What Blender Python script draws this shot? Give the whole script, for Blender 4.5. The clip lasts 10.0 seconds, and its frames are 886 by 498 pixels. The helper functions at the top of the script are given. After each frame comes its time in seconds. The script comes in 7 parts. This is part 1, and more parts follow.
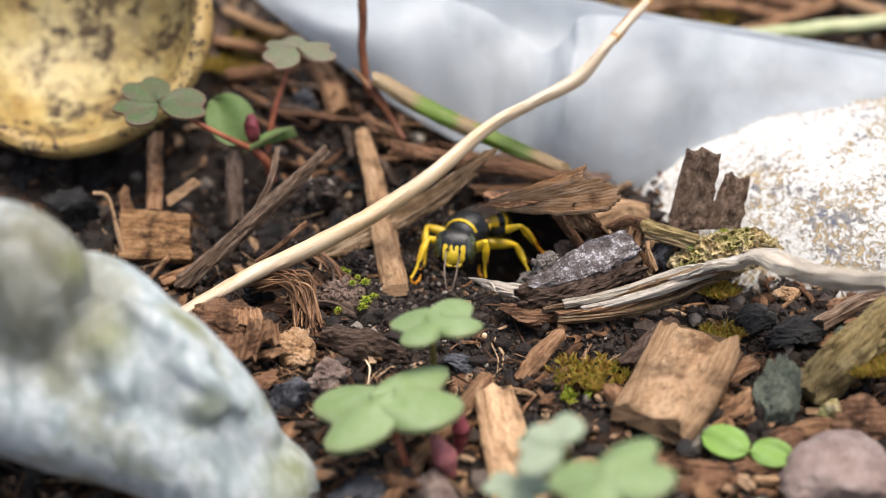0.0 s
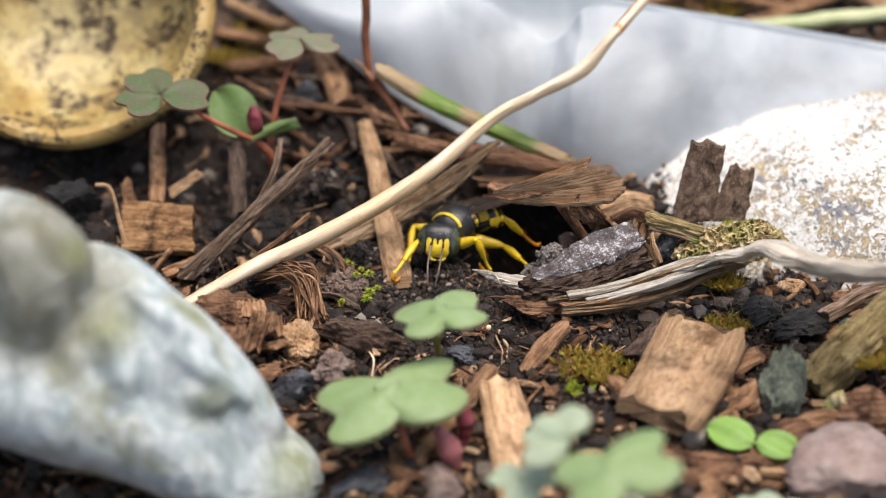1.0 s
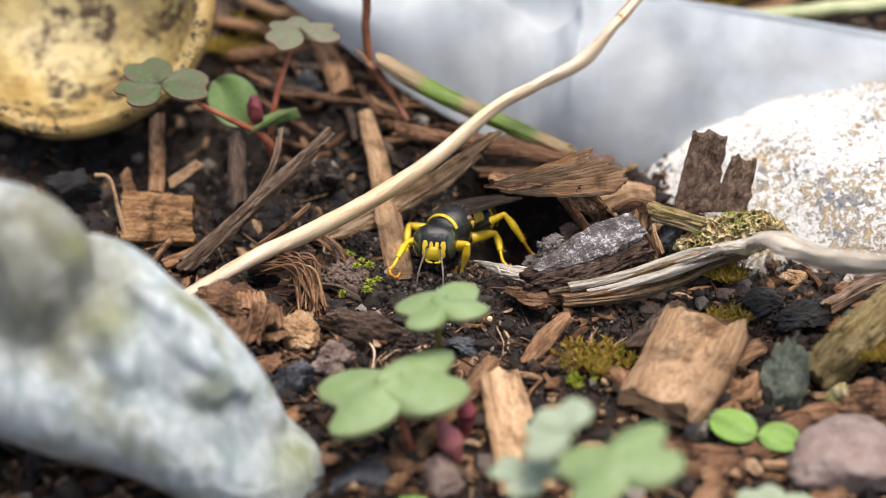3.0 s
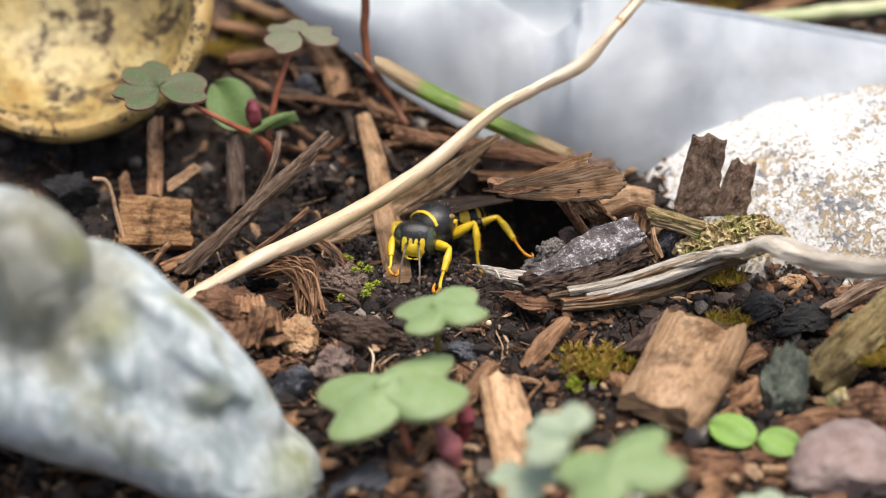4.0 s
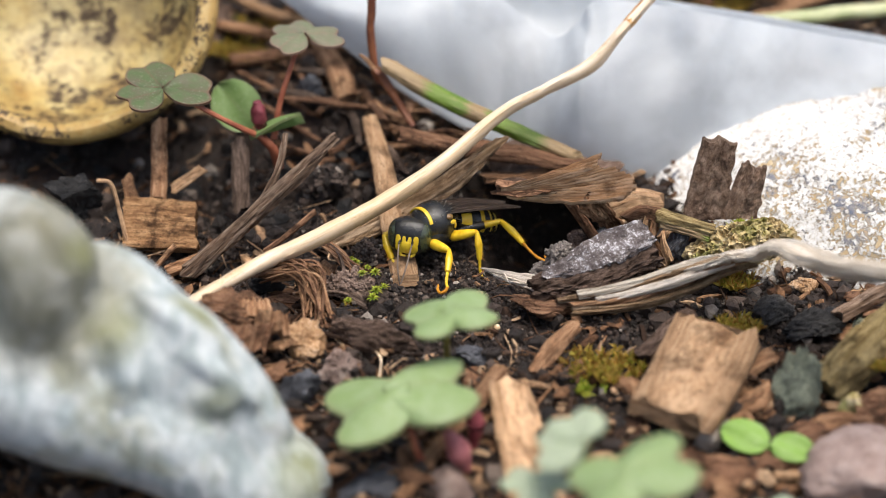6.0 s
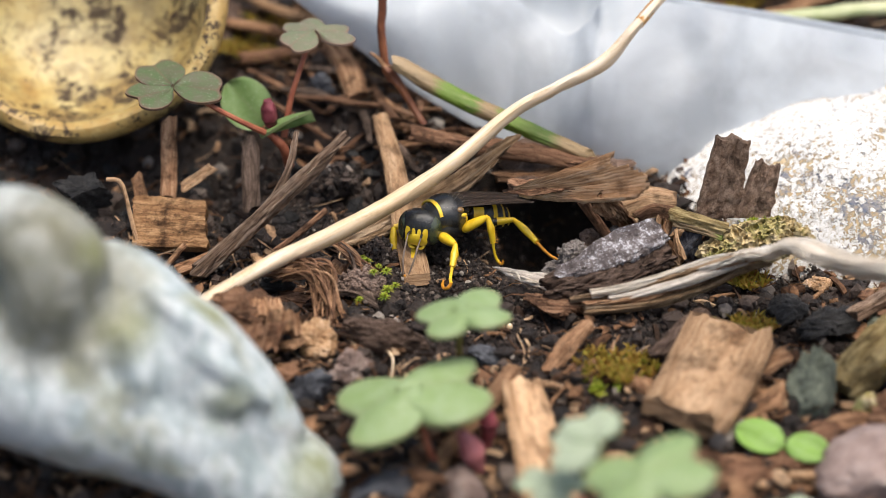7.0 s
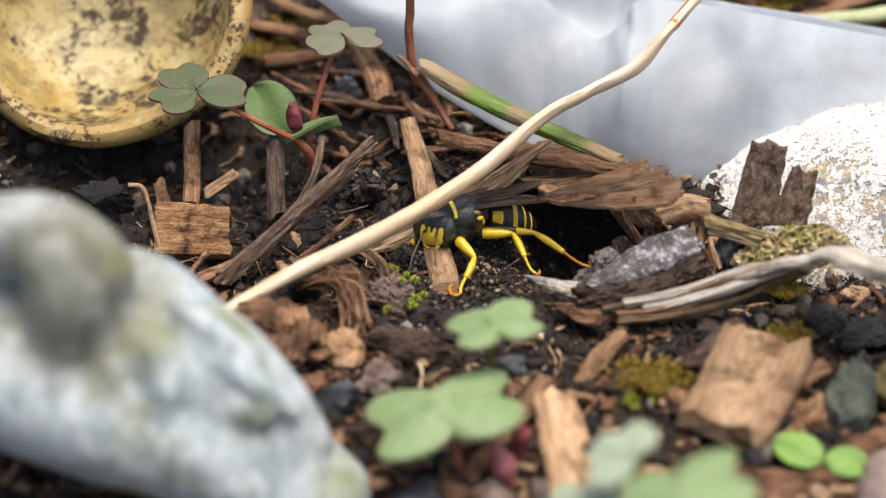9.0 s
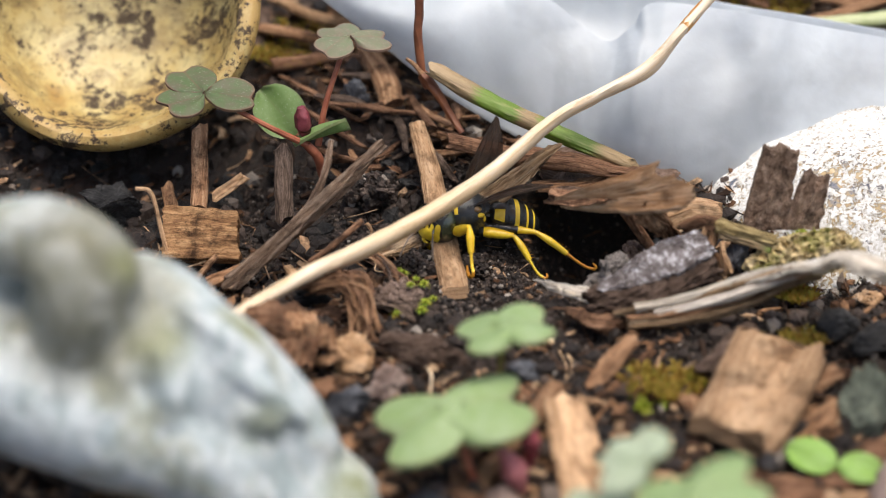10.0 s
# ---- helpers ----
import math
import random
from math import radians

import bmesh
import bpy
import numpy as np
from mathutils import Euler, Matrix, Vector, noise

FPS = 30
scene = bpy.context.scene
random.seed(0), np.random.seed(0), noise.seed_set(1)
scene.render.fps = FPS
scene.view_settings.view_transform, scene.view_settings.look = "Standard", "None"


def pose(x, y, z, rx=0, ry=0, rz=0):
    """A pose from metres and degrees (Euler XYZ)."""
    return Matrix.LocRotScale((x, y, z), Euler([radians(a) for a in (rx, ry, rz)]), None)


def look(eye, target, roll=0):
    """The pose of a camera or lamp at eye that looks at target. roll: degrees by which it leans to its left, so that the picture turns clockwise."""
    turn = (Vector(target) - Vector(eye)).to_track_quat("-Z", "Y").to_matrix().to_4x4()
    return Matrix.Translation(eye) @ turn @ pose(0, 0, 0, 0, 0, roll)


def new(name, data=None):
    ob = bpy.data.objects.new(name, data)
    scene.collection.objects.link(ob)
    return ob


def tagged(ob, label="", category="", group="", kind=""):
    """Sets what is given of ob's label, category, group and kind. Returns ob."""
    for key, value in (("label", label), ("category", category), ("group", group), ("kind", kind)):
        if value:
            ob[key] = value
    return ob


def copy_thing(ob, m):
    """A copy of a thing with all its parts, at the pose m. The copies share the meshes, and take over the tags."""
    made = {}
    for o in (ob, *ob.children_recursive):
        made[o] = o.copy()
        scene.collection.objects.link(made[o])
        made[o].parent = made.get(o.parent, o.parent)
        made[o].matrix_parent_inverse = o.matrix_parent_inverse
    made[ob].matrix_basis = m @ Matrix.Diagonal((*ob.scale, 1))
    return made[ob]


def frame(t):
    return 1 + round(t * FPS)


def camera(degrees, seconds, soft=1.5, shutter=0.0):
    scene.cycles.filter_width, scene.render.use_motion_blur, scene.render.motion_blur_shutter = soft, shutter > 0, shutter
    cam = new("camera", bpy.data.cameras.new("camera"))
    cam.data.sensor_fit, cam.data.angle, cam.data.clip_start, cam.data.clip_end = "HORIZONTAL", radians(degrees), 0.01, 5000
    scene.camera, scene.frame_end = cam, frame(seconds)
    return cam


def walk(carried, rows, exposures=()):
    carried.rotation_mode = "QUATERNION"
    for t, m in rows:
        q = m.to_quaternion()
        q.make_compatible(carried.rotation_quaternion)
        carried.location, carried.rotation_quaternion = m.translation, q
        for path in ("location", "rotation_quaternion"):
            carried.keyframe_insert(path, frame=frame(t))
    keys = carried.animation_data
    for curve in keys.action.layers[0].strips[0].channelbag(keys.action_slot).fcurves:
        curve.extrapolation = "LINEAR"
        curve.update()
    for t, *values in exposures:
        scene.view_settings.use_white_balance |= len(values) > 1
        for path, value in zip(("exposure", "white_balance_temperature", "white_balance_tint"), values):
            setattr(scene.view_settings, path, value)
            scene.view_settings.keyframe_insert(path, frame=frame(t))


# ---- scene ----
MM = 0.001  # all plans below are in millimetres


def at_mm(x, y, z, rx=0, ry=0, rz=0):
    return pose(x * MM, y * MM, z * MM, rx, ry, rz)


# ---- camera: seconds, place in mm, turn in degrees ----
cam = camera(20.0, 10.0, soft=0.45, shutter=0.4)
cam.data.dof.use_dof = True
cam.data.dof.focus_distance = 0.1655
cam.data.dof.aperture_fstop = 22.0
ROWS = [
    (0, -3.69, -149.93, 82.29, 62.000, 0.000, 0.000),
    (0.5, -4.04, -149.85, 82.09, 61.927, -0.050, -0.091),
    (1, -4.22, -149.59, 81.72, 61.929, -0.053, -0.077),
    (1.5, -4.18, -149.59, 81.56, 61.831, -0.042, -0.017),
    (2, -4.51, -149.35, 81.27, 61.712, -0.118, -0.122),
    (2.5, -4.44, -149.05, 81.60, 61.589, -0.115, -0.102),
    (4, -4.77, -148.37, 81.91, 61.557, -0.199, -0.219),
    (4.5, -4.88, -148.16, 81.96, 61.595, -0.238, -0.254),
    (5, -5.18, -147.99, 82.02, 61.589, -0.305, -0.340),
    (6.5, -6.51, -146.39, 80.76, 61.611, -0.408, -0.456),
    (7, -6.81, -146.06, 80.64, 61.609, -0.360, -0.440),
    (7.5, -7.11, -144.82, 80.04, 61.603, -0.325, -0.368),
    (8, -7.39, -143.18, 79.32, 61.577, -0.358, -0.308),
    (8.5, -7.95, -142.92, 79.33, 61.577, -0.379, -0.291),
    (9, -7.89, -142.60, 79.32, 61.612, -0.329, -0.146),
    (9.5, -8.23, -141.93, 79.02, 61.645, -0.348, -0.176),
    (10, -8.27, -141.64, 78.77, 61.720, -0.293, -0.074),
]
walk(cam, [(t, at_mm(x, y, z, rx, ry, rz)) for t, x, y, z, rx, ry, rz in ROWS], [(0.0, 0.83, 6650, 11), (10.0, 0.83, 6650, 11)])

# ---- light: bright overcast sky, soft sun high and nearly overhead ----
SUN_UP, SUN_ROUND = 77.0, 135.0
world = bpy.data.worlds.new("overcast_sky")
scene.world = world
world.use_nodes = True
wn = world.node_tree
sky = wn.nodes.new("ShaderNodeTexSky")
sky.sky_type, sky.sun_disc = "NISHITA", False
sky.sun_elevation, sky.sun_rotation = radians(SUN_UP), radians(SUN_ROUND)
sky.air_density, sky.dust_density, sky.ozone_density = 1.0, 4.0, 1.0
wn.links.new(sky.outputs[0], wn.nodes["Background"].inputs[0])
wn.nodes["Background"].inputs[1].default_value = 0.115
sun = new("sun", bpy.data.lights.new("sun", "SUN"))
sun.data.energy, sun.data.angle, sun.data.color = 2.0, radians(38), (1.0, 0.96, 0.9)
sun.matrix_world = look((1.0, -1.0, 6.0), (0, 0, 0))

# ---- materials ----
HORN = tuple((a + b) * MM for a, b in zip((-26.8, -23.6, 12.6), (22, 20, 3)))  # the algae-stained, shade-painted horn of the figurine, from its own origin


class Nodes:
    """Short hand for one node material."""

    def __init__(self, name, rough=0.6, spec=0.4, sheen=0.0, coat=0.0):
        self.mat = bpy.data.materials.new(name)
        self.mat.use_nodes = True
        self.tree = self.mat.node_tree
        self.bsdf = self.tree.nodes["Principled BSDF"]
        self.put("Roughness", rough)
        self.put("Specular IOR Level", spec)
        self.put("Coat Weight", coat)

    def put(self, socket, value):
        if hasattr(value, "is_output"):
            self.tree.links.new(value, self.bsdf.inputs[socket])
        else:
            self.bsdf.inputs[socket].default_value = value

    def node(self, kind, **values):
        n = self.tree.nodes.new(kind)
        for key, value in values.items():
            sock = n.inputs[key.replace("_", " ")]
            if hasattr(value, "is_output"):
                self.tree.links.new(value, sock)
            else:
                sock.default_value = value
        return n

    def coords(self, uv=False, sx=1.0, sy=1.0, sz=1.0):
        """Coordinates in millimetres, shifted at random for each object."""
        tc = self.node("ShaderNodeTexCoord")
        info = self.node("ShaderNodeObjectInfo")
        unit = 1.0 if uv else 1.0 / MM
        mp = self.node("ShaderNodeMapping", Vector=tc.outputs["UV" if uv else "Object"], Scale=(sx * unit, sy * unit, sz * unit))
        mul = self.tree.nodes.new("ShaderNodeMath")
        mul.operation = "MULTIPLY"
        mul.inputs[1].default_value = 37.0
        self.tree.links.new(info.outputs["Random"], mul.inputs[0])
        add = self.tree.nodes.new("ShaderNodeVectorMath")
        self.tree.links.new(mp.outputs[0], add.inputs[0])
        self.tree.links.new(mul.outputs[0], add.inputs[1])
        return add.outputs[0]

    def noise(self, vec, scale, detail=5.0, rough=0.6, warp=0.0):
        return self.node("ShaderNodeTexNoise", Vector=vec, Scale=scale, Detail=detail, Roughness=rough, Distortion=warp).outputs["Fac"]

    def cells(self, vec, scale, what="Distance"):
        return self.node("ShaderNodeTexVoronoi", Vector=vec, Scale=scale).outputs[what]

    def ramp(self, fac, *stops):
        n = self.tree.nodes.new("ShaderNodeValToRGB")
        self.tree.links.new(fac, n.inputs[0])
        r = n.color_ramp
        while len(r.elements) < len(stops):
            r.elements.new(0.5)
        for e, (p, c) in zip(r.elements, stops):
            e.position = p
            e.color = (*c, 1.0) if len(c) == 3 else c
        return n.outputs[0]

    def grey(self, fac, *stops):
        return self.ramp(fac, *[(p, (v, v, v)) for p, v in stops])

    def mix(self, fac, a, b, mode="MIX"):
        n = self.tree.nodes.new("ShaderNodeMix")
        n.data_type, n.blend_type = "RGBA", mode
        for sock, value in ((n.inputs[0], fac), (n.inputs[6], a), (n.inputs[7], b)):
            if hasattr(value, "is_output"):
                self.tree.links.new(value, sock)
            elif sock == n.inputs[0]:
                sock.default_value = value
            else:
                sock.default_value = (*value, 1.0)
        return n.outputs[2]

    def bump(self, height, strength=0.5, mm=0.1):
        n = self.node("ShaderNodeBump", Height=height, Strength=strength, Distance=mm * MM)
        self.tree.links.new(n.outputs[0], self.bsdf.inputs["Normal"])

    def random(self):
        return self.node("ShaderNodeObjectInfo").outputs["Random"]

    def island(self):
        return self.node("ShaderNodeNewGeometry").outputs["Random Per Island"]


def wood(name, dark, mid, light, across=10.0, along=0.35, rough=0.8, spec=0.13, stain=0.35, relief=0.8, depth=0.5):
    """Split wood: coarse and fine grain along the piece, dirt in blotches, each piece a little lighter or darker."""
    dark, mid, light = [(c[0], c[1] * 0.985, c[2] * 0.97) for c in (dark, mid, light)]
    m = Nodes(name, rough, spec)
    grain = m.noise(m.coords(True, along, across * 0.45), 1.0, 8.0, 0.68, 0.35)
    fine = m.noise(m.coords(True, along * 3.5, across * 1.5), 1.0, 7.0, 0.75, 0.6)
    blot = m.noise(m.coords(), 0.5, 8.0, 0.68)
    pit = m.noise(m.coords(), 3.2, 6.0, 0.7)
    c = m.ramp(grain, (0.33, dark), (0.47, mid), (0.62, light))
    worn = m.grey(pit, (0.4, 1.0), (0.6, 0.25))
    c = m.mix(m.mix(1.0, m.grey(fine, (0.36, 0.9), (0.52, 0.0)), worn, "MULTIPLY"), c, [v * depth for v in dark])
    c = m.mix(m.grey(fine, (0.56, 0.0), (0.7, 0.45)), c, [min(0.85, v * 1.35) for v in light])
    c = m.mix(m.grey(blot, (0.5, 0.0), (0.64, min(0.95, stain * 1.8))), c, [v * 0.3 for v in dark])
    c = m.mix(m.grey(pit, (0.56, 0.0), (0.66, stain)), c, [v * 0.4 for v in dark])
    tone = m.grey(m.random(), (0.0, 0.72), (1.0, 1.2))
    m.put("Base Color", m.mix(1.0, c, tone, "MULTIPLY"))
    m.bump(m.mix(0.5, grain, fine), relief, 0.4)
    return m.mat


def stone(name, a, b, c, scale=0.9, rough=0.8, relief=0.6, speck=0.0):
    m = Nodes(name, rough, 0.35)
    v = m.coords()
    big = m.noise(v, scale * 0.5, 6.0)
    small = m.noise(v, scale * 5, 6.0, 0.7)
    col = m.ramp(m.mix(0.5, big, small), (0.36, a), (0.5, b), (0.63, c))
    m.put("Base Color", col)
    m.bump(m.mix(0.3, small, big), relief, 0.3)
    return m.mat


WOOD_PALE = wood("pale_wood", (0.224, 0.123, 0.062), (0.47, 0.291, 0.162), (0.627, 0.426, 0.258))
WOOD_TAN = wood("tan_wood", (0.13, 0.065, 0.034), (0.338, 0.182, 0.098), (0.546, 0.338, 0.195), stain=0.45)
WOOD_CHIP = wood("orange_brown_wood", (0.1, 0.05, 0.024), (0.27, 0.145, 0.068), (0.43, 0.26, 0.13), across=6, along=0.5, stain=0.6)
WOOD_RED = wood("red_brown_wood", (0.085, 0.043, 0.025), (0.215, 0.112, 0.065), (0.36, 0.21, 0.125), stain=0.6)
WOOD_DARK = wood("dark_wood", (0.031, 0.021, 0.016), (0.106, 0.073, 0.054), (0.237, 0.175, 0.138), across=11, relief=1.0)
BARK_DARK = wood("dark_bark", (0.05, 0.032, 0.023), (0.135, 0.088, 0.064), (0.26, 0.185, 0.145), across=7, along=1.2, relief=1.2, stain=0.25)
WOOD_GREY = wood("weathered_grey_wood", (0.36, 0.3, 0.24), (0.58, 0.51, 0.43), (0.74, 0.68, 0.6), across=10, along=0.25, relief=0.9, stain=0.1, depth=0.6)
WOOD_STICK = wood("weathered_stick", (0.085, 0.052, 0.034), (0.28, 0.185, 0.125), (0.54, 0.41, 0.31), across=8, along=0.3, relief=1.2, stain=0.25)
STRAW = wood("pale_straw", (0.66, 0.44, 0.22), (0.82, 0.62, 0.39), (0.93, 0.82, 0.66), across=1.3, along=0.05, rough=0.5, spec=0.4, stain=0.0, relief=0.25, depth=0.78)
RIDGES = 17  # along the bark flap


def flap_material():
    """Pale fibrous bark, with the shade of the grooves between its ridges painted in."""
    m = Nodes("fibrous_bark", 0.8, 0.2)
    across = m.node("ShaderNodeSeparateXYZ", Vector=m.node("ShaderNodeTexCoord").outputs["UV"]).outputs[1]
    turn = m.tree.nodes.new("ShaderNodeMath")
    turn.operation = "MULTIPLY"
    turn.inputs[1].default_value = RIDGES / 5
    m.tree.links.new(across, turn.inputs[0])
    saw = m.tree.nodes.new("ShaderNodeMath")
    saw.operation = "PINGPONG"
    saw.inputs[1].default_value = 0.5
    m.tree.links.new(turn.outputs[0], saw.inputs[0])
    fibre = m.noise(m.coords(True, 0.5, 5.0), 1.0, 7.0, 0.72, 0.4)
    blot = m.noise(m.coords(), 0.7, 7.0, 0.68)
    c = m.ramp(fibre, (0.32, (0.3, 0.17, 0.085)), (0.48, (0.58, 0.39, 0.23)), (0.64, (0.84, 0.66, 0.46)))
    # crevice shade as dark brown colour, broken up by blotches
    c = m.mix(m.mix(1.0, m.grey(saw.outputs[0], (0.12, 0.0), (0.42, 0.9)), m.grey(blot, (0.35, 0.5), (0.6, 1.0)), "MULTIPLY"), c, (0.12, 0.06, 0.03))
    m.put("Base Color", m.mix(m.grey(blot, (0.56, 0.0), (0.7, 0.6)), c, (0.1, 0.055, 0.03)))
    m.bump(m.mix(0.5, fibre, blot), 0.8, 0.25)
    return m.mat


FLAP = flap_material()
BARK_FINE = wood("pitted_bark", (0.1, 0.06, 0.04), (0.225, 0.15, 0.105), (0.38, 0.275, 0.205), across=4, along=1.5, relief=1.1, stain=0.5, depth=0.9)
STRAND = wood("brown_grey_strand", (0.15, 0.085, 0.042), (0.42, 0.275, 0.155), (0.66, 0.49, 0.33), across=12, along=0.15, relief=1.1, stain=0.3)
BLEACHED = wood("bleached_fibre", (0.5, 0.4, 0.27), (0.8, 0.71, 0.58), (0.9, 0.86, 0.77), across=6, along=0.12, relief=0.9, stain=0.12, depth=0.6)
MOSSY_BARK = wood("mossy_bark", (0.14, 0.09, 0.035), (0.36, 0.27, 0.12), (0.54, 0.43, 0.22), across=6, along=0.4, relief=1.0, stain=0.4)
PEBBLE = stone("orange_brown_stone", (0.15, 0.07, 0.03), (0.42, 0.25, 0.125), (0.68, 0.5, 0.34), 1.2)
STONE_GREY = stone("grey_green_stone", (0.04, 0.045, 0.035), (0.12, 0.135, 0.1), (0.28, 0.3, 0.21), 1.2)
STONE_PINK = stone("pinkish_stone", (0.06, 0.04, 0.03), (0.24, 0.165, 0.135), (0.44, 0.36, 0.31), 1.3, relief=1.0)
STONE_PALE = stone("pale_pinkish_stone", (0.17, 0.115, 0.095), (0.3, 0.22, 0.19), (0.42, 0.34, 0.3), 0.9)
SLATE = stone("dark_slate", (0.02, 0.021, 0.024), (0.055, 0.057, 0.065), (0.12, 0.125, 0.14), 0.8, rough=0.45)
CHARCOAL = stone("charcoal", (0.005, 0.005, 0.005), (0.016, 0.015, 0.014), (0.05, 0.048, 0.046), 1.5, rough=0.5, relief=1.0)


def soil_material(name, islands):
    m = Nodes(name, 0.85, 0.4)
    v = m.coords()
    big, small = m.noise(v, 0.25, 5.0), m.noise(v, 3.0, 8.0, 0.7)
    c = m.ramp(small, (0.36, (0.004, 0.003, 0.0025)), (0.5, (0.017, 0.012, 0.009)), (0.66, (0.08, 0.055, 0.042)))
    c = m.mix(m.grey(big, (0.45, 0.0), (0.65, 0.5)), c, (0.045, 0.024, 0.015))
    if islands:
        tone = m.ramp(m.island(), (0.0, (0.012, 0.01, 0.009)), (0.45, (0.026, 0.019, 0.015)), (0.74, (0.075, 0.052, 0.04)), (0.9, (0.14, 0.1, 0.078)), (0.965, (0.3, 0.24, 0.19)), (0.993, (0.6, 0.53, 0.45)))
        c = m.mix(0.62, c, tone)
    m.put("Base Color", c)
    m.put("Roughness", m.grey(small, (0.35, 0.3), (0.6, 0.85)))
    m.bump(small, 0.9, 0.35)
    return m.mat


SOIL = soil_material("dark_soil", False)
CRUMB = soil_material("soil_crumbs", True)
CRUMB_BROWN = stone("brown_soil_crumbs", (0.09, 0.058, 0.042), (0.22, 0.15, 0.115), (0.38, 0.28, 0.225), 1.5, relief=1.0)

CLOD_GREY = stone("grey_soil_crumbs", (0.12, 0.1, 0.088), (0.26, 0.225, 0.2), (0.46, 0.41, 0.37), 1.5, relief=1.0)


def litter_material():
    m = Nodes("wood_litter", 0.8, 0.12)
    tone = m.ramp(m.island(), (0.0, (0.018, 0.012, 0.009)), (0.3, (0.06, 0.033, 0.02)), (0.55, (0.18, 0.09, 0.046)), (0.8, (0.34, 0.19, 0.1)), (0.97, (0.56, 0.38, 0.23)))
    n = m.noise(m.coords(), 2.2, 6.0, 0.7)
    m.put("Base Color", m.mix(m.grey(n, (0.4, 0.65), (0.62, 0.0)), tone, (0.015, 0.01, 0.008)))
    m.bump(n, 0.8, 0.2)
    return m.mat


LITTER = litter_material()


def leaf_material(name, base, edge, blush, gloss=0.45, back=0.35):
    m = Nodes(name, gloss, 0.35)
    tc = m.node("ShaderNodeTexCoord").outputs["UV"]
    sep = m.node("ShaderNodeSeparateXYZ", Vector=tc)
    n = m.noise(m.coords(), 1.1, 5.0)
    c = m.mix(m.grey(n, (0.35, 0.0), (0.65, 0.8)), base, blush)
    c = m.mix(m.grey(sep.outputs[0], (0.92, 0.0), (1.0, 0.7)), c, edge)
    c = m.mix(m.grey(sep.outputs[1], (0.0, 0.35), (0.07, 0.0)), c, edge)
    fleck = m.noise(m.coords(), 5.0, 5.0, 0.7)
    c = m.mix(m.grey(fleck, (0.57, 0.0), (0.7, 0.3)), c, (0.6, 0.62, 0.5))
    m.put("Base Color", c)
    tr = m.node("ShaderNodeBsdfTranslucent", Color=c)
    mix = m.node("ShaderNodeMixShader", Fac=back)
    m.tree.links.new(m.bsdf.outputs[0], mix.inputs[1])
    m.tree.links.new(tr.outputs[0], mix.inputs[2])
    m.tree.links.new(mix.outputs[0], m.tree.nodes["Material Output"].inputs[0])
    m.bump(m.noise(m.coords(), 6.0, 3.0), 0.3, 0.05)
    return m.mat


LEAF = leaf_material("wood_sorrel_leaf", (0.27, 0.38, 0.15), (0.28, 0.3, 0.15), (0.34, 0.45, 0.23))
LEAF_BLUSH = leaf_material("blushed_sorrel_leaf", (0.115, 0.17, 0.07), (0.24, 0.11, 0.085), (0.165, 0.14, 0.095), gloss=0.55)
LEAF_ROSE = leaf_material("pale_rosy_sorrel_leaf", (0.2, 0.235, 0.13), (0.32, 0.18, 0.14), (0.27, 0.22, 0.16), gloss=0.55)
LEAF_PALE = leaf_material("pale_sorrel_leaf", (0.42, 0.5, 0.33), (0.36, 0.42, 0.26), (0.5, 0.56, 0.42))
LEAF_DEEP = leaf_material("green_sorrel_leaf", (0.15, 0.25, 0.07), (0.2, 0.22, 0.1), (0.22, 0.32, 0.12))
SEEDLING = leaf_material("seedling_leaf", (0.25, 0.43, 0.08), (0.24, 0.42, 0.09), (0.3, 0.48, 0.13))


def plain(name, a, b, scale=1.2, rough=0.5, spec=0.4, relief=0.25, coat=0.0):
    m = Nodes(name, rough, spec, coat=coat)
    n = m.noise(m.coords(), scale, 5.0)
    m.put("Base Color", m.ramp(n, (0.36, a), (0.64, b)))
    m.bump(m.noise(m.coords(), scale * 6, 4.0), relief, 0.08)
    return m.mat


STRAW_TIP = wood("orange_straw_tip", (0.45, 0.2, 0.06), (0.66, 0.36, 0.13), (0.74, 0.48, 0.22), across=3.0, along=0.1, stain=0.0, depth=0.8)
STEM_RED = plain("red_stem", (0.2, 0.05, 0.025), (0.36, 0.12, 0.06))
STEM_OLIVE = plain("olive_stem", (0.1, 0.1, 0.02), (0.22, 0.2, 0.05))
BUD = plain("crimson_bud", (0.11, 0.016, 0.022), (0.22, 0.05, 0.06))
BUD_PINK = plain("dull_pink_bud", (0.24, 0.07, 0.075), (0.36, 0.13, 0.13))


def moss_material(name, *tones):
    m = Nodes(name, 0.6, 0.2)
    c = m.ramp(m.island(), *[(k / len(tones), t) for k, t in enumerate(tones)])
    m.put("Base Color", c)
    tr = m.node("ShaderNodeBsdfTranslucent", Color=c)
    mix = m.node("ShaderNodeMixShader", Fac=0.4)
    m.tree.links.new(m.bsdf.outputs[0], mix.inputs[1])
    m.tree.links.new(tr.outputs[0], mix.inputs[2])
    m.tree.links.new(mix.outputs[0], m.tree.nodes["Material Output"].inputs[0])
    return m.mat


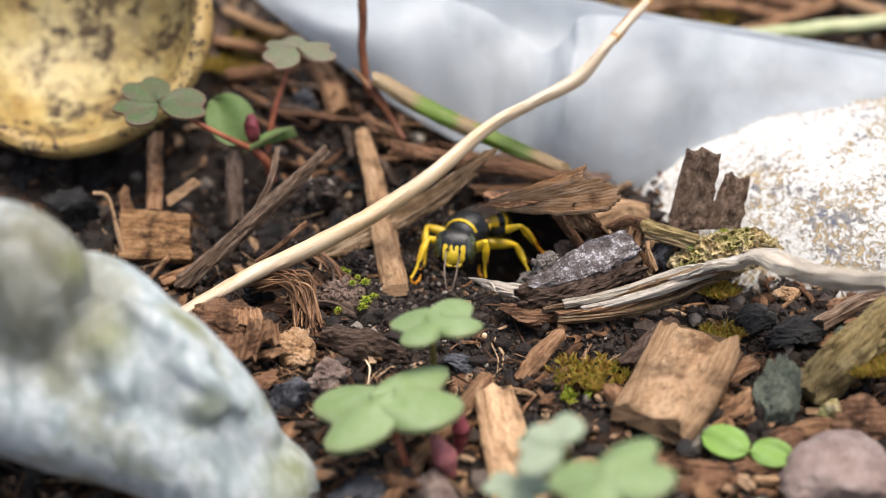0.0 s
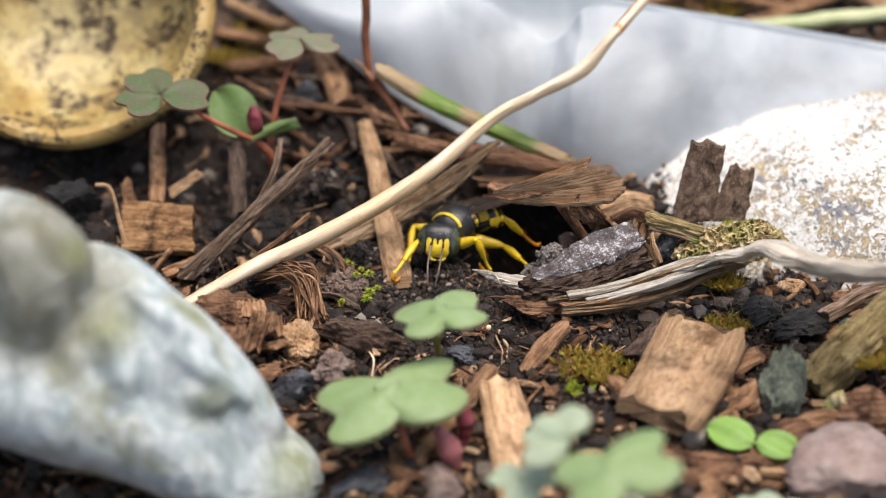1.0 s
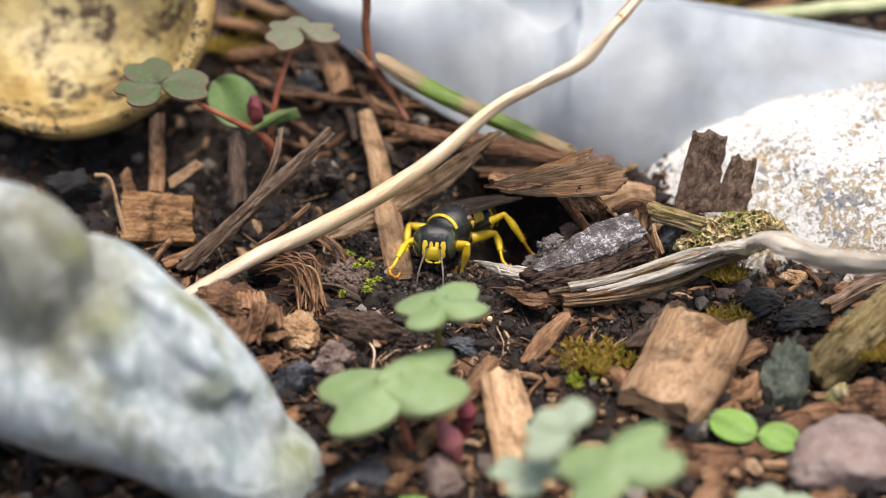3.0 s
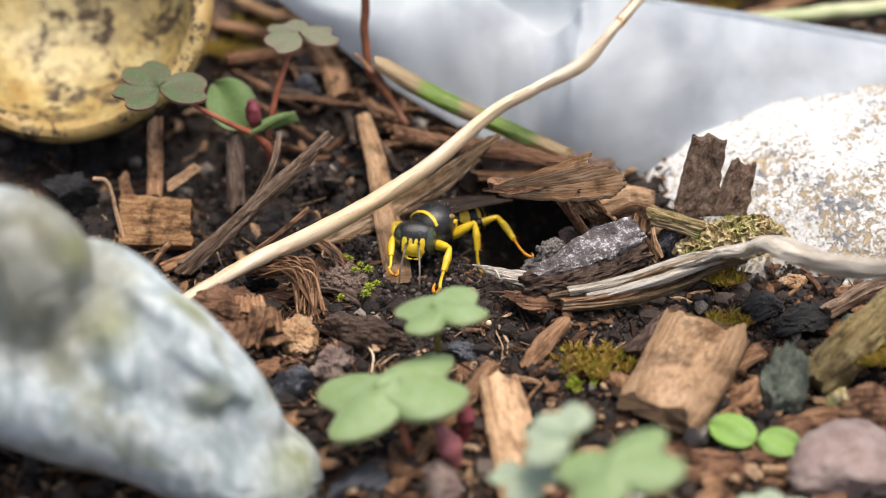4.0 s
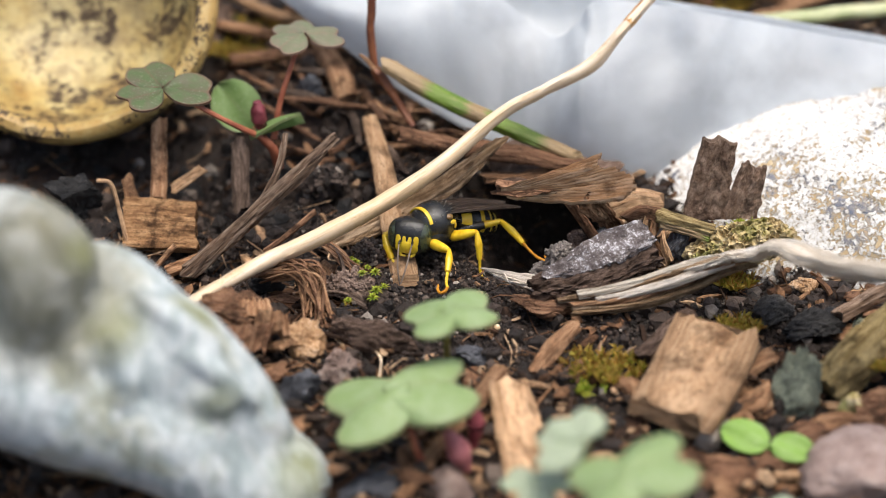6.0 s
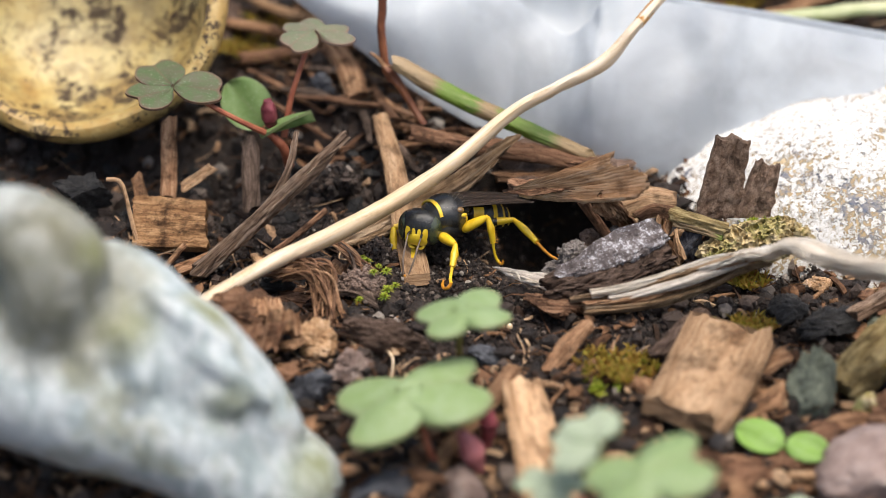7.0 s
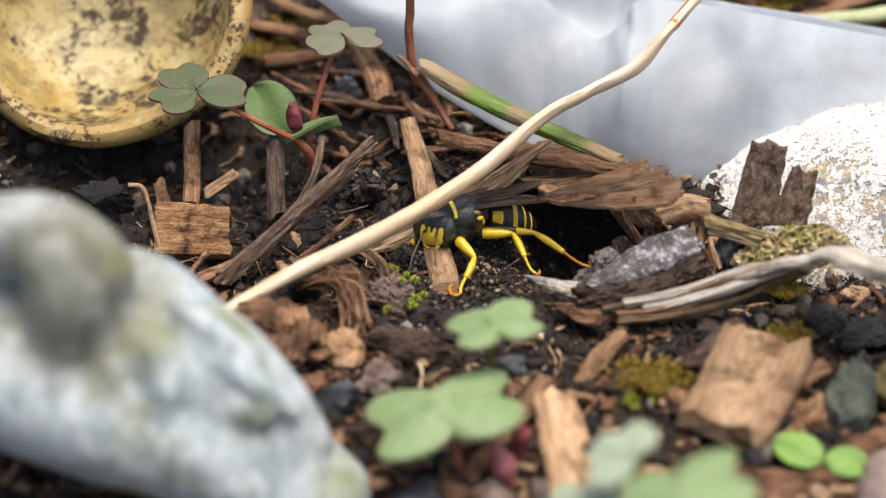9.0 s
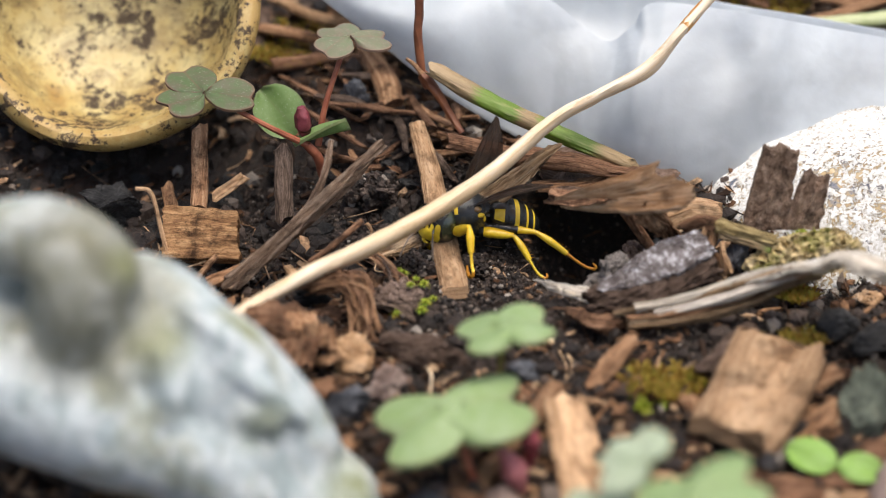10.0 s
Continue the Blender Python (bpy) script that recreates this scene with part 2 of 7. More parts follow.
MOSS = moss_material("bright_moss", (0.22, 0.34, 0.03), (0.4, 0.5, 0.05), (0.5, 0.56, 0.08), (0.3, 0.3, 0.04))
MOSS_OLIVE = moss_material("olive_moss", (0.2, 0.1, 0.025), (0.36, 0.2, 0.04), (0.4, 0.33, 0.05), (0.2, 0.22, 0.03), (0.45, 0.3, 0.07))
DRY_STEM = plain("red_brown_dry_stem", (0.1, 0.03, 0.014), (0.24, 0.085, 0.035), 0.5)
GREEN_STEM = plain("pale_green_stem", (0.3, 0.35, 0.16), (0.5, 0.5, 0.3), 0.4)


def stalk_material():
    """Brown at its ends and nodes, fresh green between, streaked along."""
    m = Nodes("green_stalk", 0.5, 0.4)
    tc = m.node("ShaderNodeTexCoord").outputs["UV"]
    run = m.node("ShaderNodeSeparateXYZ", Vector=tc).outputs[0]
    g = m.noise(m.coords(True, 0.25, 3.0), 1.0, 5.0, 0.7)
    sway = m.tree.nodes.new("ShaderNodeMath")
    sway.operation = "MULTIPLY_ADD"
    sway.inputs[1].default_value = 3.0
    m.tree.links.new(g, sway.inputs[0]), m.tree.links.new(run, sway.inputs[2])
    part_of = m.tree.nodes.new("ShaderNodeMath")
    part_of.operation = "DIVIDE"
    part_of.inputs[1].default_value = 17.0
    m.tree.links.new(sway.outputs[0], part_of.inputs[0])
    tan, green = (0.24, 0.165, 0.08), (0.11, 0.18, 0.014)
    c = m.ramp(part_of.outputs[0], (0.0, (0.34, 0.24, 0.13)), (0.27, tan), (0.32, green), (0.47, (0.085, 0.15, 0.01)), (0.5, tan), (0.55, tan), (0.59, green), (0.8, (0.08, 0.13, 0.015)), (0.86, tan))
    c = m.mix(m.grey(g, (0.33, 0.75), (0.46, 0.0)), c, (0.07, 0.045, 0.02))
    m.put("Base Color", m.mix(m.grey(g, (0.58, 0.0), (0.7, 0.4)), c, (0.4, 0.34, 0.16)))
    m.bump(g, 0.6, 0.2)
    return m.mat


def film_material():
    m = Nodes("cloudy_plastic_film", 0.42, 0.5)
    v = m.coords()
    n = m.noise(v, 0.1, 4.0, 0.5, 0.3)
    m.put("Base Color", m.ramp(n, (0.3, (0.56, 0.605, 0.625)), (0.7, (0.67, 0.715, 0.73))))
    m.bump(m.noise(v, 0.5, 4.0), 0.25, 0.6)
    tl = m.node("ShaderNodeBsdfTranslucent", Color=(0.85, 0.87, 0.9, 1))
    tp = m.node("ShaderNodeBsdfTransparent", Color=(0.93, 0.94, 0.96, 1))
    one = m.node("ShaderNodeMixShader", Fac=0.5)
    clear = m.grey(n, (0.36, 0.4), (0.56, 0.05))
    # stretched thin, and so clearer, in two places
    obj = m.node("ShaderNodeTexCoord").outputs["Object"]
    for spot, size, most in (((-10.4, -1.4, 6.2), 6.5, 0.55), ((15.5, -0.6, 8.0), 4.5, 0.6)):
        off = m.tree.nodes.new("ShaderNodeVectorMath")
        off.operation = "DISTANCE"
        m.tree.links.new(obj, off.inputs[0])
        off.inputs[1].default_value = [v * MM for v in spot]
        near = m.tree.nodes.new("ShaderNodeMath")
        near.operation = "DIVIDE"
        near.inputs[1].default_value = size * MM
        m.tree.links.new(off.outputs["Value"], near.inputs[0])
        thin = m.mix(0.5, m.grey(near.outputs[0], (0.0, most), (1.0, 0.0)), m.grey(n, (0.3, 1.0), (0.7, 0.4)), "MULTIPLY")
        clear = m.mix(1.0, clear, thin, "LIGHTEN")
    two = m.node("ShaderNodeMixShader", Fac=clear)
    L = m.tree.links.new
    L(m.bsdf.outputs[0], one.inputs[1]), L(tl.outputs[0], one.inputs[2])
    L(one.outputs[0], two.inputs[1]), L(tp.outputs[0], two.inputs[2])
    L(two.outputs[0], m.tree.nodes["Material Output"].inputs[0])
    return m.mat


def painted_rock_material():
    m = Nodes("flaking_white_paint_on_rock", 0.75, 0.3)
    v = m.coords()
    flake = m.noise(v, 2.6, 10.0, 0.68, 0.6)
    zone = m.noise(v, 0.16, 4.0, 0.55, 0.4)
    tint = m.noise(v, 0.55, 7.0, 0.7)
    under = m.ramp(tint, (0.36, (0.1, 0.12, 0.17)), (0.44, (0.26, 0.24, 0.22)), (0.5, (0.4, 0.29, 0.15)), (0.66, (0.52, 0.42, 0.27)))
    mask = m.grey(m.mix(0.35, flake, zone), (0.445, 1.0), (0.462, 0.0))
    fine = m.noise(v, 4.0, 7.0, 0.7, 0.5)
    white = m.ramp(fine, (0.36, (0.42, 0.37, 0.28)), (0.44, (0.68, 0.65, 0.58)), (0.54, (0.83, 0.82, 0.79)))
    m.put("Base Color", m.mix(mask, white, under))
    m.bump(m.mix(mask, m.mix(0.6, fine, (0.9, 0.9, 0.9)), (0.0, 0.0, 0.0)), 1.0, 0.5)
    return m.mat


def dish_material():
    m = Nodes("dirty_cream_glaze", 0.35, 0.5)
    v = m.coords()
    rim = m.node("ShaderNodeSeparateXYZ", Vector=m.node("ShaderNodeTexCoord").outputs["UV"]).outputs[0]
    dirt = m.noise(v, 0.28, 10.0, 0.68, 0.6)
    speck = m.noise(v, 1.7, 9.0, 0.75, 0.3)
    tone = m.ramp(m.noise(v, 0.22, 6.0, 0.65), (0.34, (0.34, 0.21, 0.065)), (0.48, (0.46, 0.345, 0.13)), (0.62, (0.53, 0.44, 0.21)))
    # brown film, heavier along the rim
    film = m.noise(v, 0.5, 10.0, 0.78, 0.4)
    lip = m.mix(1.0, m.grey(rim, (0.8, 0.0), (0.9, 0.9)), m.grey(film, (0.4, 0.25), (0.58, 1.0)), "MULTIPLY")
    c = m.mix(m.grey(film, (0.46, 0.0), (0.62, 0.7)), tone, (0.15, 0.095, 0.035))
    c = m.mix(lip, c, (0.4, 0.25, 0.075))
    spread = m.mix(0.45, dirt, speck)
    c = m.mix(m.grey(spread, (0.515, 0.0), (0.545, 0.92)), c, (0.035, 0.02, 0.011))
    m.put("Base Color", m.mix(m.grey(speck, (0.58, 0.0), (0.61, 0.85)), c, (0.04, 0.023, 0.012)))
    m.put("Roughness", m.grey(spread, (0.5, 0.32), (0.58, 0.85)))
    m.bump(spread, 0.5, 0.35)
    return m.mat


def figurine_material():
    m = Nodes("weathered_white_paint", 0.5, 0.4)
    v = m.coords()
    n = m.noise(v, 0.2, 6.0, 0.6, 0.3)
    f = m.noise(m.coords(False, 1.0, 1.0, 0.4), 0.8, 6.0, 0.65, 0.6)
    fold = m.noise(v, 0.35, 4.0, 0.5, 1.2)
    c = m.ramp(f, (0.36, (0.3, 0.355, 0.355)), (0.47, (0.44, 0.495, 0.495)), (0.58, (0.56, 0.6, 0.595)))
    craze = m.noise(m.coords(False, 1.0, 1.0, 0.5), 0.42, 5.0, 0.6, 1.5)
    c = m.mix(m.grey(craze, (0.4, 0.4), (0.5, 0.0)), c, (0.26, 0.31, 0.3))
    c = m.mix(m.grey(n, (0.5, 0.0), (0.63, 0.6)), c, (0.21, 0.205, 0.1))
    c = m.mix(m.grey(m.noise(v, 0.7, 7.0, 0.7), (0.54, 0.0), (0.68, 0.5)), c, (0.3, 0.29, 0.25))
    # algae over the horn, and the shade of its front face painted in
    obj = m.node("ShaderNodeTexCoord").outputs["Object"]
    away = m.tree.nodes.new("ShaderNodeVectorMath")
    away.operation = "DISTANCE"
    m.tree.links.new(obj, away.inputs[0])
    away.inputs[1].default_value = HORN
    part_of = m.tree.nodes.new("ShaderNodeMath")
    part_of.operation = "MULTIPLY"
    part_of.inputs[1].default_value = 1 / (8.0 * MM)
    m.tree.links.new(away.outputs["Value"], part_of.inputs[0])
    algae_and_shade = m.mix(0.35, m.grey(part_of.outputs[0], (0.5, 0.85), (0.85, 0.0)), m.grey(f, (0.35, 0.9), (0.65, 0.3)), "MULTIPLY")
    c = m.mix(algae_and_shade, c, (0.14, 0.125, 0.065))
    # smaller algae stains at the eye, the snout and the ear
    for spot, size, most in (((-17.6, -24.8, 4.8), 2.2, 0.6), ((-12.6, -22.8, -1.0), 3.4, 0.75), ((-19.0, -20.8, 8.6), 2.0, 0.6), ((-23.2, -23.5, 9.2), 2.4, 0.5), ((-24.0, -23.6, 14.2), 2.2, 0.8)):
        off = m.tree.nodes.new("ShaderNodeVectorMath")
        off.operation = "DISTANCE"
        m.tree.links.new(obj, off.inputs[0])
        off.inputs[1].default_value = ((spot[0] + 22) * MM, (spot[1] + 20) * MM, (spot[2] + 3) * MM)
        near = m.tree.nodes.new("ShaderNodeMath")
        near.operation = "MULTIPLY"
        near.inputs[1].default_value = 1 / (size * MM)
        m.tree.links.new(off.outputs["Value"], near.inputs[0])
        stain = m.mix(0.7, m.grey(near.outputs[0], (0.3, most), (1.0, 0.0)), m.grey(f, (0.4, 1.0), (0.66, 0.35)), "MULTIPLY")
        c = m.mix(stain, c, (0.2, 0.21, 0.06))
    m.put("Base Color", c)
    m.bump(m.mix(0.5, f, fold), 0.9, 0.7)
    return m.mat


def frost_material():
    m = Nodes("frosty_grey_crust", 0.7, 0.25)
    v = m.coords()
    n, s = m.noise(v, 1.0, 9.0, 0.78), m.noise(v, 6.0, 6.0, 0.7)
    c = m.ramp(n, (0.36, (0.05, 0.038, 0.034)), (0.5, (0.15, 0.125, 0.118)), (0.62, (0.3, 0.275, 0.275)))
    m.put("Base Color", m.mix(m.grey(m.mix(0.5, s, n), (0.532, 0.0), (0.575, 0.85)), c, (0.7, 0.69, 0.71)))
    m.bump(m.mix(0.5, n, s), 1.0, 0.4)
    return m.mat


def lichen_material():
    m = Nodes("mossy_lichen_crust", 0.85, 0.2)
    v = m.coords()
    n, k = m.noise(v, 0.8, 7.0, 0.7), m.cells(v, 1.9)
    c = m.ramp(n, (0.35, (0.26, 0.185, 0.08)), (0.5, (0.52, 0.4, 0.2)), (0.64, (0.68, 0.56, 0.36)))
    c = m.mix(m.grey(m.noise(v, 0.45, 5.0), (0.52, 0.0), (0.64, 0.7)), c, (0.2, 0.22, 0.03))
    # pore centres painted near black, for the shade in the sunk cells
    m.put("Base Color", m.mix(m.grey(k, (0.1, 0.6), (0.35, 0.0)), c, (0.06, 0.05, 0.015)))
    m.bump(k, 1.0, 0.4)
    return m.mat


FILM, PAINTED_ROCK, DISH, FIGURINE, FROST, LICHEN, STALK = film_material(), painted_rock_material(), dish_material(), figurine_material(), frost_material(), lichen_material(), stalk_material()
BLACK = plain("glossy_black_shell", (0.009, 0.009, 0.008), (0.018, 0.018, 0.016), 2.0, 0.2, 0.5, 0.5, 0.1)
YELLOW = plain("yellow_shell", (0.62, 0.4, 0.014), (0.78, 0.57, 0.04), 1.5, 0.34, 0.5, 0.3)
LEG_YELLOW = plain("orange_yellow_shell", (0.64, 0.39, 0.012), (0.8, 0.56, 0.03), 1.5, 0.3, 0.6, 0.3)
ORANGE = plain("orange_foot", (0.45, 0.17, 0.01), (0.6, 0.26, 0.02), 1.5, 0.45)
EYE = plain("olive_black_eye", (0.02, 0.026, 0.012), (0.05, 0.06, 0.026), 1.2, 0.22, 0.8, 0.12, 0.5)
VEIN = plain("dark_vein", (0.02, 0.013, 0.009), (0.035, 0.024, 0.018), 2.0, 0.6, 0.2)
AMBER = plain("amber_shell", (0.12, 0.06, 0.015), (0.26, 0.15, 0.03), 3.0, 0.3, 0.8, 0.3)
HAIR = plain("pale_hair", (0.3, 0.26, 0.2), (0.4, 0.36, 0.3), 1.0, 0.6)


def antenna_tip():
    return plain("dark_antenna", (0.12, 0.09, 0.07), (0.22, 0.17, 0.13), 2.0, 0.55)


ANTENNA = antenna_tip()


def wing_material():
    m = Nodes("smoky_wing", 0.5, 0.3)
    m.put("Base Color", m.ramp(m.noise(m.coords(True, 0.6, 2.0), 1.0, 4.0), (0.4, (0.03, 0.021, 0.016)), (0.6, (0.07, 0.05, 0.038))))
    tp = m.node("ShaderNodeBsdfTransparent", Color=(0.6, 0.48, 0.38, 1))
    mx = m.node("ShaderNodeMixShader", Fac=0.5)
    L = m.tree.links.new
    L(m.bsdf.outputs[0], mx.inputs[1]), L(tp.outputs[0], mx.inputs[2]), L(mx.outputs[0], m.tree.nodes["Material Output"].inputs[0])
    return m.mat


WING = wing_material()

# ---- building helpers ----
PLACE = {}  # each object's own place in mm


def v3(p):
    return Vector(p)


def part(name, bm, mats, parent=None, label="", at=None, smooth=True):
    """Links a bmesh, drawn in mm, as one mesh object: under a parent, or as a thing of its own with its origin at its base."""
    mats = mats if isinstance(mats, (list, tuple)) else [mats]
    if at is None:
        if parent:
            at = PLACE[parent]
        else:
            lo = [min(v.co[i] for v in bm.verts) for i in range(3)]
            hi = [max(v.co[i] for v in bm.verts) for i in range(3)]
            at = Vector(((lo[0] + hi[0]) / 2, (lo[1] + hi[1]) / 2, lo[2]))
    at = Vector(at)
    for v in bm.verts:
        v.co = (v.co - at) * MM
    me = bpy.data.meshes.new(name)
    for f in bm.faces:
        f.smooth = smooth
    bm.to_mesh(me)
    bm.free()
    if smooth:
        me.set_sharp_from_angle(angle=0.75)
    for m in mats:
        me.materials.append(m)
    ob = new(name, me)
    ob.parent = parent
    ob.location = (at - (PLACE[parent] if parent else Vector())) * MM
    PLACE[ob] = at
    if label:
        tagged(ob, label)
    return ob


def root(name, at, label, category, group="", kind=""):
    ob = new(name)
    ob.empty_display_size = MM
    ob.location = Vector(at) * MM
    PLACE[ob] = Vector(at)
    return tagged(ob, label, category, group, kind)


def rand_noise(p, seed=0.0):
    return noise.noise(Vector(p) + Vector((seed * 7.13, seed * 3.7, seed * 1.9)))


def spline(points, n):
    """n + 1 points along a smooth line through the given ones."""
    pts = [Vector(p) for p in points]
    if len(pts) == 2:
        return [pts[0].lerp(pts[1], i / n) for i in range(n + 1)]
    ext = [pts[0] * 2 - pts[1]] + pts + [pts[-1] * 2 - pts[-2]]
    out = []
    for i in range(n + 1):
        s = i / n * (len(pts) - 1)
        k = min(int(s), len(pts) - 2)
        t = s - k
        a, b, c, d = ext[k:k + 4]
        out.append(0.5 * (2 * b + (c - a) * t + (2 * a - 5 * b + 4 * c - d) * t * t + (3 * b - a - 3 * c + d) * t ** 3))
    return out


def along(values, s):
    if not isinstance(values, (list, tuple)):
        return values
    x = s * (len(values) - 1)
    k = min(int(x), len(values) - 2)
    return values[k] + (values[k + 1] - values[k]) * (x - k)


def loft(points, wide, thick, roll=0.0, n=24, sides=14, square=0.0, ridge=0.0, ragged=0.0, wobble=0.0, seed=1, bm=None, up=(0, 0, 1), freq=0.25, mat_index=0):
    """A solid drawn along a line: half width, half thickness and roll (degrees) may vary along it. square 0 is round, 1 is boxy; ridge is the relief of the
    grain, ragged the broken ends, wobble the bend of the surface, all in mm. UV holds mm along and round it."""
    bm = bm or bmesh.new()
    uv = bm.loops.layers.uv.verify()
    line = spline(points, n)
    up = Vector(up)
    rings, run = [], 0.0
    lengths = [0.0]
    for a, b in zip(line, line[1:]):
        run += (b - a).length
        lengths.append(run)
    power = 1.0 - 0.72 * square
    for i, p in enumerate(line):
        s = i / n
        t = (line[min(i + 1, n)] - line[max(i - 1, 0)]).normalized()
        side = t.cross(up).normalized()
        top = side.cross(t).normalized()
        r = radians(along(roll, s))
        side, top = side * math.cos(r) + top * math.sin(r), top * math.cos(r) - side * math.sin(r)
        w, h = along(wide, s), along(thick, s)
        ring = []
        for j in range(sides):
            a = 2 * math.pi * j / sides
            ca, sa = math.cos(a), math.sin(a)
            x = w * math.copysign(abs(ca) ** power, ca)
            y = h * math.copysign(abs(sa) ** power, sa)
            q = p + side * x + top * y
            if ridge:
                l = lengths[i] * freq
                k = 0.8 * noise.noise(Vector((l, x * 1.6 + seed * 5.1, y * 1.6 + seed))) + 0.7 * noise.noise(Vector((l * 2.2, x * 4.6 + seed, y * 4.6)))
                k += 0.45 * noise.noise(Vector((l * 4.0, x * 11 + seed, y * 11)))
                k -= 0.9 * max(0.0, 0.12 - abs(noise.noise(Vector((l * 1.3, x * 3.1 + seed * 2.3, y * 3.1))))) / 0.12
                q += (side * ca + top * sa) * ridge * k
            if wobble:
                q += top * wobble * noise.noise(Vector((lengths[i] * 0.35 + seed * 3.3, x * 0.5, seed)))
            if ragged:
                end = max(0.0, 1 - min(s, 1 - s) * 5.0)
                q += t * (ragged * end * (1 if s > 0.5 else -1) * (noise.noise(Vector((x * 1.6 + seed * 9.7, y * 1.1, seed + (3 if s > 0.5 else 0)))) * 1.6))
            ring.append(bm.verts.new(q))
        rings.append(ring)
    round_mm = [2 * (abs(along(wide, 0.5)) + abs(along(thick, 0.5))) * 2 * j / sides * 0.8 for j in range(sides + 1)]
    for i in range(n):
        for j in range(sides):
            f = bm.faces.new((rings[i][j], rings[i][(j + 1) % sides], rings[i + 1][(j + 1) % sides], rings[i + 1][j]))
            f.material_index = mat_index
            for loop, (a, b) in zip(f.loops, ((i, j), (i, j + 1), (i + 1, j + 1), (i + 1, j))):
                loop[uv].uv = (lengths[a], round_mm[b])
    for ring, at in ((rings[0][::-1], 0.0), (rings[-1], run)):
        f = bm.faces.new(ring)
        f.material_index = mat_index
        for loop in f.loops:
            loop[uv].uv = (at, loop.vert.co.z * 3)
    return bm


def lump(centre, size, turn=(0, 0, 0), rough=0.25, freq=0.5, seed=1, detail=3, edges=0.0, bm=None, mat_index=0):
    """A rounded or broken lump; rough is its relief as a share of its size, edges makes it facetted."""
    bm = bm or bmesh.new()
    m = Matrix.LocRotScale(Vector(centre), Euler([radians(a) for a in turn]), Vector(size))
    made = bmesh.ops.create_icosphere(bm, subdivisions=detail, radius=1.0)["verts"]
    rnd = random.Random(seed)
    cuts = [(Vector((rnd.uniform(-1, 1), rnd.uniform(-1, 1), rnd.uniform(-1, 1))).normalized(), rnd.uniform(0.45, 0.85)) for _ in range(9)]
    for v in made:
        p = v.co.copy()
        if edges:
            for nrm, d in cuts:
                over = p.dot(nrm) - d
                if over > 0:
                    p -= nrm * over * edges
        k = noise.fractal(p / freq * 0.5 + Vector((seed * 3.1, seed, 0)), 1.0, 2.0, 4)
        k += 0.35 * noise.fractal(p * 5.0 + Vector((seed, 0, seed)), 0.7, 2.0, 3) if rough > 0.1 else 0.0
        v.co = m @ (p * (1 + rough * k))
    uv = bm.loops.layers.uv.verify()
    for f in {f for v in made for f in v.link_faces}:
        f.material_index = mat_index
        for loop in f.loops:
            p = loop.vert.co
            loop[uv].uv = (p.x + 0.4 * p.y, p.z + 0.7 * p.y)
    return bm


def plank(a, b, c, d, thick, jag=0.6, seed=1, nu=30, nv=30, rough=0.15, foot=0.0, bm=None):
    """A split board between four corners (two at its foot, then two at its head), with a broken end."""
    a, b, c, d = (Vector(p) for p in (a, b, c, d))
    bm = bm or bmesh.new()
    uv = bm.loops.layers.uv.verify()
    face = (b - a).cross(d - a).normalized()
    wide, tall = ((b - a).length + (c - d).length) / 2, ((d - a).length + (c - b).length) / 2
    broken = lambda u, k: noise.noise((u * wide * 1.1, seed, k)) + 0.6 * noise.noise((u * wide * 3.1, seed, k + 4)) + 0.4 * noise.noise((u * wide * 8.0, seed, k + 8))
    grids = []
    for side in (1, -1):
        grid = []
        for i in range(nv + 1):
            row = []
            for j in range(nu + 1):
                u, v = j / nu, i / nv
                lo, hi = foot * broken(u, 20) / tall, 1 + jag * broken(u, 0) / tall
                w = lo + (hi - lo) * v
                rim = abs(2 * u - 1) ** 4
                e = u + 0.16 * rim * noise.noise((v * tall * 1.3, seed + 9, u * 3)) / wide
                p = a.lerp(b, e).lerp(d.lerp(c, e), w)
                q = Vector((u * wide * 2.2, v * tall * 0.35, seed + side))
                s = Vector((u * wide * 1.5, v * tall * 1.5, seed + 3 * side))
                row.append(bm.verts.new(p + face * (side * thick / 2 * (1 - 0.3 * rim) + rough * noise.noise(q) + rough * 0.5 * noise.noise(q * 3) + rough * 0.6 * noise.noise(s) + rough * 0.3 * noise.noise(s * 3))))
            grid.append(row)
        grids.append(grid)
    f, g = grids
    quads = []
    for i in range(nv):
        for j in range(nu):
            quads.append((f[i][j], f[i][j + 1], f[i + 1][j + 1], f[i + 1][j]))
            quads.append((g[i][j], g[i + 1][j], g[i + 1][j + 1], g[i][j + 1]))
        quads.append((f[i][0], f[i + 1][0], g[i + 1][0], g[i][0]))
        quads.append((f[i][nu], g[i][nu], g[i + 1][nu], f[i + 1][nu]))
    for j in range(nu):
        quads.append((f[0][j], g[0][j], g[0][j + 1], f[0][j + 1]))
        quads.append((f[nv][j], f[nv][j + 1], g[nv][j + 1], g[nv][j]))
    flat = {}
    for grid, off in ((f, 0.0), (g, wide * 1.3)):
        for i in range(nv + 1):
            for j in range(nu + 1):
                flat[grid[i][j]] = (tall * i / nv, off + wide * j / nu)
    for q in quads:
        made = bm.faces.new(q)
        for loop in made.loops:
            loop[uv].uv = flat[loop.vert]
    bmesh.ops.recalc_face_normals(bm, faces=bm.faces)
    return bm


def thing(name, bm, mat, label, category, group="", kind="", smooth=True):
    return tagged(part(name, bm, mat, smooth=smooth), label, category, group, kind)


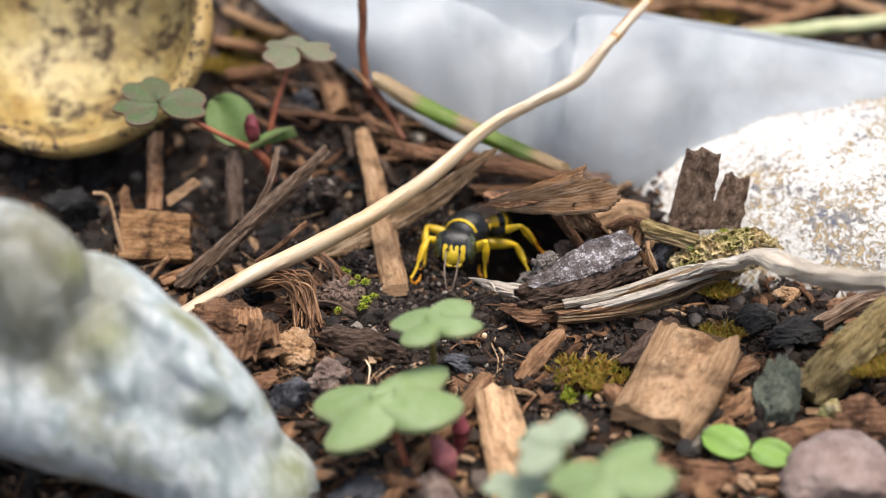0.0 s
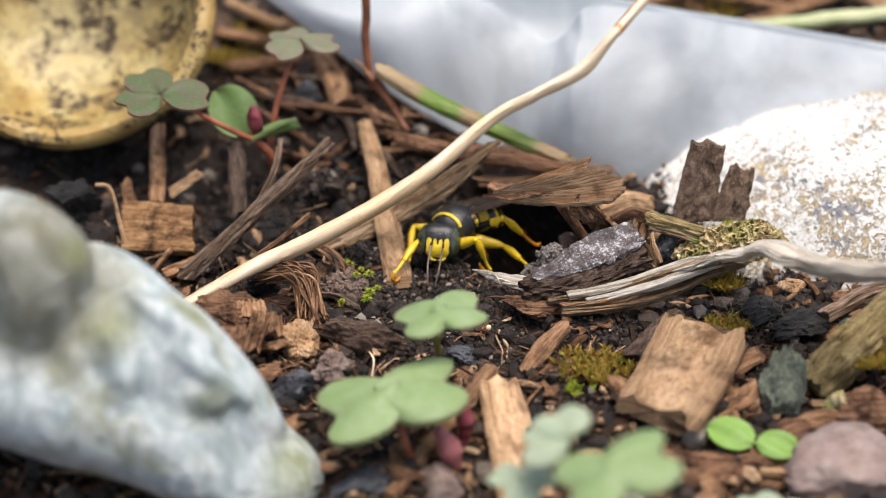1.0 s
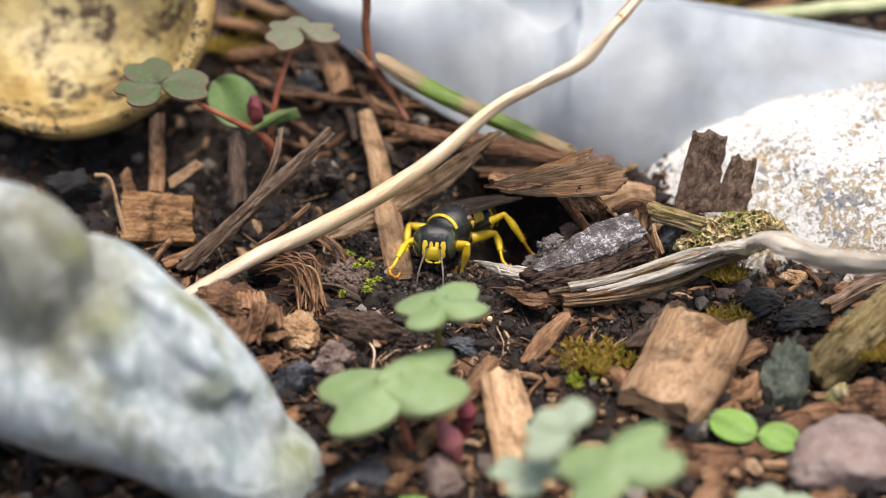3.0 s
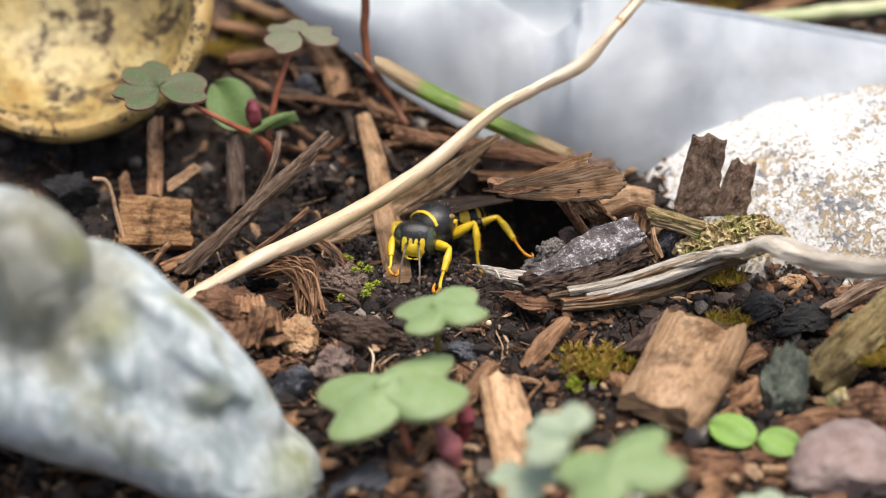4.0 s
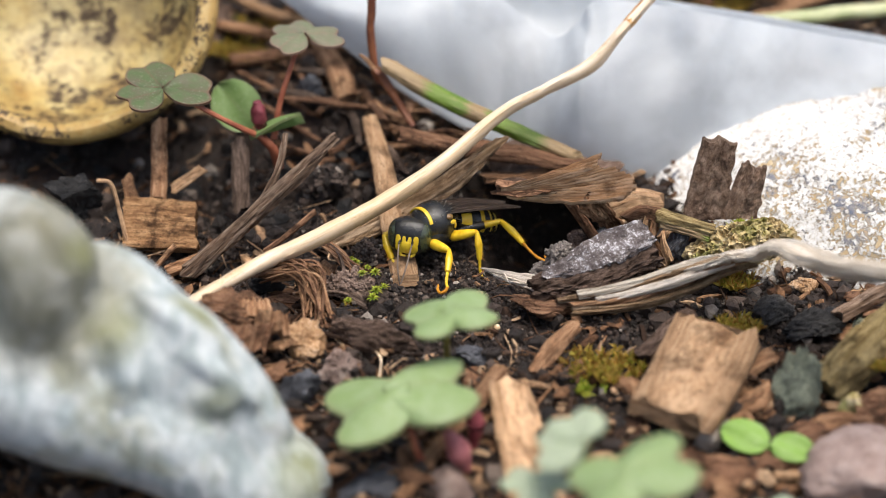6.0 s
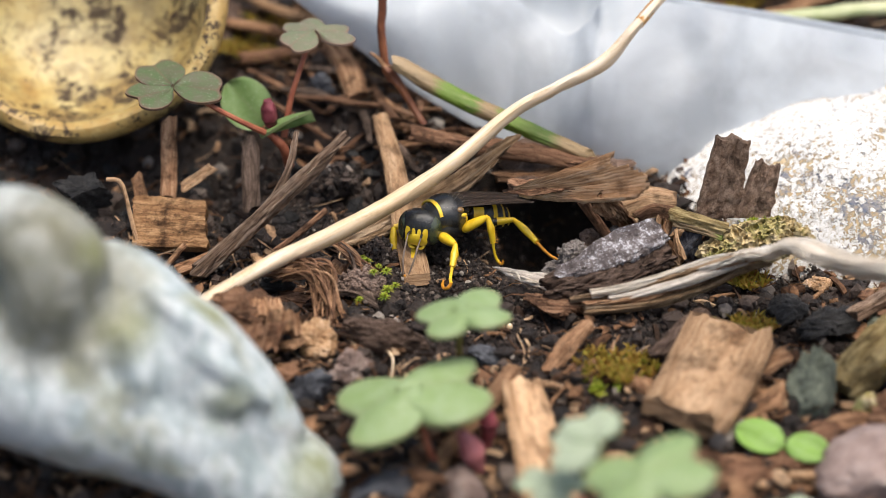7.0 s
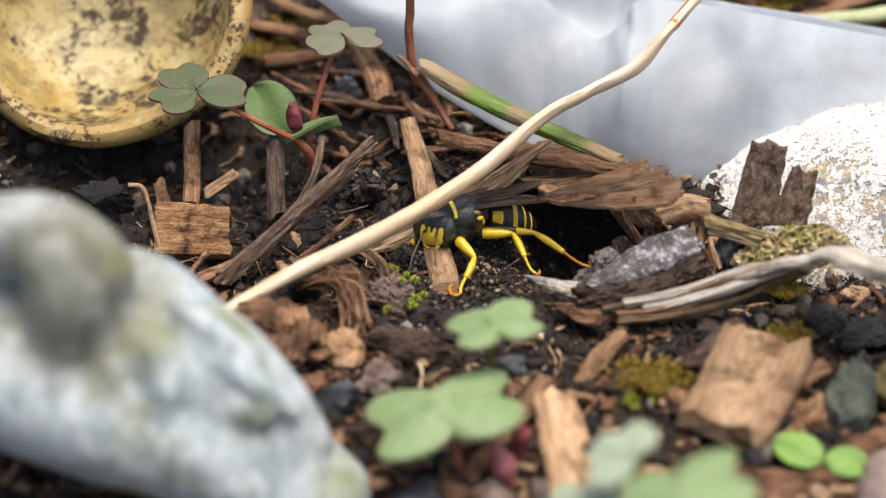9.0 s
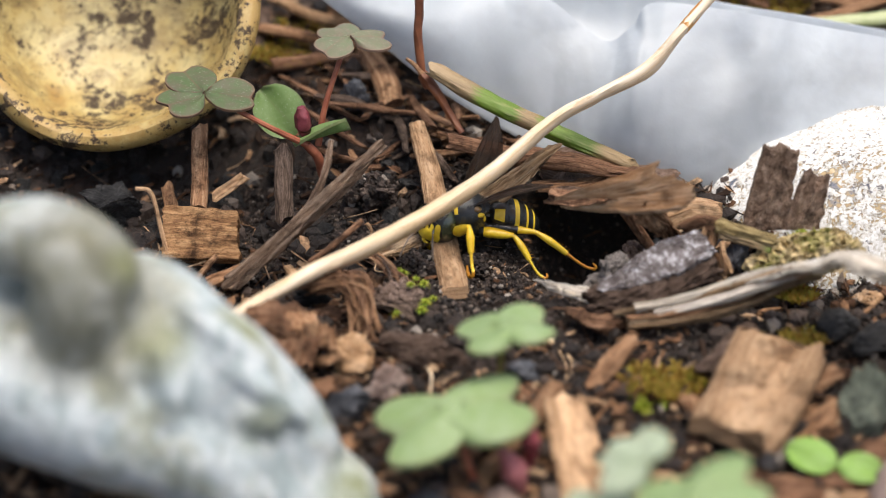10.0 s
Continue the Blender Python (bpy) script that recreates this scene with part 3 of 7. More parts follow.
def leaflet(bm, base, out, normal, size, fold=0.25, wide=1.0, notch=0.2, seed=0, droop=0.16, spread=66, lap=0.0):
    """One heart-shaped leaflet that grows from base along out."""
    uv = bm.loops.layers.uv.verify()
    out = Vector(out).normalized()
    base = Vector(base) - out * size * lap
    normal = (Vector(normal) - out * Vector(normal).dot(out)).normalized()
    side = normal.cross(out)
    nr, ns = 9, 20
    oval = notch == 0.0
    grid = []
    for i in range(nr + 1):
        r = 0.04 + 0.96 * i / nr
        row = []
        for j in range(ns + 1):
            s = 2 * j / ns - 1
            if oval:
                x = size * r
                y = size * wide * 0.4 * s * math.sqrt(max(0.0, 1 - (2 * r - 1.02) ** 2))
            else:
                # two round lobes either side of a shallow notch
                a = radians(spread) * s
                far = size * r * math.sqrt(max(0.04, math.cos(a * 86 / spread))) * (1 - notch * math.exp(-(s / 0.2) ** 2)) * (1 + 0.03 * math.sin(7 * s + seed))
                x, y = far * math.cos(a), far * math.sin(a) * wide
            z = size * (fold * 0.3 * abs(s) * r - droop * r * r + 0.03 * math.sin(4 * s + seed + 3 * r))
            row.append(Vector(base) + out * x + side * y + normal * z)
        grid.append(row)
    thick = normal * size * 0.025
    layers = [[[bm.verts.new(p + o) for p in row] for row in grid] for o in (thick, -thick)]
    for k, lay in enumerate(layers):
        for i in range(nr):
            for j in range(ns):
                idx = ((i, j), (i + 1, j), (i + 1, j + 1), (i, j + 1))
                if k:
                    idx = idx[::-1]
                f = bm.faces.new([lay[a][b] for a, b in idx])
                for loop, (a, b) in zip(f.loops, idx):
                    loop[uv].uv = (max(a / nr, abs(2 * b / ns - 1)), abs(2 * b / ns - 1))
    rim = [(i, 0) for i in range(nr)] + [(nr, j) for j in range(ns)] + [(i, ns) for i in range(nr, 0, -1)] + [(0, j) for j in range(ns, 0, -1)]
    for (a, b), (c, d) in zip(rim, rim[1:] + rim[:1]):
        f = bm.faces.new((layers[0][a][b], layers[0][c][d], layers[1][c][d], layers[1][a][b]))
        for loop in f.loops:
            loop[uv].uv = (1, 1)
    return bm


def from_arrays(name, verts, faces, mat, label, category, kind="stuff", smooth=False):
    me = bpy.data.meshes.new(name)
    me.from_pydata((np.asarray(verts) * MM).tolist(), [], np.asarray(faces).tolist())
    me.materials.append(mat)
    if smooth:
        me.shade_smooth()
    return tagged(new(name, me), label, category, kind=kind)


# ---- the ground ----


def ground_base(x, y):
    """The lie of the bed: it falls a little to the front and climbs to the back."""
    if y < -6:
        z = max(0.2 * (y + 6), -8.0)
    elif y < 2:
        z = 0.0
    elif y < 16:
        z = 0.38 * (y - 2)
    else:
        z = 5.32 + min(0.22 * (y - 16), 14.0)
    return z


def burrow(x, y):
    """How deep the dug hole goes below the bed."""
    return 9.0 * math.exp(-abs((x - 2.6) / 4.6) ** 4 - abs((y - 7.2) / 4.6) ** 4) + 1.0 * math.exp(-((x - 0.5) / 3.0) ** 2 - ((y - 1.0) / 2.5) ** 2)


def ground_at(x, y):
    far = max(abs(x), abs(y))
    z = ground_base(x, y) - burrow(x, y)
    z -= 2.6 * math.exp(-abs((x + 26) / 11) ** 4 - abs((y - 10) / 4.0) ** 4)
    z -= 3.5 * math.exp(-abs((x + 30) / 9) ** 4 - abs((y - 18) / 5.0) ** 4)  # the hollow that the dish lies in
    near = 1.0 if far < 70 else math.exp(-(far - 70) / 60)
    z += 0.9 * near * noise.fractal(Vector((x * 0.16, y * 0.16, 2.0)), 0.9, 2.0, 3)
    z += min(max(far - 80, 0), 6000) * 0.02 * noise.noise(Vector((x * 0.0006, y * 0.0006, 5.0)))
    if far < 70:
        z += 0.5 * noise.fractal(Vector((x * 0.7, y * 0.7, 7.0)), 0.7, 2.0, 4)
    return z - 0.3


def spaced(fine_lo, fine_hi, step, reach):
    mid = list(np.arange(fine_lo, fine_hi + step / 2, step))
    p, d, hi = fine_hi, step, []
    while p < reach:
        d *= 1.35
        p += d
        hi.append(p)
    p, d, lo = fine_lo, step, []
    while p > -reach:
        d *= 1.35
        p -= d
        lo.append(p)
    return lo[::-1] + mid + hi


REACH = 30000.0


def build_ground():
    xs, ys = spaced(-44, 40, 0.45, REACH), spaced(-34, 52, 0.45, REACH)
    verts = [(x, y, ground_at(x, y)) for y in ys for x in xs]
    nx = len(xs)
    faces = [(j * nx + i, j * nx + i + 1, (j + 1) * nx + i + 1, (j + 1) * nx + i) for j in range(len(ys) - 1) for i in range(nx - 1)]
    from_arrays("ground", verts, faces, SOIL, "dark crumbly garden soil with a dug burrow", "soil", "structure", True)


build_ground()

# ---- large things ----


def build_dish():
    bm = bmesh.new()
    uv = bm.loops.layers.uv.verify()
    profile = [(0.0, -6.2), (2.5, -6.0), (4.6, -5.4), (6.2, -4.5), (7.4, -3.2), (8.1, -1.8), (8.5, -0.6), (8.9, 0.25), (9.4, 0.5), (9.9, 0.3), (10.2, -0.3), (10.1, -1.0), (9.6, -2.0), (8.4, -4.2), (6.4, -6.6), (3.4, -8.2), (0.0, -8.4)]
    n = 64
    centre, face = Vector((-30.3, 16.0, 12.7)), Vector((-0.1, -0.78, 0.6)).normalized()
    turn = face.to_track_quat("Z", "Y").to_matrix()
    rings = []
    for r, h in profile:
        ring = []
        for j in range(n):
            a = 2 * math.pi * j / n
            p = Vector((r * math.cos(a), r * math.sin(a), h))
            k = 1 + 0.03 * noise.noise(Vector((math.cos(a) * 1.2, math.sin(a) * 1.2, 4)))
            p = Vector((p.x * k, p.y * k, p.z + 0.25 * noise.noise(p * 0.4)))
            ring.append(bm.verts.new(centre + turn @ p))
            if r == 0:
                break
        rings.append(ring)
    for a, b in zip(rings, rings[1:]):
        for j in range(n):
            k = (j + 1) % n
            if len(a) == 1:
                bm.faces.new((a[0], b[j], b[k]))
            elif len(b) == 1:
                bm.faces.new((a[k], a[j], b[0]))
            else:
                bm.faces.new((a[j], b[j], b[k], a[k]))
    for f in bm.faces:
        for loop in f.loops:
            q = turn.transposed() @ (loop.vert.co - centre)
            loop[uv].uv = (math.hypot(q.x, q.y) / 10, 0.5 + 0.05 * q.z)
    bmesh.ops.recalc_face_normals(bm, faces=bm.faces)
    thing("cream_dish", bm, DISH, "dirty cream yellow glazed dish tipped on the soil", "dish")


def build_figurine():
    """An animal's head, of painted plaster, lying on its side."""
    bm = bmesh.new()
    loft([(-36.2, -19.0, 8.1), (-29.6, -19.5, 5.5), (-25.6, -20.0, 3.9), (-21.1, -20.3, 2.0), (-17.0, -20.8, -1.2), (-14.7, -21.0, -3.1), (-13.1, -21.0, -4.4)], [6.7, 6.9, 6.6, 6.1, 5.2, 4.4, 2.8], [5.0, 5.0, 4.8, 4.4, 3.6, 3.0, 1.8], 90, 40, 30, 0.0, 0.0, 0, 0, 1, bm, up=(0, 1, 0.1))
    lump((-14.3, -20.8, -2.3), (3.4, 3.0, 2.7), (0, 40, 0), 0.04, 0.8, 4, 4, bm=bm)
    loft([(-27.2, -18.5, 8.4), (-24.4, -18.9, 8.8), (-22.0, -19.4, 8.4), (-19.8, -20.0, 7.8)], [3.5, 3.2, 2.4, 1.2], [3.6, 3.3, 2.5, 1.3], 0, 24, 18, bm=bm)
    loft([(-29.1, -21.5, 4.5), (-28.3, -21.8, 8.6), (-27.7, -22.0, 11.5), (-28.1, -22.0, 13.5), (-29.6, -21.6, 14.5)], [2.6, 3.2, 3.5, 3.0, 2.2], [2.2, 2.4, 2.7, 2.6, 2.0], 90, 24, 20, 0, 0.0, 0, 0, 1, bm, up=(0, 1, 0.1))
    loft([(-32.3, -21.0, 14.3), (-29.6, -21.4, 14.8), (-27.4, -21.8, 14.2), (-26.0, -22.0, 12.7), (-25.9, -22.0, 9.8)], [2.2, 2.3, 2.2, 2.0, 1.5], [2.2, 2.3, 2.2, 2.0, 1.5], 0, 24, 16, bm=bm)
    loft([(-26.5, -20.2, 7.4), (-23.5, -20.4, 6.6), (-20.6, -20.7, 5.2), (-17.3, -21.0, 1.9), (-15.2, -20.8, -0.6)], [4.2, 4.2, 4.0, 3.4, 2.4], [4.2, 4.2, 4.0, 3.4, 2.4], 0, 30, 24, bm=bm)
    lump((-17.8, -24.5, 5.0), (1.5, 0.5, 0.7), (0, 28, 0), 0.0, 1, 1, 3, bm=bm)
    for line, w in (([(-20.6, -23.2, 8.8), (-17.6, -23.9, 6.7), (-15.2, -23.3, 4.0)], [0.5, 1.1, 0.6]), ([(-20.6, -24.4, 4.0), (-18.0, -24.3, 2.6), (-15.6, -23.5, 1.2)], [0.4, 1.1, 0.5]), ([(-23.2, -24.0, 9.6), (-22.6, -25.0, 6.5), (-23.2, -25.2, 3.0)], [0.5, 1.0, 0.5]), ([(-25.2, -24.6, 8.6), (-25.8, -25.4, 4.6), (-26.8, -25.4, 1.0)], [0.5, 0.8, 0.5]), ([(-22.4, -22.0, 11.0), (-19.6, -22.8, 9.4), (-17.2, -22.8, 7.6)], [0.6, 1.1, 0.6])):
        loft(line, [k * 0.85 for k in w], [k * 0.7 for k in w], n=18, sides=10, bm=bm)
    ob = part("white_figurine", bm, FIGURINE, at=(-22, -20, -3))
    tagged(ob, "weathered white painted animal figurine with green algae stains", "figurine")
    mod = ob.modifiers.new("weld", "REMESH")
    mod.mode, mod.voxel_size = "VOXEL", 0.25 * MM
    mod.use_smooth_shade = True
    sm = ob.modifiers.new("soften", "SMOOTH")
    sm.iterations, sm.factor = 36, 0.6


def build_rock():
    bm = lump((28.8, 10.5, -3.5), (23.0, 13.5, 12.2), (4, -4, -4), 0.07, 1.1, 3, 6)
    for v in bm.verts:
        v.co += v.normal * 0.3 * noise.fractal(v.co * 0.55, 0.8, 2.0, 4)
    thing("white_rock", bm, PAINTED_ROCK, "rounded tan rock with flaking white paint", "rock")


def build_film():
    """A crumpled sheet of cloudy plastic film, leaning back."""
    low = spline([(-17.8, 20.0, 12.9), (-12.2, 17.0, 9.5), (-7.1, 14.4, 6.5), (-0.6, 12.4, 3.4), (5.0, 10.6, 1.8), (9.8, 9.4, 1.7), (17.0, 9.5, 2.1), (33.4, 11.0, 1.8)], 120)
    high = spline([(-14.8, 24.5, 13.5), (-10.3, 20.5, 12.6), (-5.2, 19.4, 13.4), (-0.5, 18.6, 12.2), (1.6, 17.8, 10.8), (3.6, 17.0, 9.8), (5.2, 17.2, 10.9), (7.1, 17.5, 12.5), (16.8, 17.0, 11.2), (33.7, 16.5, 8.2)], 120)
    back = spline([(-14.7, 26.0, 13.4), (-9.6, 22.5, 13.0), (-0.6, 21.5, 13.0), (5.1, 21.0, 12.3), (11.2, 20.0, 11.3), (18.1, 19.0, 10.5), (33.7, 18.5, 7.9)], 120)
    bm = bmesh.new()
    rows = []
    nv = 60
    for i, (a, b, c) in enumerate(zip(low, high, back)):
        row = []
        for j in range(nv + 1):
            s = j / nv * 1.8
            if s <= 1:
                p = a.lerp(b, s) + Vector((0, -1.0, 0.35)) * math.sin(math.pi * s) * (1.3 + 0.8 * math.sin(i * 0.1))
            else:
                k = min((s - 1) / 0.4, 1.0)
                drop = max(s - 1.4, 0.0)
                p = b.lerp(c, k) + Vector((0, 8.0 * drop, -2.4 * math.sin(math.pi * k) - 20 * drop * drop))
            q = Vector((p.x * 0.16, p.z * 0.16, p.y * 0.1))
            crease = abs(noise.noise(q * 0.6 + Vector((3, 1, 2))))
            p += Vector((0, -0.9, 0.35)) * (0.9 * noise.noise(q * 0.5) + 1.0 * crease + 0.05 * noise.noise(q * 3.0))
            for x0, slant, wide, high in ((5.4, -0.6, 2.4, 0.5), (3.5, 2.5, 1.6, 0.9), (-1.5, -3.0, 2.0, 0.7), (10.0, 5.0, 2.6, 0.8), (17.0, -4.0, 2.2, 0.6), (23.0, 6.0, 3.0, 0.7), (-8.0, 2.0, 1.8, 0.6)):
                near = max(0.0, 1 - abs(p.x - x0 - slant * s) / wide)
                p += Vector((0, -0.9, 0.4)) * high * near * (0.25 + 0.75 * min(s, 1.0)) * (1 + 0.4 * noise.noise(q * 2.0))
            row.append(bm.verts.new(p))
        rows.append(row)
    for a, b in zip(rows, rows[1:]):
        for j in range(nv):
            bm.faces.new((a[j], b[j], b[j + 1], a[j + 1]))
    ob = tagged(part("plastic_film", bm, FILM, at=(8, 16, 1.5)), "crumpled sheet of cloudy grey-white plastic film", "plastic sheet")
    mod = ob.modifiers.new("thickness", "SOLIDIFY")
    mod.thickness = 0.06 * MM


build_dish()
build_figurine()
build_rock()
build_film()


def build_long_straw():
    line = [(-20.6, -8.6, 2.4), (-16.6, -4.7, 3.0), (-12.15, -2.3, 4.1), (-7.8, 0.7, 5.25), (-4.6, 2.7, 6.65), (-0.6, 6.0, 8.8), (2.4, 7.9, 9.75), (5.7, 9.4, 11.0), (8.1, 11.2, 13.1), (10.9, 13.6, 15.3), (13.0, 15.4, 16.8)]
    bm = loft(line, [0.55, 0.68, 0.76, 0.7, 0.6, 0.62, 0.66, 0.66, 0.8, 0.42, 0.34], [0.4, 0.5, 0.56, 0.54, 0.48, 0.4, 0.36, 0.4, 0.36, 0.32, 0.25], [30, 45, 60, 64, 80, 64, 56, 74, 50, 60, 60], 96, 14, 0.15, 0.05, 0.0, 0.0, 5)
    straw = root("dry_straw", (-20.7, -7.2, 1.6), "long pale twisted dry grass straw arching over the burrow", "straw")
    part("stem", bm, STRAW, straw)
    part("tip", loft([(8.1, 11.2, 13.1), (9.4, 12.4, 14.15), (10.9, 13.6, 15.3), (13.0, 15.4, 16.8)], [0.82, 0.56, 0.45, 0.36], [0.38, 0.36, 0.34, 0.27], [50, 58, 60, 60], 30, 14, 0.15, 0.04, 0, 0, 6), STRAW_TIP, straw, "orange dry tip")


def ridged_sheet(top, low, end, ridges):
    """A thin sheet that fans out from a short side to a bent, broken one, with ridges running along it."""
    bm = bmesh.new()
    uv = bm.loops.layers.uv.verify()
    per, ns = 5, 60
    far = spline(end, ridges * per + 1)
    up = Vector((0, -0.5, 0.85))
    grids, flat = [], {}
    for side in (0, 1):
        grid = []
        for j, b in enumerate(far):
            k = j / (ridges * per)
            a = top.lerp(low, k)
            n = j // per
            tip = 1 + 0.06 * noise.noise((n * 0.9, 3, 1)) + 0.03 * noise.noise((n * 2.3, 5, 1))
            row = []
            for i in range(ns + 1):
                s = i / ns * tip
                p = a.lerp(b, s) + up * (-0.35 * (0.4 + k) * math.sin(math.pi * min(s, 1)) + 0.12 * math.sin(2.5 * s + 5 * k) * s)
                p += up * (0.36 * (1 - abs(math.sin(math.pi * j / per)) ** 0.7) * (0.2 + 0.8 * s) + 0.3 * noise.noise((s * 3.5, k * 5, 2)) * (1.2 - s) + 0.12 * noise.noise((s * 9, k * 7, 4)) + 0.05 * noise.noise((s * 14, k * 40, 2)) - 0.22 * side)
                v = bm.verts.new(p)
                flat[v] = (s * 8, k * 5 + 7 * side)
                row.append(v)
            grid.append(row)
        grids.append(grid)
    f, g = grids
    m = len(far) - 1
    quads = []
    for j in range(m):
        for i in range(ns):
            quads += [(f[j][i], f[j + 1][i], f[j + 1][i + 1], f[j][i + 1]), (g[j][i], g[j][i + 1], g[j + 1][i + 1], g[j + 1][i])]
        quads += [(f[j][0], g[j][0], g[j + 1][0], f[j + 1][0]), (f[j][ns], f[j + 1][ns], g[j + 1][ns], g[j][ns])]
    for i in range(ns):
        quads += [(f[0][i], f[0][i + 1], g[0][i + 1], g[0][i]), (f[m][i], g[m][i], g[m][i + 1], f[m][i + 1])]
    for q in quads:
        made = bm.faces.new(q)
        for loop in made.loops:
            loop[uv].uv = flat[loop.vert]
    bmesh.ops.recalc_face_normals(bm, faces=bm.faces)
    return bm


def build_chips():
    """The wood, bark and straw pieces round the burrow, each a thing of its own."""
    # bark roof over the burrow, frayed at its end
    flap = root("bark_flap", (2.9, -0.8, 6.0), "curled brown fibrous bark flap roofing the burrow", "bark")
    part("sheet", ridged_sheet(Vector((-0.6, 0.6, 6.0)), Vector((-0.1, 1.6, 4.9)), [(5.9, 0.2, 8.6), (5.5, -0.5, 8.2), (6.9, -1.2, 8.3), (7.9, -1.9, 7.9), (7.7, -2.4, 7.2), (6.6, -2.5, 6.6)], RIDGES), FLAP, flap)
    part("underside", loft([(-0.6, 1.4, 5.7), (0.8, 1.2, 5.8), (2.5, 0.9, 6.0), (5.4, 0.5, 6.2)], [0.6, 0.9, 0.9, 0.5], [0.25, 0.25, 0.2, 0.15], [0, -10, -14, -10], 50, 36, 0.4, 0.25, 0.9, 0.5, 3, freq=0.4), WOOD_RED, flap, "crumbly red-brown underside")
    rnd = random.Random(4)
    for i in range(12):
        k = i / 11
        s = Vector((7.4, -1.5, 7.9)).lerp(Vector((6.3, -1.7, 6.4)), k)
        e = s + Vector((rnd.uniform(0.1, 0.7), rnd.uniform(-0.3, 0.3), rnd.uniform(-0.5, 0.1)))
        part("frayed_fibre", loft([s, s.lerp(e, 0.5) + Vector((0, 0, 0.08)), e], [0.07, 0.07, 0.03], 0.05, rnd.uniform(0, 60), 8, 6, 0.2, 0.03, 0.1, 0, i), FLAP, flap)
    # added plate, hidden behind the flap, that keeps light out of the burrow
    bm = loft([(-0.7, 9.0, 3.2), (3.3, 9.2, 3.5), (7.9, 9.0, 3.2)], [3.0, 3.4, 2.8], 0.4, [-6, -6, -6], 48, 40, 0.7, 0.2, 0.8, 0.5, 7)
    thing("bark_plate", bm, BARK_DARK, "unseen dark bark plate added to shade the back of the burrow", "bark")
    bm = loft([(4.8, -0.9, 6.0), (6.0, -0.1, 4.6), (7.1, 1.1, 2.8)], [0.7, 0.7, 0.45], [0.3, 0.32, 0.22], [60, 50, 40], 48, 44, 0.4, 0.3, 1.2, 0.4, 8, freq=0.5)
    thing("bark_sliver", bm, WOOD_TAN, "frayed sliver of bark beside the burrow", "bark")
    bm = loft([(4.0, 1.3, 4.6), (6.0, 1.3, 1.6)], [0.42, 0.36], [0.3, 0.3], 30, 28, 24, 0.4, 0.1, 0.3, 0.1, 9)
    thing("wood_splinter", bm, WOOD_RED, "brown splinter standing in the burrow mouth", "splinter")
    # bark slab under the straw
    bm = loft([(-12.2, 2.6, 0.5), (-9.4, 3.4, 1.5), (-7.1, 4.2, 2.5), (-3.6, 5.0, 4.5), (-0.6, 5.6, 6.8)], [0.5, 0.7, 0.75, 0.75, 0.4], [0.25, 0.3, 0.32, 0.3, 0.15], [-40, -42, -44, -44, -40], 76, 44, 0.45, 0.22, 1.6, 0.25, 11)
    thing("bark_strip", bm, STRAND, "brown fibrous bark strip lying under the pale straw", "bark")
    # long pale lath that runs under the straw
    bm = loft([(-9.5, 11.2, 6.1), (-8.5, 7.0, 4.2), (-7.7, 3.0, 1.9), (-6.9, -1.4, 0.2)], [0.55, 0.75, 0.9, 0.92], 0.25, [8, 4, 0, 0], 60, 36, 0.75, 0.08, 0.5, 0.15, 12)
    thing("wood_lath", bm, WOOD_PALE, "narrow pale wood lath leaning on the soil", "wood slat")
    # square chip
    bm = plank((-25.9, 1.8, 0.7), (-26.0, 5.2, 2.8), (-21.1, 4.1, 3.0), (-20.9, 1.3, 0.9), 1.0, 0.25, 13, 44, 50, 0.14, 0.25)
    thing("wood_chip", bm, WOOD_CHIP, "squarish brown wood chip with split grain", "wood chip")
    # forked stick
    stick = root("forked_stick", (-21.2, 0.8, 0.0), "weathered grey-brown forked stick leaning out of the soil", "stick")
    part("branch", loft([(-21.4, -0.9, 0.4), (-17.6, 0.6, 3.4), (-15.0, 2.1, 5.2), (-11.7, 5.0, 7.5)], [0.85, 0.8, 0.62, 0.5], [0.55, 0.5, 0.42, 0.36], [20, 40, 60, 40], 80, 32, 0.35, 0.22, 0.5, 0.0, 14, freq=0.15), WOOD_STICK, stick)
    part("branch", loft([(-18.2, 0.5, 3.0), (-16.3, 1.6, 4.8), (-15.3, 2.7, 6.6), (-14.9, 4.1, 8.2)], [0.36, 0.3, 0.24, 0.16], [0.3, 0.28, 0.2, 0.16], 0, 48, 24, 0.2, 0.12, 0.2, 0.0, 15), WOOD_STICK, stick)
    part("branch", loft([(-22.8, -0.5, 0.3), (-20.0, 0.6, 1.0), (-17.4, 2.0, 2.4)], [0.5, 0.5, 0.3], [0.4, 0.4, 0.3], 30, 40, 24, 0.3, 0.14, 0.3, 0.0, 16), WOOD_TAN, stick)
    # standing dark bark with two prongs
    bark = root("standing_bark", (14.2, 1.4, 3.6), "dark brown broken bark piece standing on edge with two prongs", "bark")
    part("prong", plank((11.5, 1.8, 3.2), (14.4, 1.7, 3.3), (15.0, 2.3, 8.6), (12.7, 2.4, 8.8), 0.8, 0.28, 17, 46, 60, 0.14), BARK_FINE, bark)
    part("prong", plank((14.1, 1.5, 3.4), (16.5, 1.4, 3.5), (17.0, 1.8, 7.0), (15.3, 1.9, 7.1), 0.8, 0.4, 18, 40, 50, 0.2), BARK_FINE, bark)
    # grey frosted chip and weathered strip
    chip = root("frosted_bark_chip", (5.2, -2.7, 0.6), "dark grey bark chip with a frosty white crust", "bark")
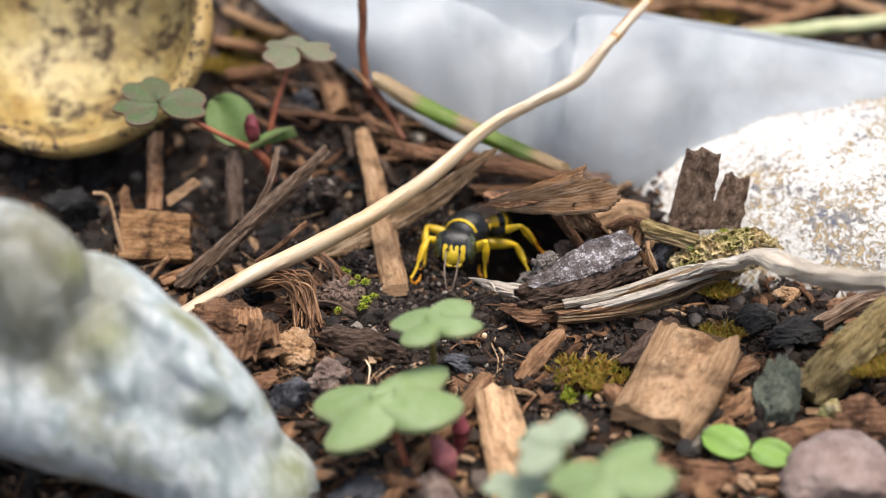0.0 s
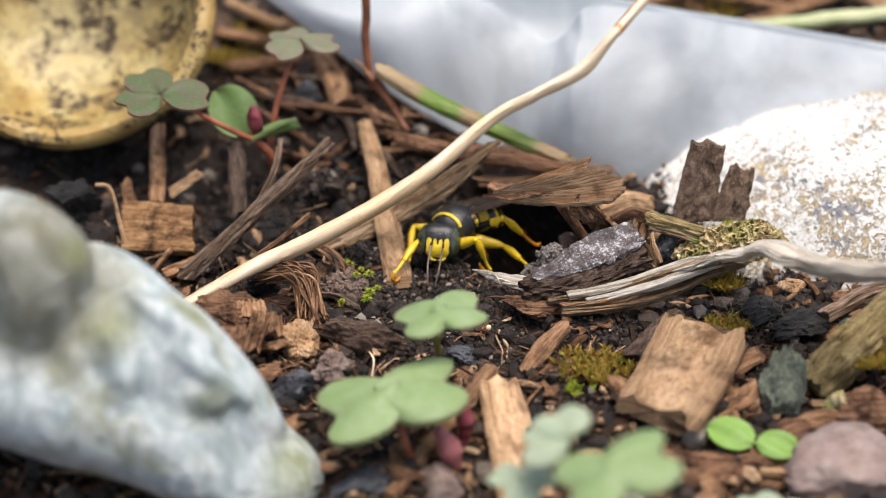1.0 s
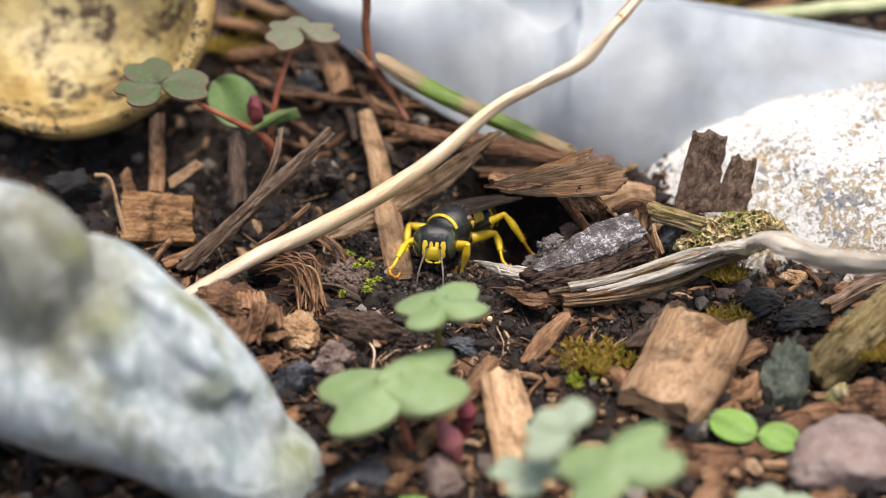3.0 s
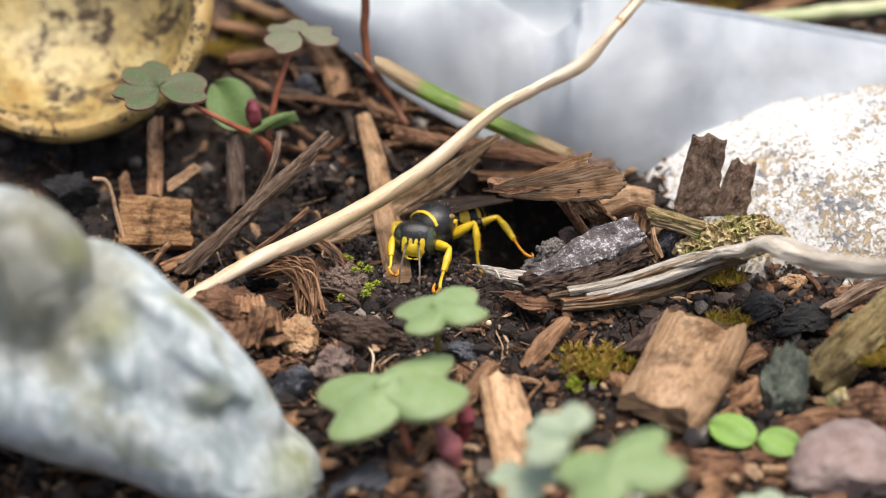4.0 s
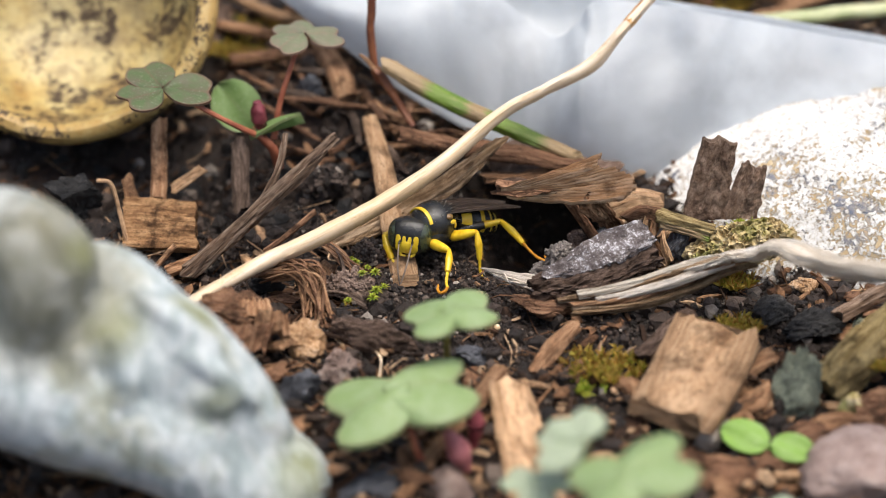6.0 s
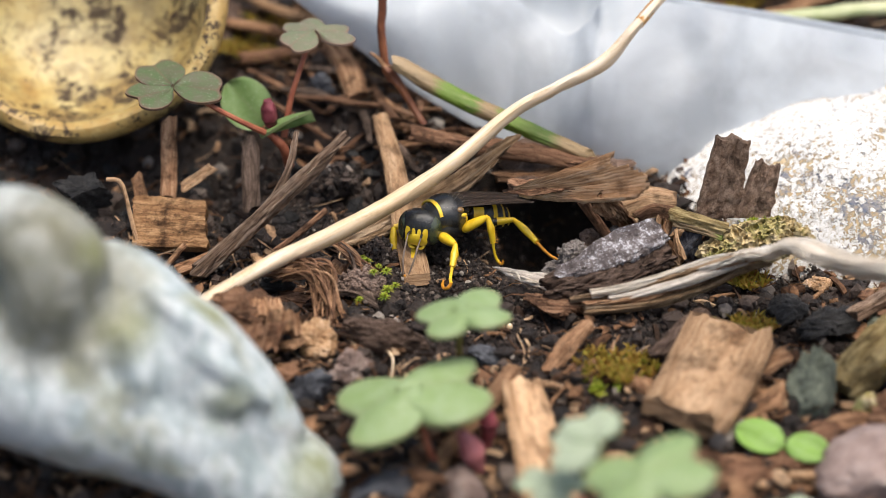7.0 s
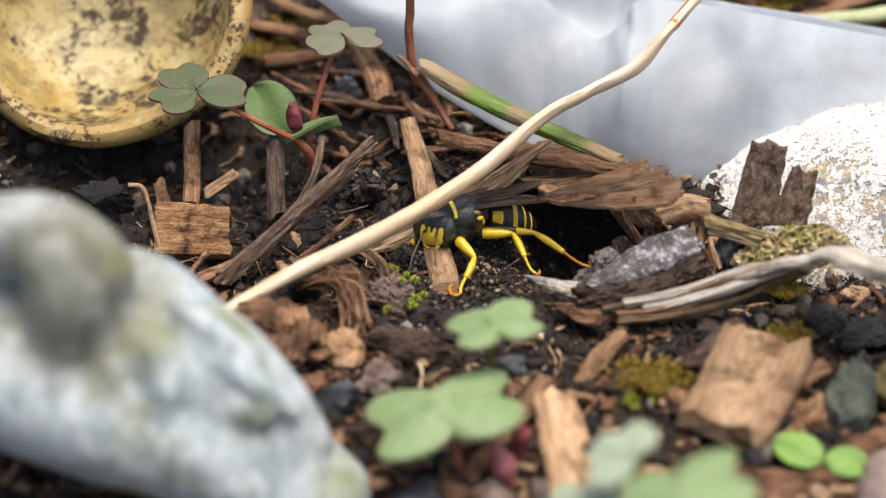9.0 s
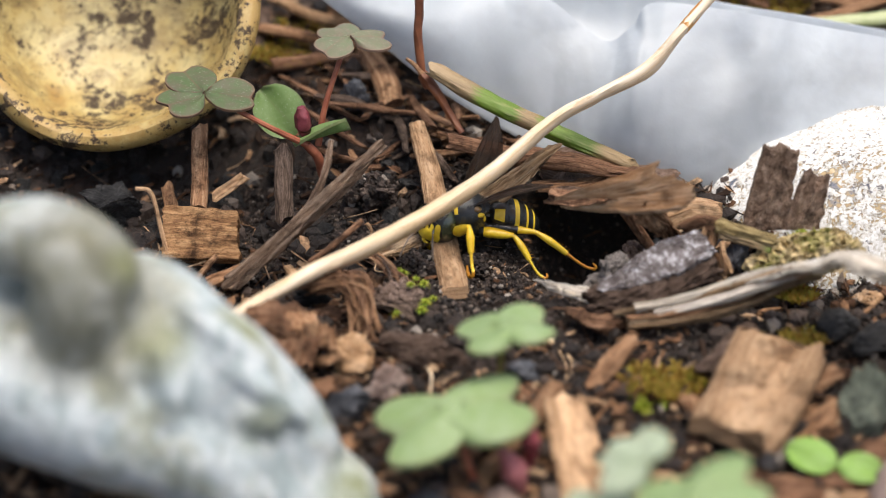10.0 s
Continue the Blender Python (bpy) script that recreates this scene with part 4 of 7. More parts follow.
    part("bark", loft([(1.7, -4.4, 1.2), (4.8, -3.6, 1.9), (9.1, -2.0, 3.0)], [0.7, 1.7, 1.7], [0.7, 1.0, 0.75], [-26, -28, -22], 70, 52, 0.4, 0.34, 0.7, 0.4, 19, freq=0.5), BARK_DARK, chip)
    part("crust", loft([(2.5, -4.2, 2.3), (4.8, -3.6, 3.0), (6.7, -2.8, 3.5), (8.8, -2.0, 4.1)], [0.4, 1.0, 1.25, 1.0], [0.3, 0.42, 0.42, 0.35], [-34, -36, -32, -28], 70, 52, 0.5, 0.16, 0.7, 0.4, 23, freq=0.6), FROST, chip, "frosty grey-white crust")
    frayed = root("bleached_splinter", (0.7, -3.8, 0.6), "bleached white splinter frayed into thin strands", "splinter")
    rnd = random.Random(31)
    part("board", plank((2.5, -3.6, 1.7), (2.1, -4.4, 0.8), (-1.1, -3.0, 1.3), (-1.7, -2.8, 1.9), 0.18, 0.9, 33, 40, 36, 0.08, 0.5), WOOD_GREY, frayed)
    for i in range(4):
        a = Vector((-0.8, -3.3, 1.7)).lerp(Vector((0.9, -4.0, 0.9)), i / 6 + rnd.uniform(-0.1, 0.1))
        b = a + Vector((rnd.uniform(0.4, 1.0), rnd.uniform(-0.5, 0.0), rnd.uniform(-0.2, 0.2)))
        c = b + Vector((rnd.uniform(0.2, 1.0), rnd.uniform(-0.6, 0.2), rnd.uniform(-0.5, 0.2)))
        part("strand", loft([a, b, c], [0.06, 0.13, 0.05], [0.04, 0.06, 0.03], rnd.uniform(0, 60), 20, 8, 0.3, 0.05, 0.2, 0.1, 300 + i, freq=0.3), BLEACHED, frayed)
    part("strand", loft([(0.9, -4.4, 0.7), (1.1, -5.3, 0.5), (2.0, -5.7, 0.5), (2.9, -5.4, 0.6)], [0.12, 0.2, 0.2, 0.08], 0.06, [40, 60, 60, 40], 24, 8, 0.3, 0.04, 0.1, 0, 320), BLEACHED, frayed)
    strip = root("weathered_strip", (13.6, -1.8, 1.0), "long curled weathered grey wood strip lying across the bed", "wood strip")
    part("strand", loft([(10.6, -5.2, 2.8), (13.0, -5.7, 4.1), (15.1, -7.0, 5.4), (16.6, -8.2, 6.4), (18.7, -12.2, 7.6), (20.9, -15.7, 9.0), (22.8, -18.2, 10.2), (25.7, -22.3, 12.0)], [0.5, 0.95, 1.3, 1.45, 1.3, 1.0, 0.95, 0.95], [0.2, 0.25, 0.25, 0.25, 0.3, 0.35, 0.35, 0.35], [16, 10, 0, 0, 4, 8, 8, 8], 110, 60, 0.5, 0.26, 0.4, 0.3, 21, freq=0.06), BLEACHED, strip, "pale weathered strand")
    for k, (line, w, m) in enumerate((
        ([(3.8, -6.1, 0.8), (7.1, -5.9, 1.2), (10.4, -5.7, 2.2), (12.9, -5.9, 3.6), (15.2, -6.8, 4.8)], 0.5, WOOD_TAN),
        ([(2.9, -5.5, 1.0), (6.6, -5.4, 1.6), (9.9, -5.4, 2.7), (12.6, -5.6, 3.9), (14.8, -6.9, 5.2)], 0.42, STRAND),
        ([(4.3, -5.7, 1.5), (7.3, -5.5, 2.1), (10.3, -5.2, 3.0), (12.2, -5.4, 3.9), (13.5, -5.9, 4.6)], 0.4, BLEACHED),
        ([(6.2, -5.0, 1.3), (9.5, -5.3, 2.3), (12.1, -5.4, 3.4), (13.9, -5.9, 4.4)], 0.26, WOOD_GREY),
        ([(4.0, -6.2, 0.6), (8.0, -6.1, 1.0), (11.0, -5.7, 1.8), (13.4, -5.6, 3.0), (15.6, -6.4, 4.2)], 0.36, STRAND),
        ([(5.4, -6.1, 1.3), (9.1, -6.0, 2.2), (11.9, -6.0, 3.3), (14.2, -6.3, 4.3)], 0.24, WOOD_GREY),
        ([(17.6, -10.3, 6.4), (19.8, -14.2, 7.8), (22.9, -18.1, 9.6), (25.8, -21.8, 11.2)], 0.42, WOOD_GREY))):
        part("strand", loft(line, [w * 0.7, w, w, w, w * 0.5][:len(line)], [0.2, 0.24, 0.24, 0.2, 0.12][:len(line)], [60, 64, 60, 44, 30][:len(line)], 84, 32, 0.4, 0.2, 0.4, 0.1, 61 + k, freq=0.1), m, strip, "brown split strand" if m in (STRAND, WOOD_TAN) else "pale weathered strand")
    # block in front
    bm = loft([(12.9, -9.8, 1.25), (11.35, -13.2, 0.3), (9.4, -17.0, -0.8)], [2.9, 2.95, 2.8], [0.6, 0.62, 0.6], [4, 4, 4], 60, 56, 0.92, 0.05, 0.7, 0.05, 22, freq=0.1)
    thing("wood_block", bm, WOOD_PALE, "thick light brown split wood block with dark edges", "wood chip")
    bm = loft([(8.2, -10.7, -0.3), (10.1, -8.8, 0.6), (11.3, -7.4, 0.9)], [0.7, 0.8, 0.6], [0.6, 0.7, 0.5], 0, 32, 28, 0.5, 0.2, 0.4, 0.1, 23)
    thing("bark_chip", bm, BARK_DARK, "dark bark chip beside the split wood block", "bark")
    # near lath and sticks
    bm = loft([(-0.5, -13.3, -0.5), (0.2, -17.5, -1.6), (1.1, -23.2, -3.0)], [1.3, 1.6, 1.75], [0.3, 0.3, 0.3], [6, 6, 4], 48, 36, 0.8, 0.1, 0.5, 0.1, 24)
    thing("wood_lath", bm, WOOD_PALE, "pale wood lath lying flat on the soil", "wood slat")
    bm = loft([(-0.9, -11.9, -0.4), (-3.1, -16.0, -1.1), (-5.4, -19.6, -2.0), (-7.2, -23.0, -2.8)], [0.5, 0.55, 0.55, 0.5], 0.45, 0, 60, 24, 0.1, 0.12, 0.2, 0.15, 25)
    thing("twig", bm, WOOD_TAN, "brown dry twig lying on the soil", "twig")
    bm = loft([(1.2, -11.8, -0.7), (2.5, -10.1, 0.1), (4.0, -8.5, 0.8)], [0.55, 0.65, 0.5], [0.5, 0.6, 0.5], 0, 44, 30, 0.1, 0.12, 0.3, 0.15, 87)
    thing("dry_stalk", bm, WOOD_TAN, "thick orange-brown dry stalk piece beside moss", "stalk")
    bm = loft([(9.6, -18.9, -2.5), (14.3, -19.3, -2.6), (20.7, -18.1, -2.3)], [0.5, 0.6, 0.5], 0.45, 0, 50, 24, 0.2, 0.14, 0.4, 0.2, 86)
    thing("wood_stick", bm, WOOD_RED, "red-brown stick lying beside the seedling", "stick")
    # green and brown grass stalk with the stick below it
    bm = loft([(-8.5, 12.2, 9.8), (-6.2, 11.2, 8.7), (-3.1, 10.0, 7.5), (0.9, 8.6, 6.2), (5.0, 7.4, 4.9)], [0.7, 0.78, 0.76, 0.7, 0.5], [0.5, 0.6, 0.6, 0.55, 0.35], 0, 100, 28, 0.0, 0.07, 0.6, 0.0, 26)
    thing("grass_stalk", bm, STALK, "thick grass stalk, green and brown in patches", "stalk")
    bm = loft([(-7.4, 8.6, 6.0), (-3.1, 8.0, 5.4), (0.9, 7.4, 5.1), (5.2, 6.8, 4.4)], [0.6, 0.75, 0.75, 0.6], [0.5, 0.6, 0.6, 0.45], 0, 68, 28, 0.3, 0.12, 0.4, 0.2, 27)
    thing("wood_stick", bm, WOOD_RED, "red-brown stick lying behind the burrow", "stick")
    bm = loft([(-1.5, 7.2, 3.3), (2.3, 7.4, 3.6), (4.3, 7.8, 4.2)], [0.7, 0.9, 0.5], [0.4, 0.5, 0.3], 20, 48, 28, 0.4, 0.14, 0.4, 0.2, 28)
    thing("wood_stick", bm, WOOD_TAN, "short brown stick behind the bark flap", "stick")
    bm = loft([(6.7, 3.6, 2.8), (8.4, 3.8, 3.4), (10.3, 3.4, 3.5)], [1.0, 1.1, 0.8], [0.8, 0.85, 0.6], 10, 48, 36, 0.5, 0.1, 0.3, 0.1, 29)
    thing("wood_chip", bm, WOOD_PALE, "smooth orange-brown wood chip beside the bark flap", "wood chip")
    stem = root("broken_stem", (11.8, 0.5, 3.0), "short broken olive-brown stem with green patches", "stem")
    part("stem", loft([(9.7, -0.2, 4.5), (11.3, -0.8, 4.3), (13.4, -1.6, 4.0)], [0.6, 0.62, 0.52], [0.5, 0.5, 0.45], 20, 50, 30, 0.3, 0.12, 0.3, 0.05, 30), MOSSY_BARK, stem)
    part("split_edge", loft([(9.7, -0.5, 4.1), (11.3, -1.1, 3.9), (13.1, -1.9, 3.6)], [0.3, 0.34, 0.26], [0.3, 0.3, 0.26], 20, 40, 24, 0.3, 0.14, 0.3, 0.05, 33), STALK, stem, "green-patched lower edge")
    # dark slats at the back left
    for a, b, w, m, seed in (((-18.3, 7.6, 5.9), (-18.1, 5.0, 2.0), 0.6, WOOD_DARK, 31), ((-23.9, 9.6, 6.5), (-23.8, 5.8, 2.4), 0.55, WOOD_TAN, 32), ((-25.9, 6.0, 4.1), (-25.3, 4.6, 1.9), 0.4, WOOD_TAN, 33), ((-22.8, 6.4, 3.0), (-20.9, 7.2, 4.1), 0.35, WOOD_PALE, 34)):
        thing("wood_lath", loft([a, b], [w, w], 0.25, 0, 32, 28, 0.6, 0.1, 0.5, 0.1, seed, up=(0, -1, 0.3)), m, "thin wood lath sticking out of the dark soil", "wood slat")
    # thin curved fibre and small twigs
    for line, r, m, seed in (([(-27.6, 3.2, 5.2), (-26.6, 3.3, 4.8), (-26.0, 2.5, 2.6), (-25.5, 1.8, 0.7)], 0.16, WOOD_PALE, 41), ([(-16.2, -1.6, 2.4), (-14.5, -0.8, 3.4), (-12.9, 0.3, 4.4)], 0.2, WOOD_RED, 42), ([(-23.6, -1.3, 0.8), (-22.8, -0.2, 1.4), (-22.3, 0.7, 1.6)], 0.2, WOOD_TAN, 43), ([(-9.0, -9.4, -0.2), (-8.4, -11.1, -0.1), (-8.5, -11.9, -0.9)], 0.07, STRAW, 44), ([(-11.3, -10.1, -0.3), (-10.0, -9.9, 0.1), (-8.6, -9.9, -0.1)], 0.12, WOOD_TAN, 45)):
        thing("plant_fibre", loft(line, r, r, 0, 24, 8, 0, 0.03, 0.1, 0, seed), m, "thin curved dry plant fibre", "fibre")
    # reddish bark chunk and frayed root bundle at the straw's foot
    chunk = root("bark_chunk", (-17.2, -7.2, -0.2), "reddish brown rotten bark chunk with split plates", "bark")
    part("core", lump((-17.6, -8.5, 0.8), (2.9, 1.9, 1.4), (0, 8, 0), 0.6, 0.9, 46, 6, 1.0), WOOD_RED, chunk)
    part("plate", plank((-20.1, -9.5, 1.8), (-15.1, -9.2, 1.7), (-15.5, -8.2, 2.6), (-19.7, -8.6, 2.7), 0.5, 0.5, 47, 40, 30, 0.35, 0.4), WOOD_TAN, chunk)
    part("plate", plank((-19.9, -11.4, 1.0), (-15.6, -11.9, 0.8), (-15.1, -10.4, 2.0), (-19.4, -10.8, 2.2), 0.6, 0.6, 48, 40, 30, 0.4, 0.5), WOOD_RED, chunk)
    part("plate", plank((-16.5, -10.8, 1.4), (-14.1, -10.4, 1.1), (-14.3, -9.1, 2.0), (-16.2, -9.2, 2.2), 0.4, 0.5, 49, 30, 26, 0.35, 0.4), WOOD_TAN, chunk)
    bundle = root("root_bundle", (-12.9, -4.7, 0.0), "frayed bundle of reddish brown root fibres", "roots")
    rnd = random.Random(7)
    starts, mids, ends = Vector((-16.0, -3.5, 2.0)), Vector((-13.2, -4.6, 2.6)), Vector((-12.5, -6.3, 0.3))
    for i in range(64):
        j = lambda k: Vector((rnd.uniform(-k, k), rnd.uniform(-k, k), rnd.uniform(-k * 0.6, k * 0.6)))
        part("root_fibre", loft([starts + j(0.9), mids + j(0.8), ends + j(1.1)], 0.05 + 0.09 * rnd.random() ** 2, 0.05 + 0.03 * rnd.random(), rnd.uniform(0, 90), 18, 6, 0, 0.03, 0.2, 0.0, 50 + i), rnd.choice([WOOD_RED, WOOD_TAN, WOOD_TAN]), bundle)
    # dark fibrous bark shred by the moss
    shred = root("bark_shred", (-10.3, 2.3, 0.1), "dark red-brown fibrous bark shred on the soil", "bark")
    for i in range(16):
        j = lambda k: Vector((rnd.uniform(-k, k), rnd.uniform(-k, k), rnd.uniform(-k * 0.5, k * 0.5)))
        part("root_fibre", loft([Vector((-12.4, 0.6, 2.2)) + j(0.5), Vector((-11.3, -0.8, 1.9)) + j(0.5), Vector((-10.4, -1.7, 1.0)) + j(0.6)], 0.1 + 0.16 * rnd.random(), 0.1, rnd.uniform(0, 90), 18, 8, 0.2, 0.05, 0.3, 0.1, 400 + i), rnd.choice([WOOD_RED, WOOD_TAN, WOOD_DARK]), shred)
    # mossy branch at the edge and the pieces round it
    bm = loft([(19.3, -13.6, -0.7), (22.1, -11.7, 1.1), (25.2, -9.5, 2.7), (29.1, -7.2, 4.0)], [1.3, 1.5, 1.5, 1.4], [1.1, 1.3, 1.3, 1.2], 0, 68, 40, 0.1, 0.3, 0.5, 0.3, 80)
    thing("mossy_branch", bm, MOSSY_BARK, "thick branch crusted with olive moss and lichen", "branch")
    bm = loft([(20.9, -7.4, 0.9), (23.6, -5.8, 1.6), (26.8, -4.4, 1.8)], [0.5, 0.6, 0.6], 0.5, 0, 48, 28, 0.2, 0.14, 0.4, 0.2, 81)
    thing("wood_stick", bm, WOOD_STICK, "brown stick poking out from under the grey strip", "stick")
    for line, r, m, label in (([(17.7, 23.4, 8.2), (24.0, 23.8, 8.6), (31.9, 25.2, 9.0)], 0.6, GREEN_STEM, "pale green grass stem lying behind the film"), ([(18.6, 24.3, 8.0), (23.5, 26.3, 8.8), (27.2, 28.8, 9.3)], 0.6, WOOD_TAN, "brown dry stem far back"), ([(25.7, 28.4, 9.7), (31.7, 23.8, 8.6)], 0.6, WOOD_PALE, "pale dry stem far back"), ([(10.3, 27.4, 8.6), (16.3, 27.3, 9.2), (22.2, 26.3, 8.6)], 0.5, WOOD_TAN, "brown dry stem far back"), ([(19.8, 22.9, 7.6), (24.7, 21.8, 7.6), (30.3, 19.8, 7.2)], 0.6, STEM_OLIVE, "olive green grass stem behind the film"), ([(-20.8, 23.5, 7.8), (-16.9, 21.6, 7.8), (-9.7, 20.5, 7.3)], 0.5, WOOD_TAN, "brown dry stem behind the seedlings"), ([(-20.2, 27.2, 8.6), (-15.7, 23.7, 8.2), (-11.5, 23.3, 7.9)], 0.5, WOOD_PALE, "pale dry stem behind the seedlings"), ([(-19.7, 19.6, 6.6), (-14.7, 20.1, 7.0), (-10.9, 18.4, 6.4)], 0.6, WOOD_RED, "red-brown dry stem in the litter"), ([(-13.1, 21.3, 7.0), (-11.7, 16.8, 6.7), (-11.2, 15.0, 5.7)], 0.9, WOOD_TAN, "broad brown dry stem in the litter"), ([(13.5, 29.2, 9.2), (19.4, 28.6, 9.3), (24.5, 27.3, 8.8)], 0.6, WOOD_RED, "red-brown dry stem far back")):
        thing("dry_grass", loft(line, r, r * 0.8, 0, 24, 12, 0, 0.06, 0.2, 0.2, len(label)), m, label, "stem")
    # red brown upright stem with its side shoot
    stem = root("dry_red_stem", (-6.5, 11.0, 5.6), "thin red-brown dry stem standing bent in the litter", "stem")
    part("shoot", loft([(-9.4, 14.0, 16.6), (-9.3, 13.6, 13.4), (-9.4, 13.3, 11.6), (-9.1, 12.8, 9.0), (-8.7, 12.4, 8.2)], [0.32, 0.32, 0.3, 0.28, 0.3], [0.32, 0.32, 0.3, 0.28, 0.3], 0, 30, 10, 0, 0.04, 0, 0, 83), DRY_STEM, stem)
    part("shoot", loft([(-9.1, 12.8, 9.0), (-8.1, 12.0, 8.0), (-7.1, 11.2, 6.6), (-6.4, 10.4, 5.8)], [0.42, 0.34, 0.28, 0.2], [0.4, 0.3, 0.26, 0.2], 0, 24, 10, 0, 0.06, 0, 0, 84), DRY_STEM, stem)
    part("shoot", loft([(-10.2, 13.0, 10.1), (-9.5, 12.8, 9.6), (-8.6, 12.4, 8.5)], [0.1, 0.18, 0.24], [0.1, 0.18, 0.24], 0, 14, 8, 0, 0.03, 0, 0, 85), WOOD_TAN, stem)
    # curled bits beside the lichen, and a pale seed
    for k, (line, w, m) in enumerate((([(9.1, -0.1, 4.2), (8.8, -0.8, 3.2), (9.2, -1.3, 2.0), (10.2, -1.8, 1.6)], 0.5, WOOD_PALE), ([(9.6, -0.4, 4.1), (9.4, -1.0, 3.0), (10.0, -1.6, 1.9)], 0.42, WOOD_TAN), ([(10.0, -0.9, 3.8), (10.2, -1.5, 2.9), (10.5, -1.9, 2.0)], 0.3, WOOD_PALE), ([(7.6, -0.1, 4.2), (8.6, -0.2, 4.7), (9.7, -0.3, 4.5)], 0.5, WOOD_RED))):
        thing("bark_curl", loft(line, w, [0.16] * len(line), [70, 84, 95, 100][:len(line)], 40, 28, 0.4, 0.14, 0.4, 0.2, 91 + k), m, "curled brown bark bit beside the lichen", "bark")
    thing("seed", lump((-1.0, -7.3, -0.0), (0.2, 0.17, 0.24), (0, 20, 0), 0.02, 1, 3, 3), STRAW, "tiny pale round seed on soil", "seed")


def clod(at, size, seed):
    """A clod of stuck crumbs."""
    rnd = random.Random(seed)
    bm = lump(at, [s * 0.6 for s in size], (0, 0, 0), 0.4, 0.6, seed, 3)
    grain = bmesh.new()
    bmesh.ops.create_icosphere(grain, subdivisions=2, radius=1.0)
    grain.verts.ensure_lookup_table()
    balls = [v.co.copy() for v in grain.verts]
    tris = [[v.index for v in f.verts] for f in grain.faces]
    for _ in range(330):
        d = Vector((rnd.gauss(0, 1), rnd.gauss(0, 1), rnd.gauss(0, 1) + 0.3)).normalized()
        p = Vector(at) + Vector((d.x * size[0], d.y * size[1], d.z * size[2])) * (rnd.uniform(0.6, 0.95) + 0.3 * noise.noise(d * 1.5 + Vector((seed, 0, 0))))
        r = min(size) * (0.07 + 0.2 * rnd.random() ** 2)
        off = Vector((rnd.uniform(0, 50), 0, 0))
        flat = Vector((1.0, rnd.uniform(0.7, 1.1), rnd.uniform(0.7, 1.1)))
        made = [bm.verts.new(p + Vector((b.x, b.y * flat.y, b.z * flat.z)) * r * (1 + 0.9 * noise.noise(b * 1.3 + off))) for b in balls]
        for t in tris:
            bm.faces.new([made[k] for k in t])
    return bm


